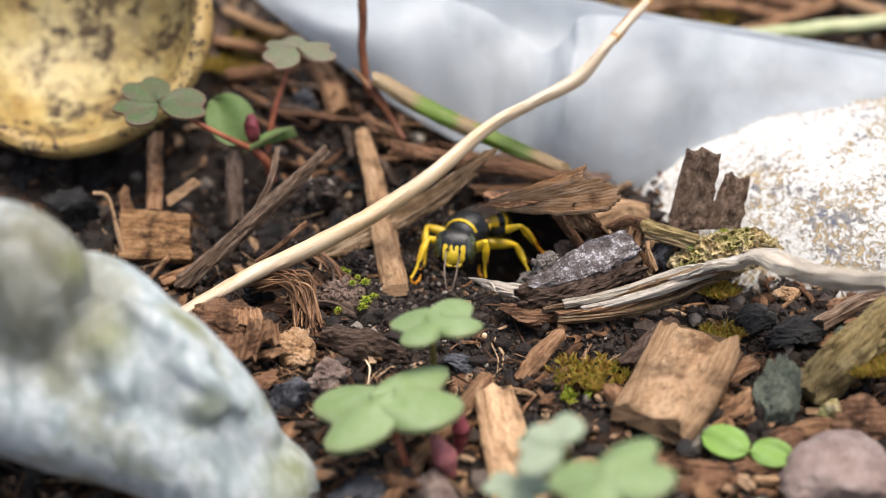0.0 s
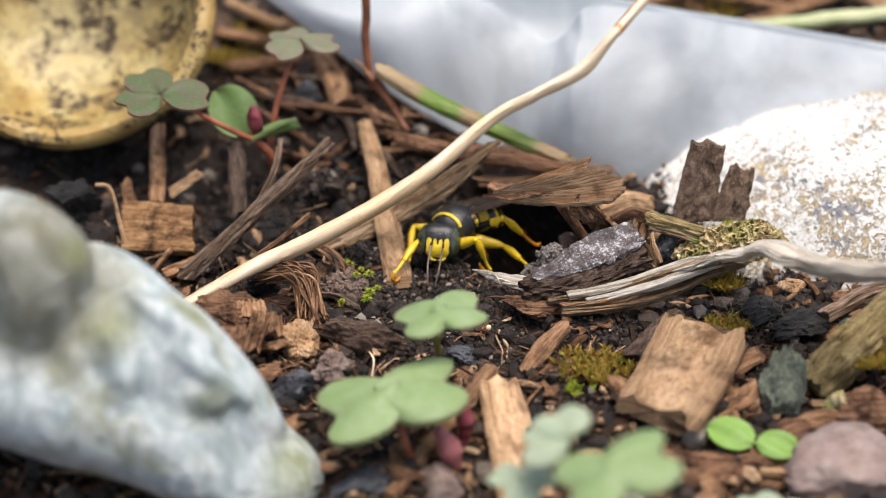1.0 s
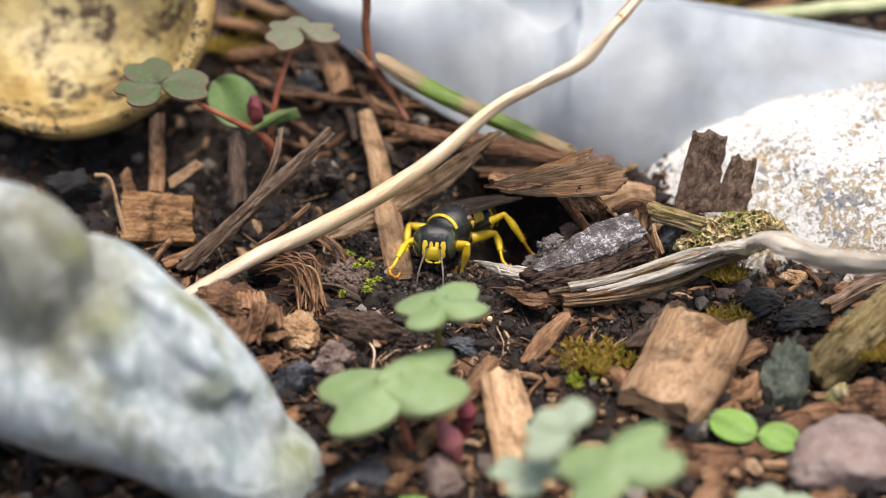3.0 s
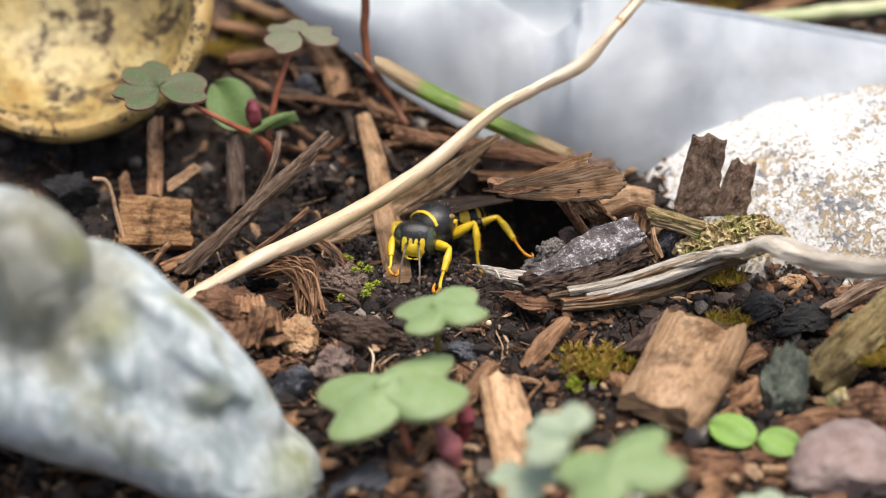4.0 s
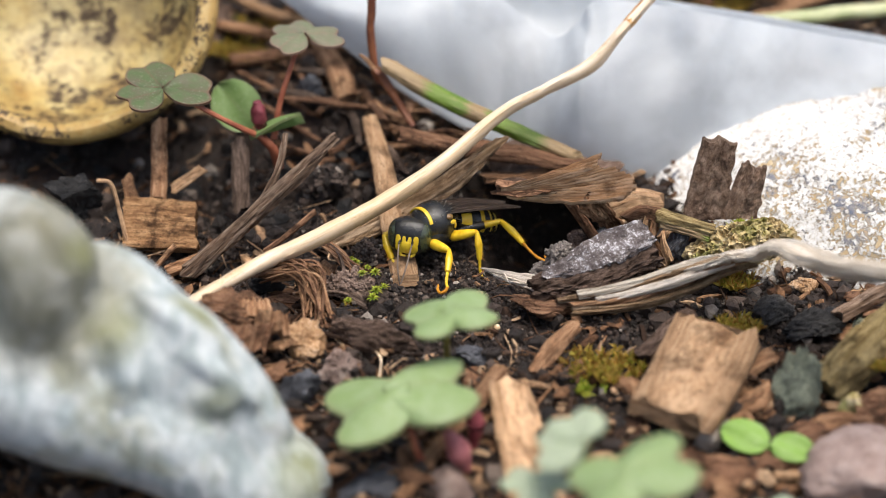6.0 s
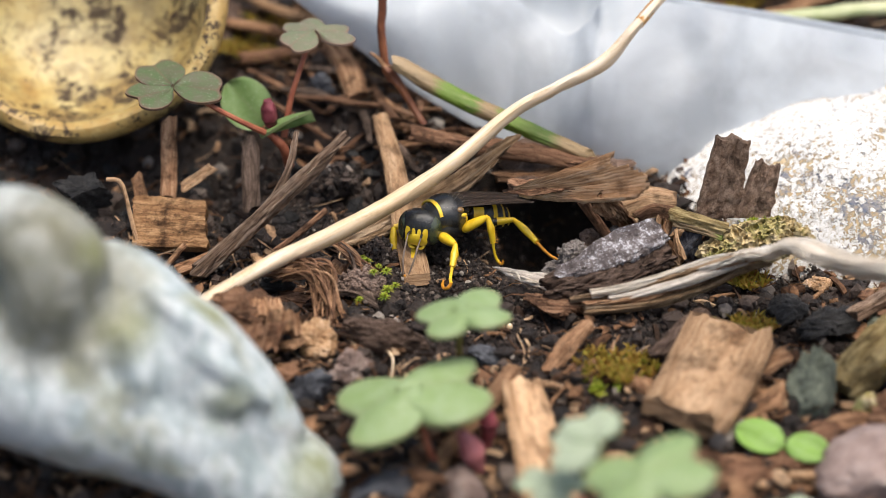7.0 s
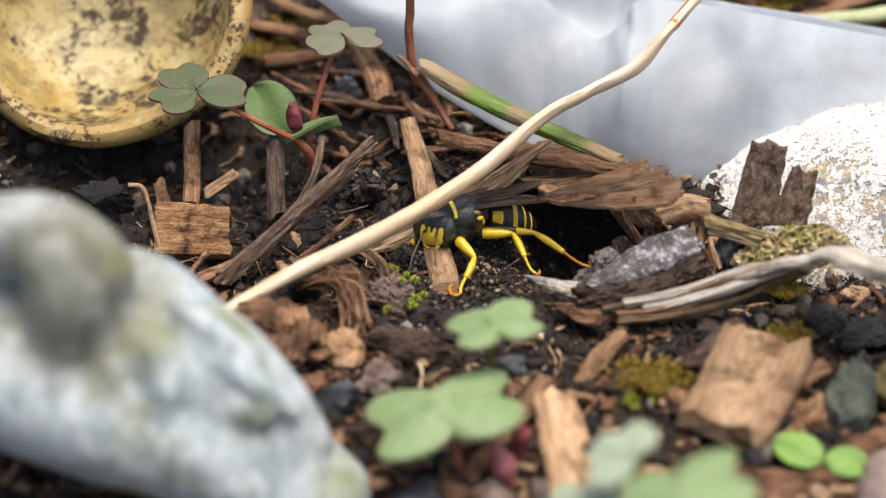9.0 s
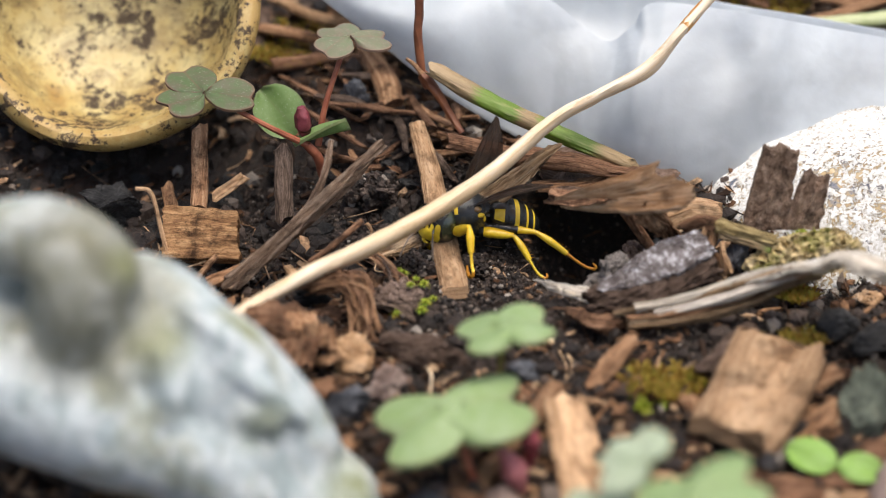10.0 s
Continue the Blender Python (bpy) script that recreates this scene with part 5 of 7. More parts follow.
def build_stones():
    for at, size, turn, seed, edges, mat, name, label, cat in (
        ((-13.0, -9.5, 0.3), (1.65, 1.3, 1.4), (10, 20, 30), 3, 0.8, PEBBLE, "pebble", "rough orange-brown garden pebble", "pebble"),
        ((-8.7, -9.2, 0.2), (2.8, 1.5, 1.4), (0, 14, -8), 4, 0.7, BARK_DARK, "bark_lump", "rounded dark brown bark lump", "bark"),
        ((-10.7, -11.3, -0.5), (1.8, 1.3, 1.1), (5, 10, 40), 5, 0.9, STONE_PINK, "stone", "small pinkish brown stone half in soil", "stone"),
        ((-13.3, -13.3, -0.7), (1.6, 0.9, 2.0), (20, 30, 10), 6, 1.0, SLATE, "shard", "glossy dark grey curved shard", "shard"),
        ((-15.7, -12.6, -1.1), (1.7, 0.8, 0.7), (0, -30, 30), 7, 0.9, WOOD_RED, "bark_chip", "red-brown bark chip on soil", "bark"),
        ((17.3, -13.9, -0.6), (2.0, 1.6, 3.3), (0, 6, 20), 8, 1.0, STONE_GREY, "stone", "pointed grey-green garden stone", "stone"),
        ((20.7, -20.6, -2.3), (4.2, 3.4, 2.6), (0, 0, 10), 9, 0.5, STONE_PALE, "stone", "smooth pinkish grey garden stone", "stone"),
        ((22.9, -15.7, -1.1), (2.4, 1.6, 1.2), (0, 5, 10), 10, 0.9, WOOD_RED, "bark_lump", "reddish brown bark lump on soil", "bark"),
        ((20.7, -14.9, -1.2), (1.0, 1.0, 1.1), (0, 5, 10), 11, 0.9, LICHEN, "lichen_lump", "small ochre lichen covered lump", "lichen"),
        ((-29.4, 5.7, 2.6), (1.9, 1.4, 1.6), (10, 20, 0), 13, 1.0, CHARCOAL, "charcoal", "black crumbly charcoal lump", "charcoal"),
        ((-26.0, 5.0, 1.7), (0.9, 0.9, 0.7), (10, 20, 0), 14, 1.0, CHARCOAL, "charcoal", "small black charcoal lump", "charcoal"),
        ((-15.7, -2.7, 0.6), (1.2, 0.9, 0.8), (10, 20, 0), 15, 1.0, CHARCOAL, "charcoal", "black glossy charcoal piece", "charcoal"),
        ((-2.7, -9.8, -0.5), (1.5, 0.8, 0.5), (0, 8, 0), 16, 1.0, SLATE, "slate_chip", "flat blue-grey slate chip", "stone"),
        ((11.0, -0.8, 2.4), (0.9, 0.8, 1.3), (0, 20, 0), 17, 1.0, SLATE, "slate_chip", "blue-grey slate chip beside lichen", "stone"),
        ((3.3, -1.9, 2.4), (0.95, 0.8, 0.9), (0, 20, 0), 18, 0.3, CLOD_GREY, "soil_clod", "crumbly grey soil clod at the burrow mouth", "clod"),
        ((2.2, -1.7, 1.2), (0.9, 0.7, 0.5), (0, 20, 0), 19, 0.3, CLOD_GREY, "soil_clod", "pale soil clod at the burrow mouth", "clod"),
        ((2.1, -5.2, 0.3), (2.6, 1.5, 0.8), (0, 20, 30), 20, 0.8, WOOD_RED, "bark_lump", "red-brown decayed bark under the splinter", "bark"),
        ((19.4, -7.6, 0.4), (2.2, 1.5, 1.0), (0, 0, 20), 21, 0.9, CHARCOAL, "charcoal", "dark charcoal lump under the grey strip", "charcoal"),
        ((17.0, -5.9, 0.7), (1.6, 1.2, 0.9), (0, 0, 60), 22, 0.9, CHARCOAL, "charcoal", "dark charcoal lump beside moss", "charcoal"),
        ((19.5, -2.5, 0.5), (1.1, 0.7, 0.6), (0, 0, 10), 23, 0.9, PEBBLE, "pebble", "orange-brown pebble under the grey strip", "pebble"),
        ((22.4, -7.3, 0.2), (1.2, 0.8, 0.7), (0, 0, 60), 24, 0.9, STONE_GREY, "stone", "grey-green stone below the brown stick", "stone"),
        ((-8.7, -21.4, -2.8), (3.2, 1.6, 0.8), (0, -10, 30), 25, 0.9, SLATE, "shard", "dark grey flat pottery shard", "shard"),
        ((-4.2, -21.6, -2.7), (1.8, 1.6, 1.0), (0, 0, 60), 26, 0.9, STONE_PINK, "stone", "pale buff stone among litter", "stone"),
        ((12.4, -20.6, -2.5), (2.0, 1.3, 0.8), (0, 0, 10), 27, 0.9, WOOD_RED, "bark_lump", "red-brown bark lump on soil", "bark"),
        ((-13.9, 15.7, 5.6), (1.0, 0.8, 1.5), (0, 10, 10), 28, 0.9, SLATE, "slate_chip", "grey slate chip standing among litter", "stone"),
        ((-12.6, 7.7, 2.8), (2.0, 1.6, 1.2), (0, 10, 10), 29, 0.4, CRUMB, "soil_clod", "dark crumbly clod of soil", "clod"),
        ((-9.3, 1.3, 0.6), (1.6, 1.3, 1.0), (0, 10, 10), 30, 0.4, CRUMB, "soil_clod", "crumbly brown soil clod with moss", "clod"),
        ((-10.5, -2.8, 0.7), (1.7, 1.3, 0.9), (0, 10, 40), 31, 0.4, CRUMB_BROWN, "soil_clod", "pinkish brown crumbly soil clod with moss", "clod"),
        ((-5.6, 2.0, 0.2), (1.3, 1.0, 0.8), (0, 10, 40), 35, 0.4, CRUMB, "soil_clod", "black crumbly clod of soil", "clod"),
        ((-3.5, -0.2, 0.1), (1.6, 1.0, 0.6), (0, 10, 40), 37, 0.4, CRUMB, "soil_clod", "black crumbly clod of soil", "clod"),
        ((4.6, 1.5, 1.6), (0.7, 0.6, 0.7), (0, 10, 40), 38, 0.4, CRUMB_BROWN, "soil_clod", "grey-brown granular clod on the bark chip", "clod"),
    ):
        if mat in (CRUMB, CRUMB_BROWN, CLOD_GREY):
            thing(name, clod(at, size, seed), mat, label, cat, smooth=False)
            continue
        bm = lump(at, size, turn, 0.16 if mat is STONE_PALE and size[0] > 4 else 0.42, 0.6, seed, 5, edges)
        if label.startswith("pointed"):
            for v in bm.verts:
                k = 1 - 0.5 * max(0.0, (v.co.z - at[2]) / size[2])
                v.co.x, v.co.y = at[0] + (v.co.x - at[0]) * k, at[1] + (v.co.y - at[1]) * k
        thing(name, bm, mat, label, cat)


def build_lichen():
    """A porous crust: cells sunk into a lump."""
    bm = lump((14.5, -1.7, 3.0), (4.2, 1.5, 1.5), (0, -16, 4), 0.25, 0.6, 12, 7, 0.4)
    bm.normal_update()
    for v in bm.verts:
        d = noise.voronoi(v.co * 1.9)[0]
        w = min(1.0, max(0.0, (d[1] - d[0] - 0.06) / 0.2))
        v.co += v.normal * (-0.4 * w * w * (3 - 2 * w) + 0.1 * noise.noise(v.co * 3))
    thing("lichen_crust", bm, LICHEN, "ochre porous lichen crust with green moss", "lichen")


def build_leaf(parent, centre, normal, angles, size, mat, fold=0.25, label="", droop=0.16, wide=1.0, spread=66, lap=0.0, notch=0.2):
    """Leaflets round the end of a leaf stalk; the angles run in the leaf's own plane from the right."""
    normal = Vector(normal).normalized()
    e1 = (Vector((1, 0, 0)) - normal * normal.x).normalized()
    e2 = normal.cross(e1)
    for k, a in enumerate(angles):
        out = e1 * math.cos(radians(a)) + e2 * math.sin(radians(a))
        part("leaflet", leaflet(bmesh.new(), centre, out, normal, size * (1 - 0.04 * k), fold, wide, notch, seed=k + centre[0], droop=droop, spread=spread, lap=lap), mat, parent, label)


def build_plants():
    p = root("wood_sorrel", (-16.1, 10.4, 3.2), "young wood sorrel with red stems and blushed leaves", "wood sorrel")
    part("stem", loft([(-15.7, 8.5, 3.6), (-16.0, 7.9, 5.2), (-16.7, 7.7, 6.2)], [0.34, 0.34, 0.28], [0.34, 0.34, 0.28], 0, 14, 10), STEM_RED, p)
    part("stem", loft([(-16.7, 7.7, 6.2), (-18.7, 7.0, 7.6), (-21.0, 6.9, 9.0), (-23.0, 8.3, 9.5)], [0.24, 0.2, 0.17, 0.12], [0.24, 0.2, 0.17, 0.12], 0, 24, 8), STEM_RED, p)
    part("stem", loft([(-16.0, 8.6, 5.7), (-15.5, 9.4, 8.3), (-14.6, 10.4, 10.9), (-14.0, 11.2, 12.2)], [0.24, 0.2, 0.17, 0.12], [0.24, 0.2, 0.17, 0.12], 0, 24, 8), STEM_RED, p)
    build_leaf(p, (-23.3, 7.6, 9.9), (0.05, -0.2, 0.97), (0, 122, 213), 3.7, LEAF_BLUSH, 0.02, droop=0.02, wide=0.95)
    build_leaf(p, (-13.9, 11.2, 12.4), (0.05, -0.05, 1.0), (18, 120, 225), 3.0, LEAF_ROSE, 0.2)
    part("leaflet", leaflet(bmesh.new(), (-17.2, 9.6, 6.1), (-0.75, 0.3, 0.75), (0.0, -0.85, 0.5), 4.0, 0.12, 1.05, 0.0, 2), LEAF_DEEP, p)
    part("leaflet", leaflet(bmesh.new(), (-17.7, 7.6, 6.2), (0.93, 0.15, 0.42), (-0.4, 0.1, 0.9), 4.0, 0.5, 0.36, 0.0, 3), LEAF_DEEP, p)
    part("bud", loft([(-16.9, 8.2, 6.7), (-16.9, 8.2, 7.3), (-16.95, 8.2, 8.1), (-17.05, 8.2, 8.7)], [0.34, 0.6, 0.58, 0.3], [0.34, 0.55, 0.52, 0.28], 0, 24, 24, 0, 0.09), BUD, p, "crimson flower bud")
    p = root("wood_sorrel", (-4.2, -10.9, -1.0), "wood sorrel seedling with pale green leaves", "wood sorrel")
    part("stem", loft([(-4.1, -11.1, -1.0), (-4.3, -13.9, 2.4), (-4.2, -15.4, 5.4)], [0.22, 0.2, 0.14], [0.22, 0.2, 0.14], 0, 16, 8), STEM_OLIVE, p)
    build_leaf(p, (-4.2, -15.6, 6.1), (-0.12, -0.1, 0.98), (14, 194), 3.8, LEAF, 0.1, wide=0.95, spread=76, lap=0.14, notch=0.3)
    p = root("wood_sorrel", (-4.5, -17.7, -2.3), "wood sorrel with broad pale green leaves and pink buds", "wood sorrel")
    part("stem", loft([(-5.4, -20.1, -2.8), (-6.2, -20.0, -0.9), (-6.8, -19.4, 1.4)], [0.26, 0.24, 0.16], [0.26, 0.24, 0.16], 0, 16, 8), STEM_RED, p)
    part("stem", loft([(-4.0, -17.7, -2.3), (-3.9, -17.0, -0.7), (-4.1, -17.2, 1.9)], [0.24, 0.22, 0.14], [0.24, 0.22, 0.14], 0, 16, 8), STEM_OLIVE, p)
    build_leaf(p, (-7.3, -19.5, 2.8), (-0.15, -0.1, 0.97), (16, 198), 6.3, LEAF, 0.1, wide=0.9, spread=76, lap=0.14, notch=0.3)
    part("bud", loft([(-3.1, -20.0, -2.7), (-3.6, -20.0, -1.2), (-4.3, -20.0, 0.2)], [0.35, 0.95, 0.35], [0.35, 0.8, 0.3], 0, 14, 12, 0, 0.05), BUD_PINK, p, "dull pink flower bud")
    part("bud", loft([(-2.7, -18.4, -1.9), (-2.6, -18.4, -0.2), (-2.8, -18.4, 1.0)], [0.3, 0.7, 0.3], [0.3, 0.6, 0.3], 0, 14, 12, 0, 0.05), BUD, p, "dark red flower bud")
    p = root("wood_sorrel", (5.8, -22.5, -3.3), "wood sorrel with a broad green leaf close to the soil", "wood sorrel")
    part("stem", loft([(5.1, -23.5, -3.5), (4.4, -30.0, 2.9), (4.4, -31.0, 5.2)], [0.25, 0.24, 0.16], [0.25, 0.24, 0.16], 0, 16, 8), STEM_OLIVE, p)
    build_leaf(p, (5.4, -33.5, 6.4), (-0.2, -0.2, 0.95), (20, 200), 4.8, LEAF, 0.1, wide=0.9, spread=76, lap=0.14, notch=0.3)
    build_leaf(p, (3.2, -31.0, 6.6), (-0.2, -0.2, 1.0), (110, 175), 3.4, LEAF_PALE, 0.1, wide=1.0)
    part("stem", loft([(5.1, -23.5, -3.5), (3.4, -28.0, 3.0), (3.2, -31.0, 6.4)], [0.22, 0.2, 0.14], [0.22, 0.2, 0.14], 0, 16, 8), STEM_OLIVE, p)
    p = root("wood_sorrel", (0.6, -25.5, -4.0), "small pale wood sorrel leaf beside the lath", "wood sorrel")
    part("stem", loft([(0.6, -25.5, -4.2), (0.5, -28.0, -0.5), (0.5, -30.0, 3.0)], [0.2, 0.18, 0.12], [0.2, 0.18, 0.12], 0, 16, 8), STEM_OLIVE, p)
    build_leaf(p, (0.5, -30.0, 3.2), (0.0, -0.1, 1.0), (30, 150, 270), 2.3, LEAF_PALE, 0.15, wide=1.0)
    p = root("wood_sorrel", (15.0, -27.0, -4.4), "low green wood sorrel leaf beside the pink stone", "wood sorrel")
    part("stem", loft([(15.0, -27.0, -4.6), (15.0, -28.0, -2.0), (15.0, -29.0, -0.2)], [0.2, 0.18, 0.12], [0.2, 0.18, 0.12], 0, 16, 8), STEM_OLIVE, p)
    build_leaf(p, (15.0, -29.0, 0.0), (0.0, -0.1, 1.0), (5, 110, 185), 3.0, LEAF_PALE, 0.15, wide=1.0)
    p = root("seedling", (-7.0, -25.0, -4.0), "low bright green seedling leaf beside buff stones", "seedling")
    part("leaflet", leaflet(bmesh.new(), (-7.6, -25.5, -3.2), (0.96, -0.1, 0.3), (0.1, -0.5, 0.85), 3.2, 0.1, 0.9, 0.0, 2), SEEDLING, p)
    p = root("seedling", (15.3, -17.7, -2.3), "tiny bright green seedling with two round leaves", "seedling")
    part("stem", loft([(15.5, -18.3, -2.5), (15.3, -18.5, -1.7)], 0.14, 0.14, 0, 8, 8), SEEDLING, p)
    part("leaflet", leaflet(bmesh.new(), (15.3, -18.6, -1.6), (-0.95, 0.32, 0.25), (0.1, -0.5, 0.85), 3.1, 0.1, 0.95, 0.0, 1), SEEDLING, p)
    part("leaflet", leaflet(bmesh.new(), (15.3, -18.6, -1.6), (0.96, -0.2, 0.0), (0.1, -0.5, 0.85), 2.7, 0.1, 0.9, 0.0, 2), SEEDLING, p)


def moss_patch(centre, spread, count, blade, mat, seed, label):
    rnd = random.Random(seed)
    verts, faces = [], []
    for _ in range(count):
        r, a = spread * math.sqrt(rnd.random()), rnd.uniform(0, 2 * math.pi)
        x, y = centre[0] + r * math.cos(a), centre[1] + r * math.sin(a) * 0.8
        base = Vector((x, y, max(ground_at(x, y), centre[2] - 0.6) + 0.1 * rnd.random()))
        for _ in range(9):
            lean = Vector((rnd.uniform(-1, 1), rnd.uniform(-1, 1), rnd.uniform(0.5, 1.5))).normalized()
            length = blade * rnd.uniform(0.6, 1.2)
            side = lean.cross(Vector((rnd.uniform(-1, 1), rnd.uniform(-1, 1), 0.3))).normalized() * blade * 0.11
            k = len(verts)
            verts += [base + side, base - side, base + lean * length * 0.6 - side * 0.8, base + lean * length * 0.6 + side * 0.8, base + lean * length + Vector((0, 0, -0.15 * length))]
            faces += [(k, k + 1, k + 2, k + 3), (k + 3, k + 2, k + 4)]
    me = bpy.data.meshes.new("moss")
    me.from_pydata([v * MM for v in verts], [], faces)
    me.materials.append(mat)
    tagged(new("moss", me), label, "moss", kind="stuff")


def moss_star(at, size, seed):
    """One shoot: whorls of narrow pointed leaves."""
    rnd = random.Random(seed)
    bm = bmesh.new()
    at = Vector(at)
    for ring in range(3):
        for k in range(9):
            a = 2 * math.pi * (k + 0.33 * ring + rnd.uniform(-0.15, 0.15)) / 9
            rise = (0.15, 0.6, 1.4)[ring] + rnd.uniform(-0.1, 0.1)
            out = Vector((math.cos(a), math.sin(a), rise)).normalized()
            L = size * (1.0, 0.85, 0.6)[ring] * rnd.uniform(0.8, 1.15)
            side = out.cross(Vector((0, 0, 1))).normalized() * size * 0.12
            base = at + Vector((0, 0, 0.1 * ring * size))
            mid, tip = base + out * L * 0.5 + Vector((0, 0, 0.06 * L)), base + out * L - Vector((0, 0, 0.1 * L))
            b0, b1, m0, m1, t, low = (bm.verts.new(p) for p in (base + side * 0.6, base - side * 0.6, mid + side, mid - side, tip, mid - Vector((0, 0, 0.05 * size))))
            for f in ((b0, b1, m1, m0), (m0, m1, t), (b0, m0, low), (b1, low, m1), (m0, t, low), (t, m1, low), (b0, low, b1)):
                bm.faces.new(f)
    ob = part("moss_tuft", bm, MOSS, at=at, smooth=False)
    tagged(ob, "tiny star-shaped yellow-green moss tuft on soil", "moss", "moss tufts by the burrow")


def build_moss():
    for k, (at, size) in enumerate((((-10.2, -1.1, 1.3), 0.5), ((-9.7, -3.3, 1.7), 0.42), ((-8.9, -2.3, 1.2), 0.5), ((-8.8, -3.8, 0.7), 0.55), ((-8.3, -3.3, 0.7), 0.42), ((-9.0, -4.4, 0.5), 0.5), ((-10.6, -5.4, 0.9), 0.35), ((-10.5, -0.6, 1.3), 0.35), ((-9.4, -2.1, 1.5), 0.35))):
        moss_star(at, size, k + 1)
    moss_patch((-10.4, -4.1, 0.3), 0.7, 30, 0.4, MOSS_OLIVE, 3, "olive moss on soil")
    moss_patch((5.6, -11.0, -0.2), 2.6, 75, 0.85, MOSS_OLIVE, 4, "olive and rust coloured moss cushion")
    moss_patch((4.4, -13.1, -0.6), 1.3, 10, 0.8, MOSS, 5, "yellow-green moss in a cushion")
    moss_patch((14.4, -7.9, 0.9), 1.6, 50, 0.75, MOSS_OLIVE, 6, "rust and olive moss behind the wood block")
    moss_patch((11.3, -7.3, 0.7), 0.9, 18, 0.7, MOSS, 7, "green moss behind the wood block")
    moss_patch((23.6, -12.7, 1.3), 1.8, 200, 0.8, MOSS_OLIVE, 8, "green moss on the branch")
    moss_patch((14.9, -2.2, 1.0), 1.2, 36, 0.8, MOSS_OLIVE, 9, "yellow-green moss under the grey strip")
    moss_patch((15.6, 0.2, 3.9), 1.2, 60, 0.4, MOSS, 10, "green moss on the lichen crust")
    moss_patch((-18.2, 22.5, 7.1), 4.0, 200, 0.7, MOSS_OLIVE, 11, "olive moss far back in the litter")
    moss_patch((13.8, 27.8, 8.3), 5.0, 160, 0.8, MOSS_OLIVE, 12, "olive moss behind the film")


build_long_straw()
build_chips()
build_stones()
build_lichen()
build_plants()
build_moss()


def clear_of(x, y, grow=0.0):
    """False over the burrow and the wasp's way."""
    return not (-9 - grow < x < 7.5 + grow and -3 - grow < y < 11.5 + grow)


def scatter_chips():
    """Loose chips, each an object of its own on a few shared meshes."""
    rnd = random.Random(21)
    kinds = []
    for k in range(10):
        L, W = rnd.uniform(1.6, 4.6), rnd.uniform(0.35, 1.1)
        bm = loft([(-L / 2, 0, 0), (0, rnd.uniform(-0.3, 0.3), rnd.uniform(0, 0.3)), (L / 2, 0, 0)], [W * 0.8, W, W * 0.7], [0.2, 0.3, 0.2], 0, 14, 14, 0.6, 0.12, 0.5, 0.25, 100 + k)
        mat, word = ((WOOD_TAN, "brown"), (WOOD_RED, "red-brown"), (WOOD_DARK, "dark brown"), (BARK_DARK, "dark bark"), (WOOD_PALE, "light brown"))[k % 5]
        ob = part("wood_chip", bm, mat, at=(0, 0, 0))
        tagged(ob, word + " loose wood chip lying on the soil", "wood chip", "loose chips on the bed")
        kinds.append(ob)
    placed = 0
    first = set(kinds)
    while placed < 280:
        x, y = rnd.uniform(-42, 38), rnd.uniform(-30, 46)
        if not clear_of(x, y) or (-42 < x < -8 and 2 < y < 19 and rnd.random() < 0.9) or (-9 < x < 22 and -10 < y < 0 and rnd.random() < 0.8):
            continue
        src = kinds[rnd.randrange(10)]
        m = at_mm(x, y, ground_at(x, y) + rnd.uniform(0.2, 0.8), rnd.uniform(-35, 35), rnd.uniform(-30, 30), rnd.uniform(0, 360))
        if src in first:
            src.matrix_basis = m
            first.discard(src)
        else:
            copy_thing(src, m)
        placed += 1
    slivers = []
    for k, mat in enumerate((WOOD_RED, WOOD_TAN, WOOD_DARK, WOOD_RED)):
        L = 3.6 + 1.1 * k
        bm = loft([(-L / 2, 0, 0), (0, 0.25 * (-1) ** k, 0.2), (L / 2, 0, 0)], [0.18, 0.34, 0.2], [0.12, 0.2, 0.1], 0, 18, 12, 0.4, 0.1, 0.7, 0.3, 140 + k)
        slivers.append(tagged(part("wood_sliver", bm, mat, at=(0, 0, 0)), "long brown wood sliver in the litter", "wood sliver", "slivers behind the burrow"))
    for k in range(46):
        x, y = rnd.uniform(-16, 1), rnd.uniform(9.0, 18.0)
        m = at_mm(x, y, ground_at(x, y) + rnd.uniform(0.3, 1.2), rnd.uniform(-30, 30), rnd.uniform(-22, 22), rnd.gauss(-25, 40))
        if k < 4:
            slivers[k].matrix_basis = m
        elif y > 11.5 or x < -5:
            copy_thing(slivers[k % 4], m)
    lumps = []
    for k in range(4):
        ob = part("charcoal", lump((0, 0, 0), (rnd.uniform(0.7, 1.3), rnd.uniform(0.6, 1.0), rnd.uniform(0.5, 0.8)), (0, 0, 0), 0.4, 0.6, 60 + k, 4, 1.0), CHARCOAL, at=(0, 0, 0))
        lumps.append(tagged(ob, "black wet charcoal lump in the dark soil", "charcoal", "charcoal lumps on the bed"))
    for k in range(44):
        x, y = rnd.uniform(-38, -9), rnd.uniform(4.5, 15)
        m = at_mm(x, y, ground_at(x, y) + 0.3, rnd.uniform(0, 360), rnd.uniform(0, 360), rnd.uniform(0, 360))
        if k < 4:
            lumps[k].matrix_basis = m
        else:
            copy_thing(lumps[k % 4], m)
    for ob in first:
        ob.matrix_basis = at_mm(-30, -27, ground_at(-30, -27) + 0.3)


scatter_chips()


def ico():
    bm = bmesh.new()
    bmesh.ops.create_icosphere(bm, subdivisions=1, radius=1.0)
    bm.verts.ensure_lookup_table()
    v = np.array([tuple(a.co) for a in bm.verts])
    f = np.array([[a.index for a in b.verts] for b in bm.faces])
    bm.free()
    return v, f


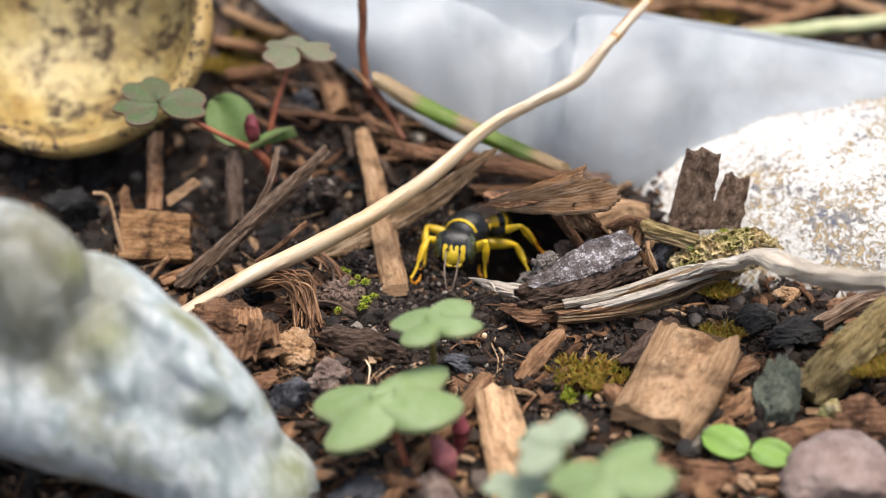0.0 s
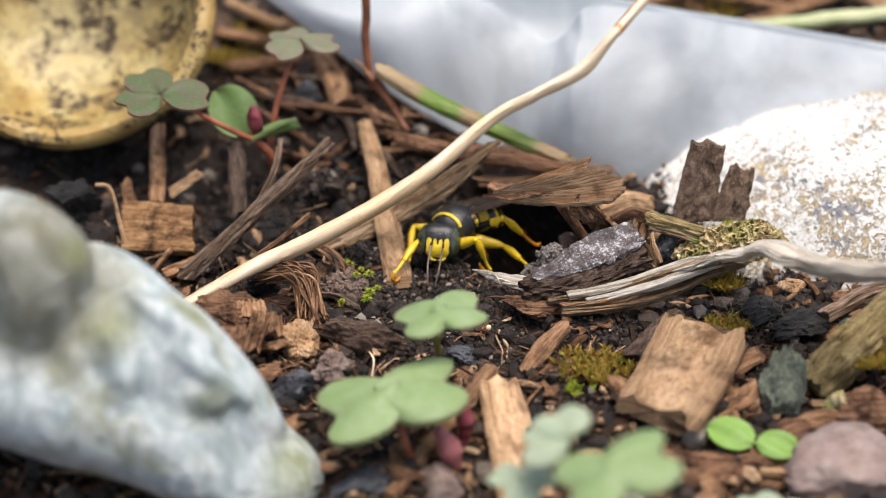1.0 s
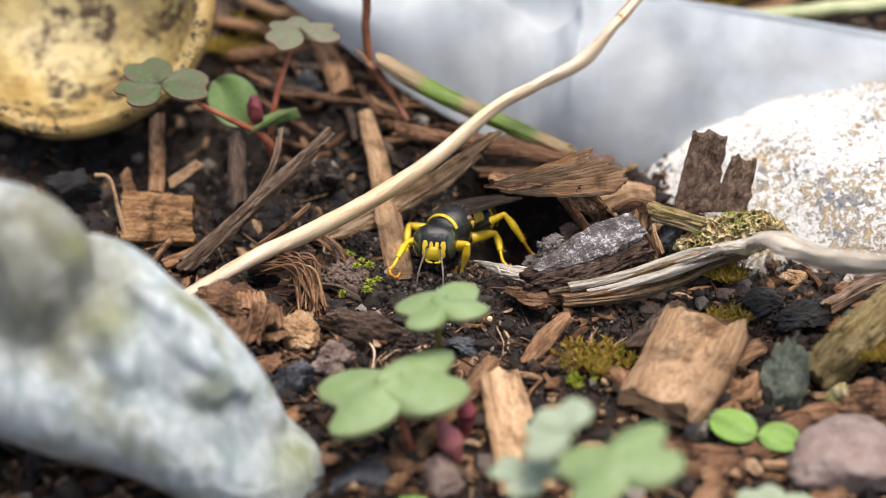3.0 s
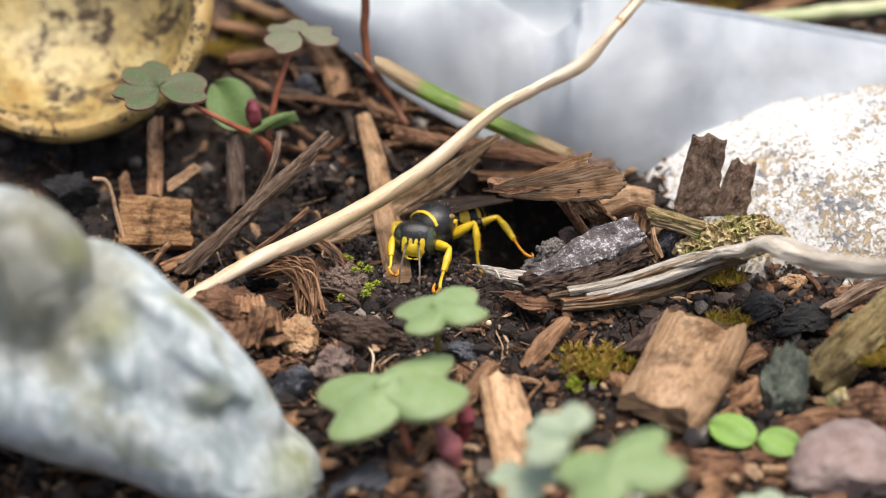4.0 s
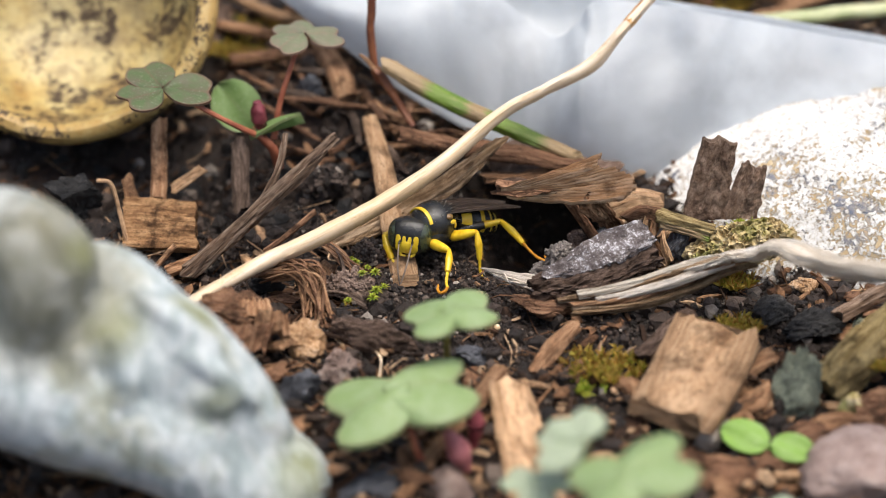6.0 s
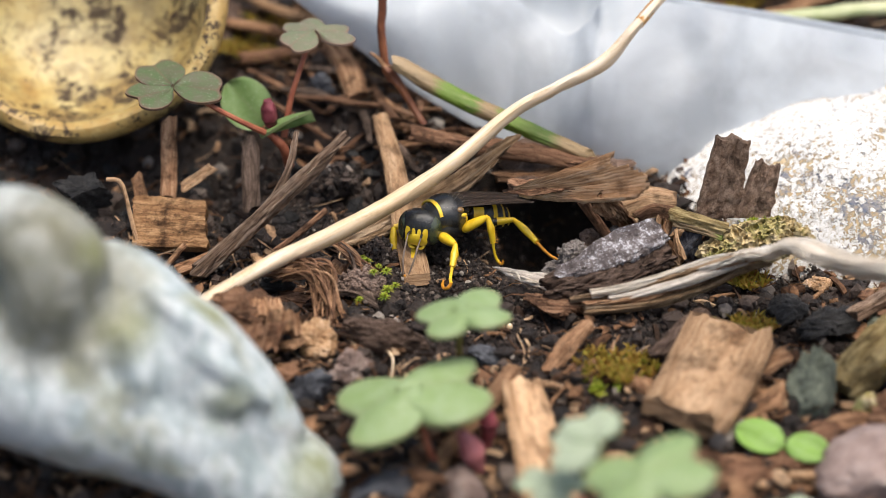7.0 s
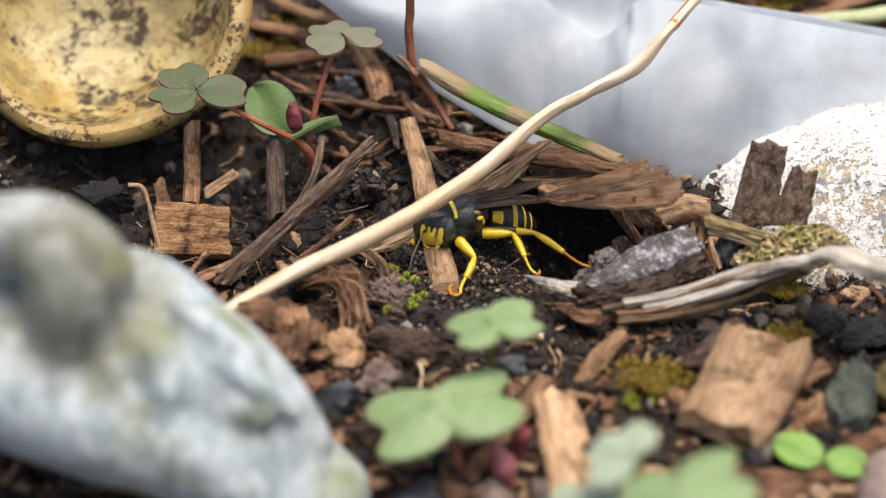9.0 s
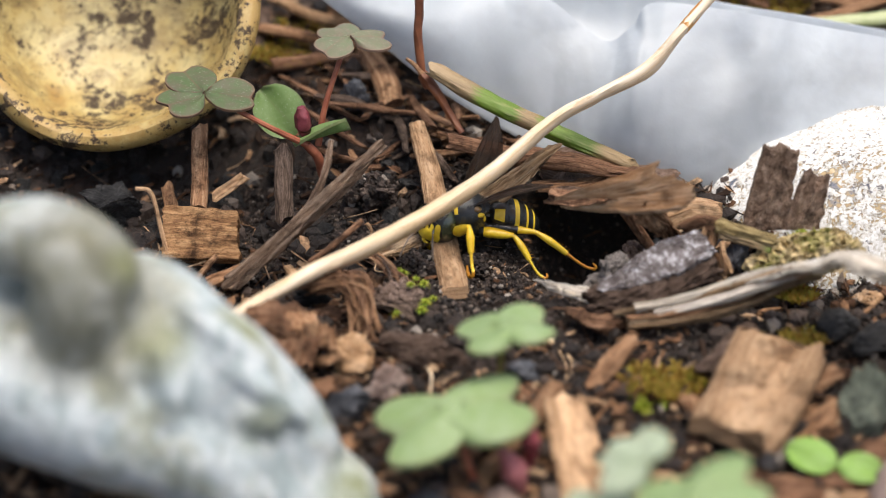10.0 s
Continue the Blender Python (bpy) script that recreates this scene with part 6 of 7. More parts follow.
def scatter_crumbs():
    rng = np.random.default_rng(5)
    v, f = ico()
    verts, faces = [], []
    k = 0
    for _ in range(9000):
        x, y = rng.uniform(-42, 36), rng.uniform(-30, 44)
        r = 0.14 + 0.75 * rng.random() ** 4
        near = not clear_of(x, y)
        if near:
            r = 0.08 + 0.16 * rng.random() ** 2
        p = v * (1 + rng.uniform(-0.28, 0.28, (len(v), 1))) * r * rng.uniform(0.6, 1.2, 3)
        verts.append(p + (x, y, ground_at(x, y) + r * 0.35))
        faces.append(f + k * len(v))
        k += 1
    for _ in range(4500):
        x, y = rng.uniform(-9, 8), rng.uniform(-4, 10)
        r = 0.06 + 0.2 * rng.random() ** 3
        p = v * (1 + rng.uniform(-0.3, 0.3, (len(v), 1))) * r
        verts.append(p + (x, y, ground_at(x, y) + r * 0.3))
        faces.append(f + k * len(v))
        k += 1
    g = (1 + 5 ** 0.5) / 2
    v = np.array([(-1, g, 0), (1, g, 0), (-1, -g, 0), (1, -g, 0), (0, -1, g), (0, 1, g), (0, -1, -g), (0, 1, -g), (g, 0, -1), (g, 0, 1), (-g, 0, -1), (-g, 0, 1)]) / 1.9
    tri = np.array([(0, 11, 5), (0, 5, 1), (0, 1, 7), (0, 7, 10), (0, 10, 11), (1, 5, 9), (5, 11, 4), (11, 10, 2), (10, 7, 6), (7, 1, 8), (3, 9, 4), (3, 4, 2), (3, 2, 6), (3, 6, 8), (3, 8, 9), (4, 9, 5), (2, 4, 11), (6, 2, 10), (8, 6, 7), (9, 8, 1)])
    base = sum(len(a) for a in verts)
    for _ in range(26000):
        x, y = rng.uniform(-22, 20), rng.uniform(-14, 12)
        r = 0.05 + 0.13 * rng.random() ** 2
        p = v * (1 + rng.uniform(-0.35, 0.35, (12, 1))) * r
        lift = rng.random() ** 3 * 0.5
        verts.append(p + (x, y, ground_at(x, y) + r * 0.5 + lift * 0.4))
        faces.append(tri + base)
        base += 12
    from_arrays("soil_crumbs", np.concatenate(verts), np.concatenate(faces), CRUMB, "countless dark soil crumbs and grit", "soil")


def scatter_bits():
    """Broken bark bits, a few millimetres long, too many to count."""
    rng = np.random.default_rng(12)
    v, f = ico()
    verts, faces = [], []
    k = 0
    for _ in range(1500):
        x, y = rng.uniform(-40, 34), rng.uniform(-30, 14)
        if not clear_of(x, y) or (-42 < x < -8 and 1 < y < 19 and rng.random() < 0.85) or (-10 < x < 22 and -10 < y < 0 and rng.random() < 0.8):
            continue
        size = np.array((rng.uniform(0.4, 1.2), rng.uniform(0.25, 0.6), rng.uniform(0.15, 0.4)))
        p = np.clip(v, -0.75, 0.75) * (1 + rng.uniform(-0.25, 0.25, (len(v), 1))) * size
        e = Euler((rng.uniform(-0.7, 0.7), rng.uniform(-0.7, 0.7), rng.uniform(0, 6.28))).to_matrix()
        verts.append(p @ np.array(e).T + (x, y, ground_at(x, y) + 0.25 + 0.3 * rng.random()))
        faces.append(f + k * len(v))
        k += 1
    from_arrays("bark_bits", np.concatenate(verts), np.concatenate(faces), LITTER, "countless broken brown bark bits", "litter")


def scatter_litter():
    """Splinters and fibres too small to count."""
    rng = np.random.default_rng(9)
    verts, faces = [], []
    k = 0
    for _ in range(9500):
        x, y = rng.uniform(-42, 36), rng.uniform(-30, 44)
        thin = rng.random() < 0.6
        if (-36 < x < -8 and 2 < y < 16 and rng.random() < 0.7) or (-10 < x < 22 and -9 < y < 2 and rng.random() < 0.65):
            continue
        L, W, H = (rng.uniform(1.2, 4.0), rng.uniform(0.04, 0.12), 0.05) if thin else (rng.uniform(0.5, 2.0), rng.uniform(0.15, 0.55), rng.uniform(0.06, 0.2))
        if not clear_of(x, y):
            L, W = L * 0.5, W * 0.6
        n = 4
        s = np.linspace(-1, 1, n)
        curve = rng.uniform(-0.25, 0.25) * L
        prof = 1 - 0.5 * np.abs(s) ** 2 * rng.random()
        px = s * L / 2
        pts = []
        for i in range(n):
            for a, b in ((-1, -1), (1, -1), (1, 1), (-1, 1)):
                pts.append((px[i] + rng.uniform(-0.06, 0.06) * L, a * W / 2 * prof[i] + curve * s[i] ** 2, b * H / 2 + rng.uniform(-0.04, 0.04)))
        e = Euler((rng.uniform(-0.6, 0.6), rng.uniform(-0.45, 0.45), rng.uniform(0, 6.28))).to_matrix()
        pts = np.array(pts) @ np.array(e).T
        verts.append(pts + (x, y, ground_at(x, y) + rng.uniform(0.1, 0.45)))
        q = []
        for i in range(n - 1):
            for j in range(4):
                q.append((i * 4 + j, i * 4 + (j + 1) % 4, (i + 1) * 4 + (j + 1) % 4, (i + 1) * 4 + j))
        q += [(3, 2, 1, 0), (n * 4 - 4, n * 4 - 3, n * 4 - 2, n * 4 - 1)]
        faces.append(np.array(q) + k)
        k += n * 4
    from_arrays("wood_litter", np.concatenate(verts), np.concatenate(faces), LITTER, "countless brown splinters and wood fibres", "litter")


scatter_crumbs()
scatter_bits()
scatter_litter()

# ---- the wasp: drawn round its thorax, facing -y, its left to +x ----
HEAD_AT = Vector((0, -1.95, -0.5))
HIPS = {"front": Vector((0.95, -1.05, -0.9)), "middle": Vector((0.85, 0.6, -1.0)), "hind": Vector((0.75, 1.35, -0.75))}
SIZES = {"front": (2.05, 3.0), "middle": (2.4, 3.4), "hind": (3.15, 4.5)}


def arc_band(bm, y, half, height, wide, thick, lo, hi, lift=0.0, mat_index=0, lean=0.0):
    pts = []
    for k in range(9):
        a = radians(lo + (hi - lo) * k / 8)
        pts.append((half * math.cos(a), y + lean * math.sin(a), height * math.sin(a) + lift))
    return loft(pts, thick, wide, 0, 24, 10, 0.2, bm=bm, up=(0, 1, 0), mat_index=mat_index)


HEAD = (1.46, 1.04, 1.27)


def dome(at, proud, side=0):
    """The head's rounded box, or the eye on one side of it, a little proud."""
    bm = bmesh.new()
    bmesh.ops.create_icosphere(bm, subdivisions=6 if side else 5, radius=1.0)
    for v in bm.verts:
        d = v.co.normalized()
        r = (abs(d.x) ** 2.5 + abs(d.y) ** 2.5 + abs(d.z) ** 2.5) ** (-1 / 2.5)
        v.co = at + Vector((d.x * r * HEAD[0], d.y * r * HEAD[1], d.z * r * HEAD[2])) * (1 + proud)
    if side:
        def outside(v):
            p = v.co - at
            return ((abs(p.x) - 1.3) / 0.72) ** 2 + ((p.z - 0.06) / 1.12) ** 2 + ((p.y + 0.2) / 0.98) ** 2 > 1 or p.x * side < 0
        bmesh.ops.delete(bm, geom=[v for v in bm.verts if outside(v)], context="VERTS")
    return bm


def face_patch(at, lo, hi, mid, half, proud):
    """A mark laid on the front of the head between two heights."""
    bm = bmesh.new()
    rows = []
    for i in range(25):
        z = lo + (hi - lo) * i / 24
        row = []
        for j in range(13):
            k = j / 6 - 1
            x = mid(z) + half(z) * k
            y = -HEAD[1] * max(0.02, 1 - abs(x / HEAD[0]) ** 2.5 - abs(z / HEAD[2]) ** 2.5) ** (1 / 2.5)
            rise = 0.012 + proud * (1 - k * k) * math.sin(math.pi * i / 24) ** 0.5
            row.append(bm.verts.new(at + Vector((x, y - rise, z))))
        rows.append(row)
    for a, b in zip(rows, rows[1:]):
        for j in range(12):
            bm.faces.new((a[j], a[j + 1], b[j + 1], b[j]))
    return bm


def build_wasp():
    w = root("wasp", (0, 0, 0), "black and yellow digger wasp crawling out of its burrow", "wasp")
    parts = {"wasp": w}
    # thorax
    bm = lump((0, 0, 0), (1.58, 1.72, 1.46), (0, 0, 0), 0.015, 0.5, 2, 5)
    for v in bm.verts:
        if v.co.z > 0.5:
            v.co.z -= 0.05 * math.exp(-((v.co.y - 0.55) / 0.12) ** 2)
        v.co.x *= 1 - 0.1 * max(0.0, v.co.y)
    lump((0, 1.15, 0.35), (1.0, 0.55, 0.65), (0, 0, 0), 0.02, 0.5, 3, 3, bm=bm)
    thorax = part("thorax", bm, BLACK, w)
    part("collar", arc_band(bmesh.new(), -1.02, 1.21, 1.17, 0.19, 0.08, 26, 154, 0.0), YELLOW, thorax, "yellow collar band")
    for s in (1, -1):
        part("shoulder_spot", lump((s * 1.36, 0.5, 0.42), (0.15, 0.3, 0.15), (0, 0, 0), 0.0, 1, 1, 3), YELLOW, thorax, "yellow spot")
        part("shoulder_spot", lump((s * 1.24, 0.85, 0.05), (0.1, 0.12, 0.2), (0, 0, 0), 0.0, 1, 1, 3), YELLOW, thorax, "yellow spot")
    for s in (1, -1):
        part("wing_base", lump((s * 1.2, 0.3, 0.78), (0.26, 0.3, 0.2), (0, 0, 0), 0.1, 0.5, 5, 3), AMBER, thorax, "amber wing base")
        part("side_plate", lump((s * 0.92, -0.25, -0.55), (0.66, 0.95, 0.85), (0, 0, 0), 0.03, 0.5, 7, 4), BLACK, thorax)
    rnd = random.Random(3)
    bm = bmesh.new()
    for _ in range(60):
        a, b = rnd.uniform(0.2, math.pi - 0.2), rnd.uniform(-0.9, 0.9)
        n = Vector((math.cos(a) * math.cos(b), math.sin(b), math.sin(a) * math.cos(b)))
        p = Vector((n.x * 1.56, n.y * 1.7, n.z * 1.44))
        loft([p, p + n * 0.1, p + n * 0.18 + Vector((0, 0.08, 0))], [0.008, 0.006, 0.003], 0.006, 0, 2, 3, bm=bm, up=(0.3, 1, 0.2))
    part("hairs", bm, HAIR, thorax, "short pale hairs")
    # abdomen, in rings along its length
    prof = [(1.35, 0.12, 0), (1.55, 0.45, 0), (1.72, 0.8, 0), (1.85, 0.92, 1), (2.1, 1.05, 1), (2.35, 1.14, 1), (2.5, 1.18, 0), (2.75, 1.2, 0), (2.82, 1.15, 0), (3.05, 1.22, 0), (3.2, 1.24, 1), (3.45, 1.24, 1), (3.52, 1.23, 0), (3.75, 1.2, 0), (3.8, 1.13, 0), (3.95, 1.12, 0), (4.02, 1.1, 1), (4.15, 1.06, 1), (4.2, 1.0, 0), (4.45, 0.94, 0), (4.55, 0.9, 1), (4.62, 0.85, 1), (4.7, 0.8, 0), (4.95, 0.6, 0), (5.2, 0.3, 0), (5.35, 0.05, 0)]
    bm = bmesh.new()
    n, rings = 32, []
    for y, r, _ in prof:
        drop = -0.1 - 0.045 * (y - 1.3) ** 2
        rings.append([bm.verts.new((r * 1.04 * math.cos(2 * math.pi * j / n), y, drop + r * 0.92 * math.sin(2 * math.pi * j / n))) for j in range(n)])
    for (a, b), row in zip(zip(rings, rings[1:]), prof):
        for j in range(n):
            f = bm.faces.new((a[j], a[(j + 1) % n], b[(j + 1) % n], b[j]))
            ang = 360 * (j + 0.5) / n
            top = 200 < ang < 340
            gap = row[0] < 2.6 and (50 < ang < 130 or ang > 340 or ang < 5 or 175 < ang < 200)
            f.material_index = 1 if row[2] and not top and not gap else 0
    bmesh.ops.recalc_face_normals(bm, faces=bm.faces)
    parts["abdomen"] = part("abdomen", bm, [BLACK, YELLOW], w, "black abdomen with yellow bands", at=(0, 1.4, -0.2))
    parts["abdomen"].rotation_euler = (radians(-5), 0, radians(-12))
    # head: one smooth dome that the eyes and the yellow marks follow
    H = HEAD_AT
    head = parts["head"] = part("head", dome(H, 0.0), BLACK, w, at=HEAD_AT)
    for s in (1, -1):
        part("eye", dome(H, 0.025, s), EYE, head, "large olive-black compound eye")
    oval = lambda z, lo, hi: math.sqrt(max(0.0, 1 - ((2 * z - lo - hi) / (hi - lo)) ** 2))
    part("face_plate", face_patch(H, -1.08, -0.14, lambda z: 0.0, lambda z: 0.02 + 0.76 * oval(z, -1.08, -0.14) ** 0.7, 0.06), YELLOW, head, "yellow face plate")
    for s in (1, -1):
        part("face_stripe", face_patch(H, -0.6, 0.28, lambda z: s * (0.6 + 0.04 * z), lambda z: 0.01 + 0.18 * oval(z, -0.6, 0.28) ** 0.7, 0.012), YELLOW, head, "yellow face stripe")
        part("face_stripe", face_patch(H, -0.4, 0.22, lambda z: s * (0.19 + 0.05 * z), lambda z: 0.01 + 0.12 * oval(z, -0.4, 0.22) ** 0.7, 0.012), YELLOW, head, "yellow face stripe")
        part("mandible", loft([H + Vector((s * 0.52, -0.62, -1.0)), H + Vector((s * 0.36, -0.7, -1.2)), H + Vector((s * 0.05, -0.72, -1.24))], [0.12, 0.1, 0.04], [0.12, 0.1, 0.04], 0, 12, 8), [YELLOW], head, "yellow jaw")
        base = H + Vector((s * 0.34, -1.0, -0.16))
        bm = loft([base, base + Vector((s * 0.08, -0.2, 0.06)), base + Vector((s * 0.14, -0.42, -0.06))], [0.07, 0.09, 0.08], [0.07, 0.09, 0.08], 0, 10, 8)
        loft([base + Vector((s * 0.14, -0.42, -0.06)), base + Vector((s * 0.2, -0.75, -0.7)), base + Vector((s * 0.26, -1.0, -1.6)), base + Vector((s * 0.2, -1.05, -2.7))], [0.05, 0.065, 0.07, 0.05], [0.05, 0.065, 0.07, 0.05], 0, 26, 8, bm=bm, mat_index=1, ridge=0.012)
        parts["antenna_left" if s > 0 else "antenna_right"] = part("antenna", bm, [BLACK, ANTENNA], head, "thin drooping grey-brown antenna", at=base)
    # legs: femur, and the lower leg that hangs from the knee
    for pair in ("front", "middle", "hind"):
        a, b = SIZES[pair]
        for s, side in ((1, "left"), (-1, "right")):
            hip = Vector((HIPS[pair].x * s, HIPS[pair].y, HIPS[pair].z))
            thick = 0.44 if pair != "hind" else 0.36
            bm = loft([(-0.15, 0, 0), (a * 0.3, 0, 0.02), (a * 0.7, 0, 0), (a, 0, 0)], [0.2, thick, thick * 0.78, 0.17], [0.2, thick * 0.85, thick * 0.7, 0.16], 0, 18, 12, mat_index=0)
            for f in bm.faces:
                dark = f.calc_center_median().x < a * (0.62 if pair == "hind" else 0.18)
                f.material_index = 1 if dark else 0
            leg = part("leg", bm, [LEG_YELLOW, BLACK], w, "yellow leg", at=(0, 0, 0))
            leg.location = hip * MM
            t = b * 0.56
            bm = loft([(0, 0, 0), (t * 0.45, 0, 0.05), (t, 0, 0)], [0.16, 0.3, 0.2], [0.15, 0.26, 0.18], 0, 14, 10)
            toe = [(t * 0.96, 0, 0), (b * 0.68, 0, -0.03), (b * 0.8, 0, -0.04), (b * 0.9, 0, 0.0), (b * 0.98, 0, 0.12)]
            for q0, q1 in zip(toe, toe[1:]):
                loft([q0, Vector(q0).lerp(Vector(q1), 0.6), q1], [0.09, 0.12, 0.1], [0.09, 0.11, 0.09], 0, 6, 8, bm=bm, mat_index=1 if pair == "hind" else 0)
            if pair == "front":
                loft([(b * 0.97, 0, 0.1), (b * 1.06, 0, -0.1), (b * 1.06, 0, -0.45), (b * 0.96, 0, -0.68), (b * 0.82, 0, -0.66)], [0.11, 0.12, 0.12, 0.12, 0.06], [0.1, 0.11, 0.11, 0.1, 0.05], 0, 16, 8, bm=bm, mat_index=1)
            else:
                loft([(b * 0.97, 0, 0.1), (b * 1.02, 0, 0.24), (b * 1.0, 0, 0.4), (b * 0.94, 0, 0.44)], [0.1, 0.11, 0.1, 0.04], [0.1, 0.1, 0.09, 0.04], 0, 12, 7, bm=bm, mat_index=1)
            for k in range(6):
                x = t * (0.4 + 0.11 * k)
                loft([(x, 0, 0.18), (x + 0.14, 0.04 * (-1) ** k, 0.4)], [0.025, 0.006], [0.025, 0.006], 0, 2, 4, bm=bm, mat_index=1)
            shin = part("lower_leg", bm, [LEG_YELLOW, ORANGE], leg, at=(0, 0, 0))
            shin.location = (a * MM, 0, 0)
            parts[side + "_" + pair] = (leg, shin, hip, a, b, s)
    # wings, folded over the back
    for s, side in ((1, "left"), (-1, "right")):
        bm = bmesh.new()
        uv = bm.loops.layers.uv.verify()
        hinge = Vector((s * 0.95, 0.1, 0.95))
        nl, nw, L = 22, 8, 5.6
        grids = []
        for o in (0.012, -0.012):
            grid = []
            for i in range(nl + 1):
                q = i / nl
                front = 0.12 + 0.25 * math.sin(math.pi * q * 0.9)
                back = 0.1 + 1.75 * math.sin(math.pi * min(1, q ** 0.75 * 0.97)) ** 0.8 * (0.55 + 0.45 * q)
                row = []
                for j in range(nw + 1):
                    k = j / nw
                    x = front * (1 - k) - back * k
                    row.append(bm.verts.new(hinge + Vector((s * x, L * q * (1 - 0.1 * k * k), o + 0.12 * math.sin(q * 3) - 0.1 * k + 0.04 * math.sin(k * 16 + q * 5)))))
                grid.append(row)
            grids.append(grid)
            for i in range(nl):
                for j in range(nw):
                    f = bm.faces.new((grid[i][j], grid[i + 1][j], grid[i + 1][j + 1], grid[i][j + 1]))
                    for loop in f.loops:
                        loop[uv].uv = (loop.vert.co.y, loop.vert.co.x)
        wing = part("wing", bm, WING, w, "smoky brown translucent wing", at=hinge)
        for k0, k1 in ((0.0, 0.0), (0.3, 0.12), (0.55, 0.4), (0.8, 0.75)):
            pts = []
            for q in (0.02, 0.3, 0.6, 0.93):
                front = 0.12 + 0.25 * math.sin(math.pi * q * 0.9)
                back = 0.1 + 1.75 * math.sin(math.pi * min(1, q ** 0.75 * 0.97)) ** 0.8 * (0.55 + 0.45 * q)
                k = k0 + (k1 - k0) * q
                pts.append(hinge + Vector((s * (front * (1 - k) - back * k), L * q * (1 - 0.1 * k * k), 0.03 + 0.12 * math.sin(q * 3) - 0.1 * k + 0.04 * math.sin(k * 16 + q * 5))))
            part("vein", loft(pts, [0.05, 0.035, 0.028, 0.015], 0.025, 0, 14, 5), VEIN, wing, "dark wing vein")
        parts["wing_" + side] = wing
    return parts


WASP = build_wasp()

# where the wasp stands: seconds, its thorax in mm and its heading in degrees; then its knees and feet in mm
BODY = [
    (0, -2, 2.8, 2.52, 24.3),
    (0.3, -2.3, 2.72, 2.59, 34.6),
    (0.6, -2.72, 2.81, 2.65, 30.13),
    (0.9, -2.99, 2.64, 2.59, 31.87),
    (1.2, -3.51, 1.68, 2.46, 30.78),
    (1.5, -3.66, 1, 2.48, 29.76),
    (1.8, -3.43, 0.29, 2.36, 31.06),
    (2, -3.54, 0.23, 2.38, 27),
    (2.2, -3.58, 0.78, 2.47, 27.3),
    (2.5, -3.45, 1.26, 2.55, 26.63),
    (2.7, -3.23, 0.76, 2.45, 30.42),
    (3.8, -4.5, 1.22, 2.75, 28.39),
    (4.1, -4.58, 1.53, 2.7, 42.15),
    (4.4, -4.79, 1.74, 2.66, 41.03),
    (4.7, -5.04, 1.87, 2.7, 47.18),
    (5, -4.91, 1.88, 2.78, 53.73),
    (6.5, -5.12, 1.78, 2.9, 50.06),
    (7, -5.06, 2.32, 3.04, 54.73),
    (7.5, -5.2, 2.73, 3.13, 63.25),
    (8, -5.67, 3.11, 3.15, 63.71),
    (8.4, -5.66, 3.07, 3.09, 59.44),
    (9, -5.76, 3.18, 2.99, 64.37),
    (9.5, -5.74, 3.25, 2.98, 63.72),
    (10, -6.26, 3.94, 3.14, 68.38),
]
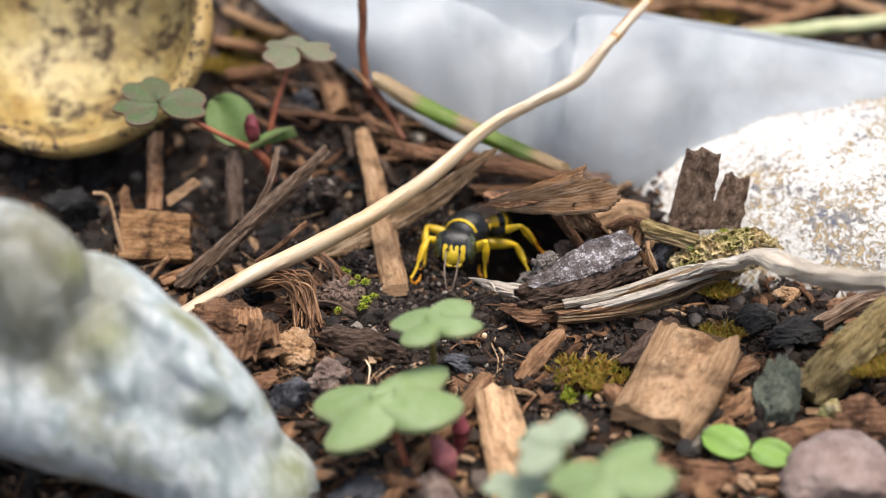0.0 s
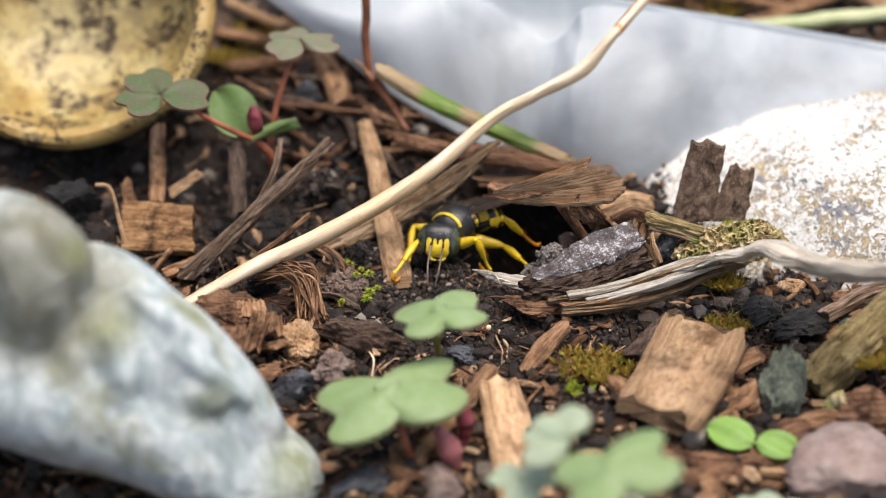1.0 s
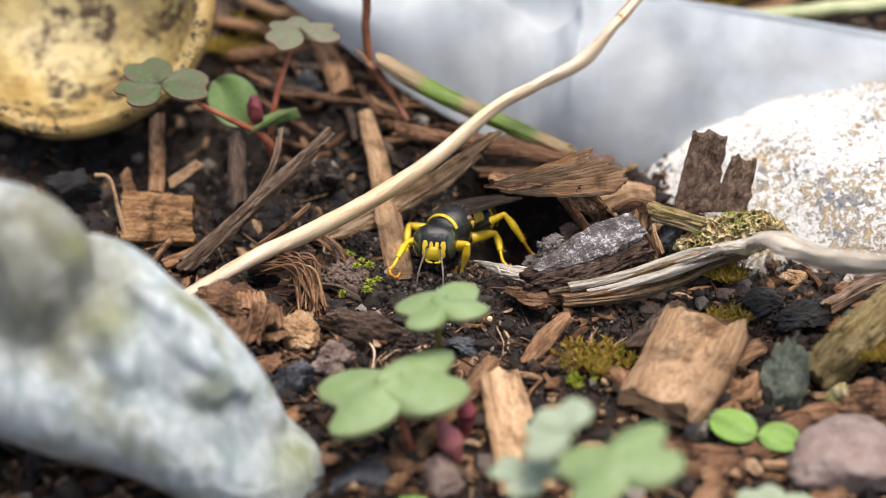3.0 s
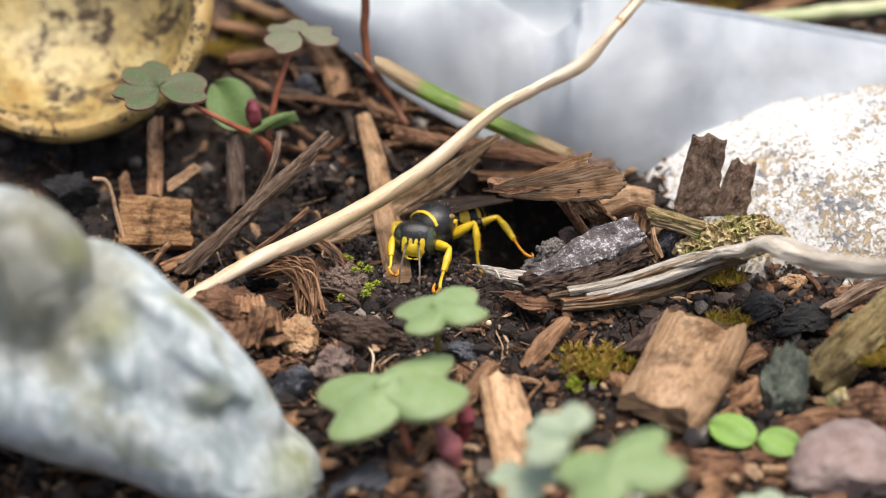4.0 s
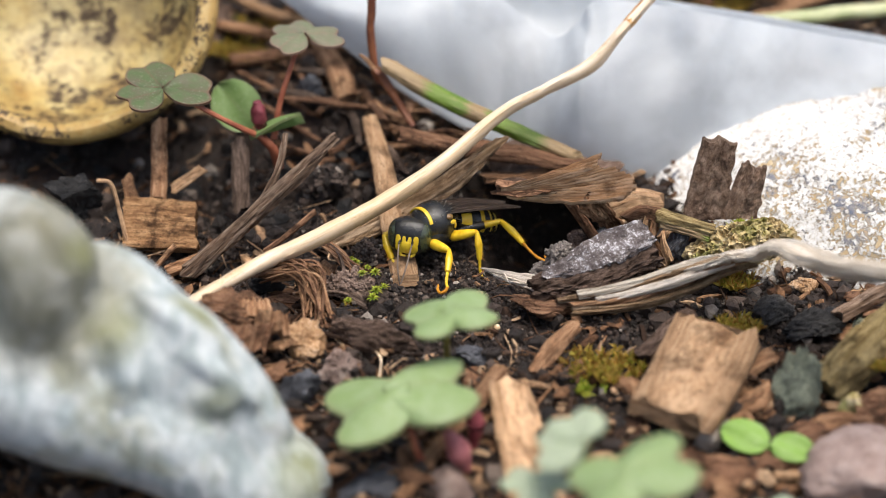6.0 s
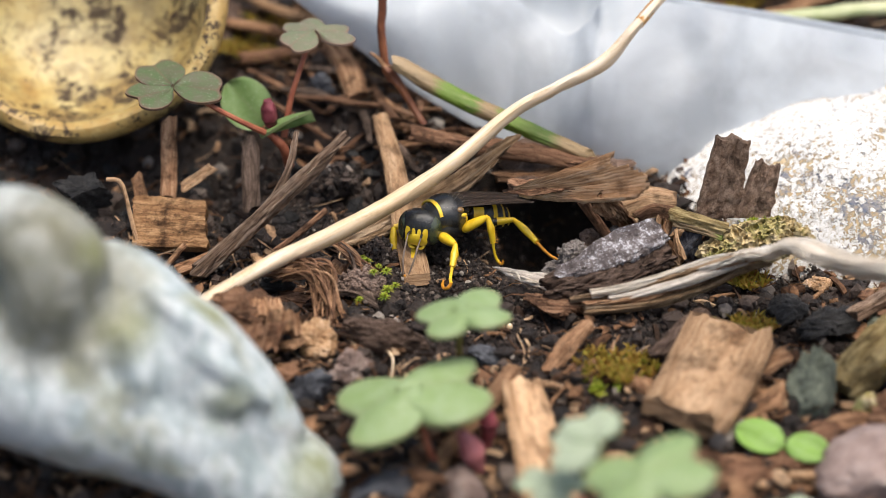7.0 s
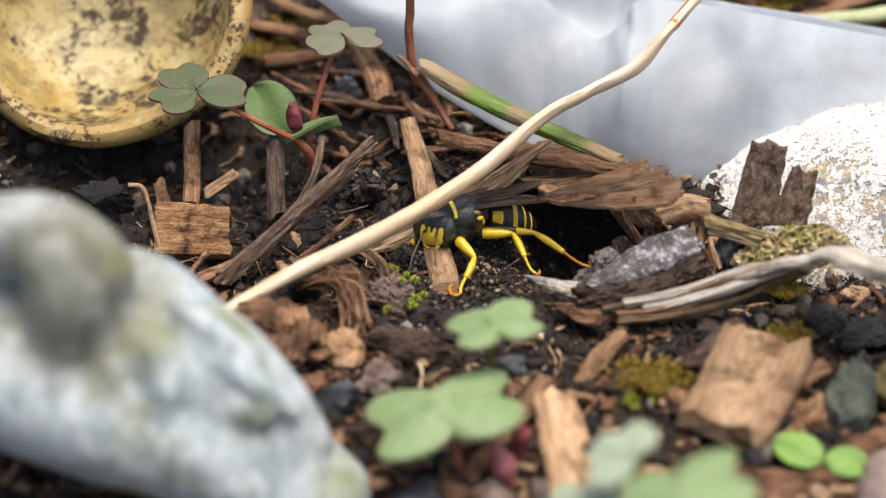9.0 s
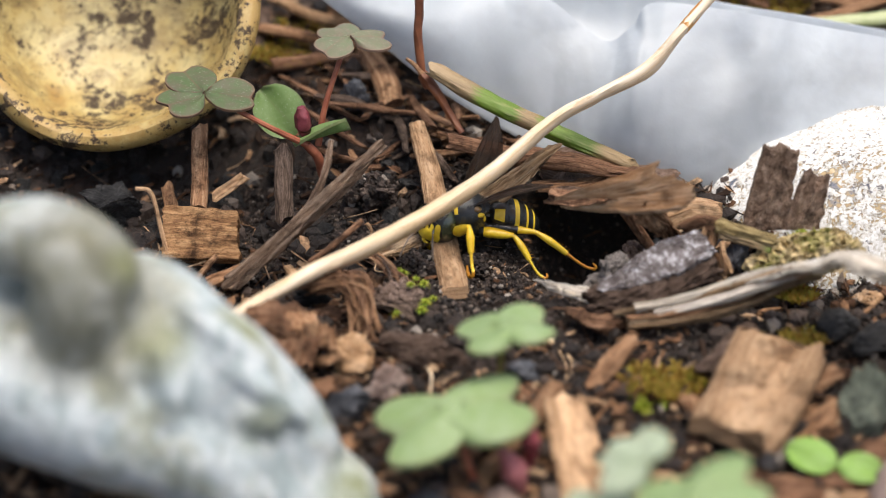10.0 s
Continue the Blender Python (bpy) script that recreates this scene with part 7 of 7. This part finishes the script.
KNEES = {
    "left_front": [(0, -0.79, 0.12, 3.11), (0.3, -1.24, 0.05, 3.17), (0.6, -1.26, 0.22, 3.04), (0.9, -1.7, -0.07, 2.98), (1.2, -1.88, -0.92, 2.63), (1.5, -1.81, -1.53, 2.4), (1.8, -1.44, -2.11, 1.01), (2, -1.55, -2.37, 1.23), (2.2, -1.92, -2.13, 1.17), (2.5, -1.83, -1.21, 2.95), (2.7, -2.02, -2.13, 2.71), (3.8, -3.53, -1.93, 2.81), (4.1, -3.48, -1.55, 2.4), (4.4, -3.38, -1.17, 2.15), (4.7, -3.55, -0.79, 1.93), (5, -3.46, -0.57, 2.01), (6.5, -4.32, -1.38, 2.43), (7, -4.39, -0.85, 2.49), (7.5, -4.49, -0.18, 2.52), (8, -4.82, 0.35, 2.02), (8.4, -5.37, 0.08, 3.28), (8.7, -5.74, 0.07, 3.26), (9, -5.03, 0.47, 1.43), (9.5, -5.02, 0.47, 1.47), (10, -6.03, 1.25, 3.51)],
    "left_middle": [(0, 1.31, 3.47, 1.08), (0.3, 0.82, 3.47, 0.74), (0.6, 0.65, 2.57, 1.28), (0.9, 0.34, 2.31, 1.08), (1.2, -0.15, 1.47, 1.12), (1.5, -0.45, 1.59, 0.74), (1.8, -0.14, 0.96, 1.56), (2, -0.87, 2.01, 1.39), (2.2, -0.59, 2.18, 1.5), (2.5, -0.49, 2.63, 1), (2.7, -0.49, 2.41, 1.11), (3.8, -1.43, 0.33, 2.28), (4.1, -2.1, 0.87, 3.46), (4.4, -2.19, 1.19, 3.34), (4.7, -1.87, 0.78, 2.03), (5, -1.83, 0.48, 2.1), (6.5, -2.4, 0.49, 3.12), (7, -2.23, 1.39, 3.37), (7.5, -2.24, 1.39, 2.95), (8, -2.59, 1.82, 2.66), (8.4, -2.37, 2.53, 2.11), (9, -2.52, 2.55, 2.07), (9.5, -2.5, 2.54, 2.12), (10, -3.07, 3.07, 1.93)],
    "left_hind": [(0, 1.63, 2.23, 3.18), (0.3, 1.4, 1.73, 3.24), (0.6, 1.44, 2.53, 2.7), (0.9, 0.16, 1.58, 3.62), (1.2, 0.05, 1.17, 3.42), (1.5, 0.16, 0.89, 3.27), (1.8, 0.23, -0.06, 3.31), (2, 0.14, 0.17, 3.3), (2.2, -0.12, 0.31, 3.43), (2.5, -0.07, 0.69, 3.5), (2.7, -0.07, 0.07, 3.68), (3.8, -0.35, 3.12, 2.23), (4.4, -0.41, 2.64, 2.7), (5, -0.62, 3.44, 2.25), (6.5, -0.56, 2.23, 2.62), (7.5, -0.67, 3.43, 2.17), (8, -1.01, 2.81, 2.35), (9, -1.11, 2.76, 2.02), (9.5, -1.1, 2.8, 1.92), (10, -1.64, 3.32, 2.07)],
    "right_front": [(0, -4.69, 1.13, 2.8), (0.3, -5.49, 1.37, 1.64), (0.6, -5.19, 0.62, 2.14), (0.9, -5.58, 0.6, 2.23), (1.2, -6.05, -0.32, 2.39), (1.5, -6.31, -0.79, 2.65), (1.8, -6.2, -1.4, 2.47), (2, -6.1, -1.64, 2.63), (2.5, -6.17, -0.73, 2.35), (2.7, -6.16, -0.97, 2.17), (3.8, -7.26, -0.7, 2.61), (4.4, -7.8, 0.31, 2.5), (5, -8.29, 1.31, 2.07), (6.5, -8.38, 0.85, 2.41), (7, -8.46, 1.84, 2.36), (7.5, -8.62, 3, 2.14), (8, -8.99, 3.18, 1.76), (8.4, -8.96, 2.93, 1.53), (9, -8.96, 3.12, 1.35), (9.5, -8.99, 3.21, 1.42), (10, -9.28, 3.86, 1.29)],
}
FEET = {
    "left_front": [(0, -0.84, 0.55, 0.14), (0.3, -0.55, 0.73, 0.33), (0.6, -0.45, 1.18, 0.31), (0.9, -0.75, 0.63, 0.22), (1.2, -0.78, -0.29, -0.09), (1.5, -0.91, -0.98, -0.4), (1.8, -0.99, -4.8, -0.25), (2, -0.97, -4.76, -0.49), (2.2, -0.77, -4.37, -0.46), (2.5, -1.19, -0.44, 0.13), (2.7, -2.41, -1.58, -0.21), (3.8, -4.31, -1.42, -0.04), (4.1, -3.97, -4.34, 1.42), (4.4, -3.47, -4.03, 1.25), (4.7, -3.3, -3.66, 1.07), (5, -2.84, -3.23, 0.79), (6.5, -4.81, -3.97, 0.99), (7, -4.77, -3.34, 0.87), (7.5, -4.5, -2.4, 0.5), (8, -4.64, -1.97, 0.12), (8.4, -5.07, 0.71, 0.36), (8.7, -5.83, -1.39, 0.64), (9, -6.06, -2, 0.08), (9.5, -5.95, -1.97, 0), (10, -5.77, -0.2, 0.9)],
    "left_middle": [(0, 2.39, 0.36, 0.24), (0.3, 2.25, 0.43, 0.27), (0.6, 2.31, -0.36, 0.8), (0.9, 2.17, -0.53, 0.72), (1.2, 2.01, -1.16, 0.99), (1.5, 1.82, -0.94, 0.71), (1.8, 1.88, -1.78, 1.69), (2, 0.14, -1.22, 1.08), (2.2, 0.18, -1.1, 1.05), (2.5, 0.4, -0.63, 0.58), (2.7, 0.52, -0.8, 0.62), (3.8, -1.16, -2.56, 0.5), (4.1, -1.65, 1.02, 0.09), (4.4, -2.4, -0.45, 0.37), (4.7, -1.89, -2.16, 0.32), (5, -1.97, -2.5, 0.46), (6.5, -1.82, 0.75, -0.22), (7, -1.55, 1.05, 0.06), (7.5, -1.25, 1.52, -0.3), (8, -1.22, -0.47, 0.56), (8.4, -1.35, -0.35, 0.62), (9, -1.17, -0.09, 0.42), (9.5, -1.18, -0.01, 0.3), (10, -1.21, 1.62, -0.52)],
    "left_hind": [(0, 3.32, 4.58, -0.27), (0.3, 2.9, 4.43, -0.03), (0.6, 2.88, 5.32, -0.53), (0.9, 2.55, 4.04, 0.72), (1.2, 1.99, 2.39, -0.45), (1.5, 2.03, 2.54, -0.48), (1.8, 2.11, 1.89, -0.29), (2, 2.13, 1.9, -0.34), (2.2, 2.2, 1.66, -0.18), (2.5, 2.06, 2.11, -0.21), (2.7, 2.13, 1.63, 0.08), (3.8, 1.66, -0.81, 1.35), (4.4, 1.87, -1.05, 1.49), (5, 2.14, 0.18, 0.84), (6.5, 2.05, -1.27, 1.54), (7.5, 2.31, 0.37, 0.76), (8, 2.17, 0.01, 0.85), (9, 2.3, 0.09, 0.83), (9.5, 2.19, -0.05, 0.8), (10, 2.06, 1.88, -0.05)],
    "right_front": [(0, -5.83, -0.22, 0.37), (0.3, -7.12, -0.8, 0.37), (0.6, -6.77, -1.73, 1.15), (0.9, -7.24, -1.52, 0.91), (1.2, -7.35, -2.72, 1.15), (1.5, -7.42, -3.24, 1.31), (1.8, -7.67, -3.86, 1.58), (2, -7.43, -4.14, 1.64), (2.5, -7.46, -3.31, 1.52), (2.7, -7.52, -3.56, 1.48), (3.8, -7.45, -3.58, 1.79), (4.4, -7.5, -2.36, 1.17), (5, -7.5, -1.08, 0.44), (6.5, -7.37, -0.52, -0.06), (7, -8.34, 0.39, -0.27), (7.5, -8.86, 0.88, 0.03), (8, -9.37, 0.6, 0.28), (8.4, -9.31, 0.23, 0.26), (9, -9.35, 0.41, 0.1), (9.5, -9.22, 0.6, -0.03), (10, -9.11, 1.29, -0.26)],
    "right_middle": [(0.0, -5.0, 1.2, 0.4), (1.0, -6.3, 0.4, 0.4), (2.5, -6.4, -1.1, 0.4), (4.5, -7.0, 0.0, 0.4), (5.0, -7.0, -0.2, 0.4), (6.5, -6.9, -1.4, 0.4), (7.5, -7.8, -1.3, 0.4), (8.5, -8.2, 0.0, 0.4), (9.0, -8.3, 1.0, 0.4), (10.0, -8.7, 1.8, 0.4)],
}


def between(rows, t):
    """The smooth value between keyed rows of (seconds, numbers)."""
    k = 0
    while k < len(rows) - 2 and t > rows[k + 1][0]:
        k += 1
    a, b = rows[k], rows[k + 1]
    s = min(max((t - a[0]) / (b[0] - a[0]), 0.0), 1.0)
    s = s * s * (3 - 2 * s) * 0.5 + s * 0.5
    return [p + (q - p) * s for p, q in zip(a[1:], b[1:])]


def body_pose(t):
    x, y, z, heading = between(BODY, t)
    return pose(x, y, z, 0, 0, -heading) @ pose(0, 0, 0, -4)


def leg_poses(body, knee, foot, hip, a, b, s):
    """The two joints of a leg from where its foot stands, and its knee where that is given; all in mm."""
    back = body.inverted()
    d = back @ Vector(foot) - hip
    if knee:
        thigh = (back @ Vector(knee) - hip).normalized()
        shin = (d - thigh * a).normalized()
    else:
        reach = min(max(d.length, abs(a - b) + 0.15), a + b - 0.05)
        d = d.normalized()
        pole = Vector((-1.0, -0.6, 0.1)) if hip.y < 1.0 else Vector((-0.3, 0.0, -1.0))
        pole = (pole - d * pole.dot(d)).normalized()
        lift = math.acos(min(1.0, max(-1.0, (a * a + reach * reach - b * b) / (2 * a * reach))))
        thigh = d * math.cos(lift) + pole * math.sin(lift)
        shin = (d * reach - thigh * a).normalized()
    flat = thigh.cross(shin).normalized()
    basis = lambda x: Matrix((x, flat, x.cross(flat))).transposed()
    upper = basis(thigh)
    lower = upper.transposed() @ basis(shin)
    first = Matrix.Translation(hip * MM) @ upper.to_4x4()
    second = Matrix.Translation(Vector((a, 0, 0)) * MM) @ lower.to_4x4()
    return first, second


def motions():
    times = [i * 0.1 for i in range(101)]
    poses = {t: body_pose(t) for t in times}

    def in_metres(m):
        m = m.copy()
        m.translation = m.translation * MM
        return m

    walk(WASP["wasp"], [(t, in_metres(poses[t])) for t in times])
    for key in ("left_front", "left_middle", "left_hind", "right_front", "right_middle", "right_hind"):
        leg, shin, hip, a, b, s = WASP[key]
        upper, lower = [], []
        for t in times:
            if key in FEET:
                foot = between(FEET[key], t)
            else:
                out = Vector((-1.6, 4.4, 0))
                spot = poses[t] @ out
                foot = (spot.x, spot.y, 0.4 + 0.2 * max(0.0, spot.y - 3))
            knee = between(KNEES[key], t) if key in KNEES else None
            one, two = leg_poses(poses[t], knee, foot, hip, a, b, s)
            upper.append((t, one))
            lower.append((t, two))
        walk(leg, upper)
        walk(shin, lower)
    # the head turns and nods, the antennae feel about, the wings lift at the end
    nod = [(0, -20, 16), (1.0, -20, 24), (1.6, -18, 24), (2.0, -12, 22), (2.5, -18, 22), (3.8, -16, 28), (4.4, -14, 34), (5.0, -14, 44), (6.5, -6, 36), (7.5, -10, 41), (8.0, -12, 44), (9.0, -12, 48), (9.5, -12, 46), (10.0, -8, 40)]
    at = WASP["head"].location.copy()
    walk(WASP["head"], [(t, Matrix.Translation(at) @ pose(0, 0, 0, between(nod, t)[0], 0, between(nod, t)[1])) for t in times])
    for key, s in (("antenna_left", 1), ("antenna_right", -1)):
        at = WASP[key].location.copy()
        walk(WASP[key], [(t, Matrix.Translation(at) @ pose(0, 0, 0, 12 * math.sin(t * 7 + s) - (35 if t > 9.5 and s < 0 else 0), 10 * math.sin(t * 5.3 + 2 * s), s * 8 * math.sin(t * 4.1))) for t in times])
    lift = [(0, 0, 0), (6.5, 0, 0), (8.4, 2, 2), (9.0, 12, 10), (9.5, 20, 14), (9.8, 24, 14), (10.0, 26, 16)]
    for key, s in (("wing_left", 1), ("wing_right", -1)):
        at = WASP[key].location.copy()
        rows = []
        for t in times:
            up, out = between(lift, t)
            m = pose(0, 0, 0, up - 2, 0, -s * (out - 5) - 20)
            if s < 0 and t > 9.6:
                # the far wing is thrown up, its face to the front
                far, flat = Vector((0.42, 0.25, 0.87)), Vector((0.9, -0.05, -0.42))
                turn = poses[t].to_3x3().inverted()
                y = (turn @ far).normalized()
                x = turn @ flat
                x = (x - y * x.dot(y)).normalized()
                q = Matrix((x, y, x.cross(y))).transposed().to_quaternion()
                m = m.to_quaternion().slerp(q, min(1.0, (t - 9.6) / 0.4)).to_matrix().to_4x4()
            rows.append((t, Matrix.Translation(at) @ m))
        walk(WASP[key], rows)


motions()
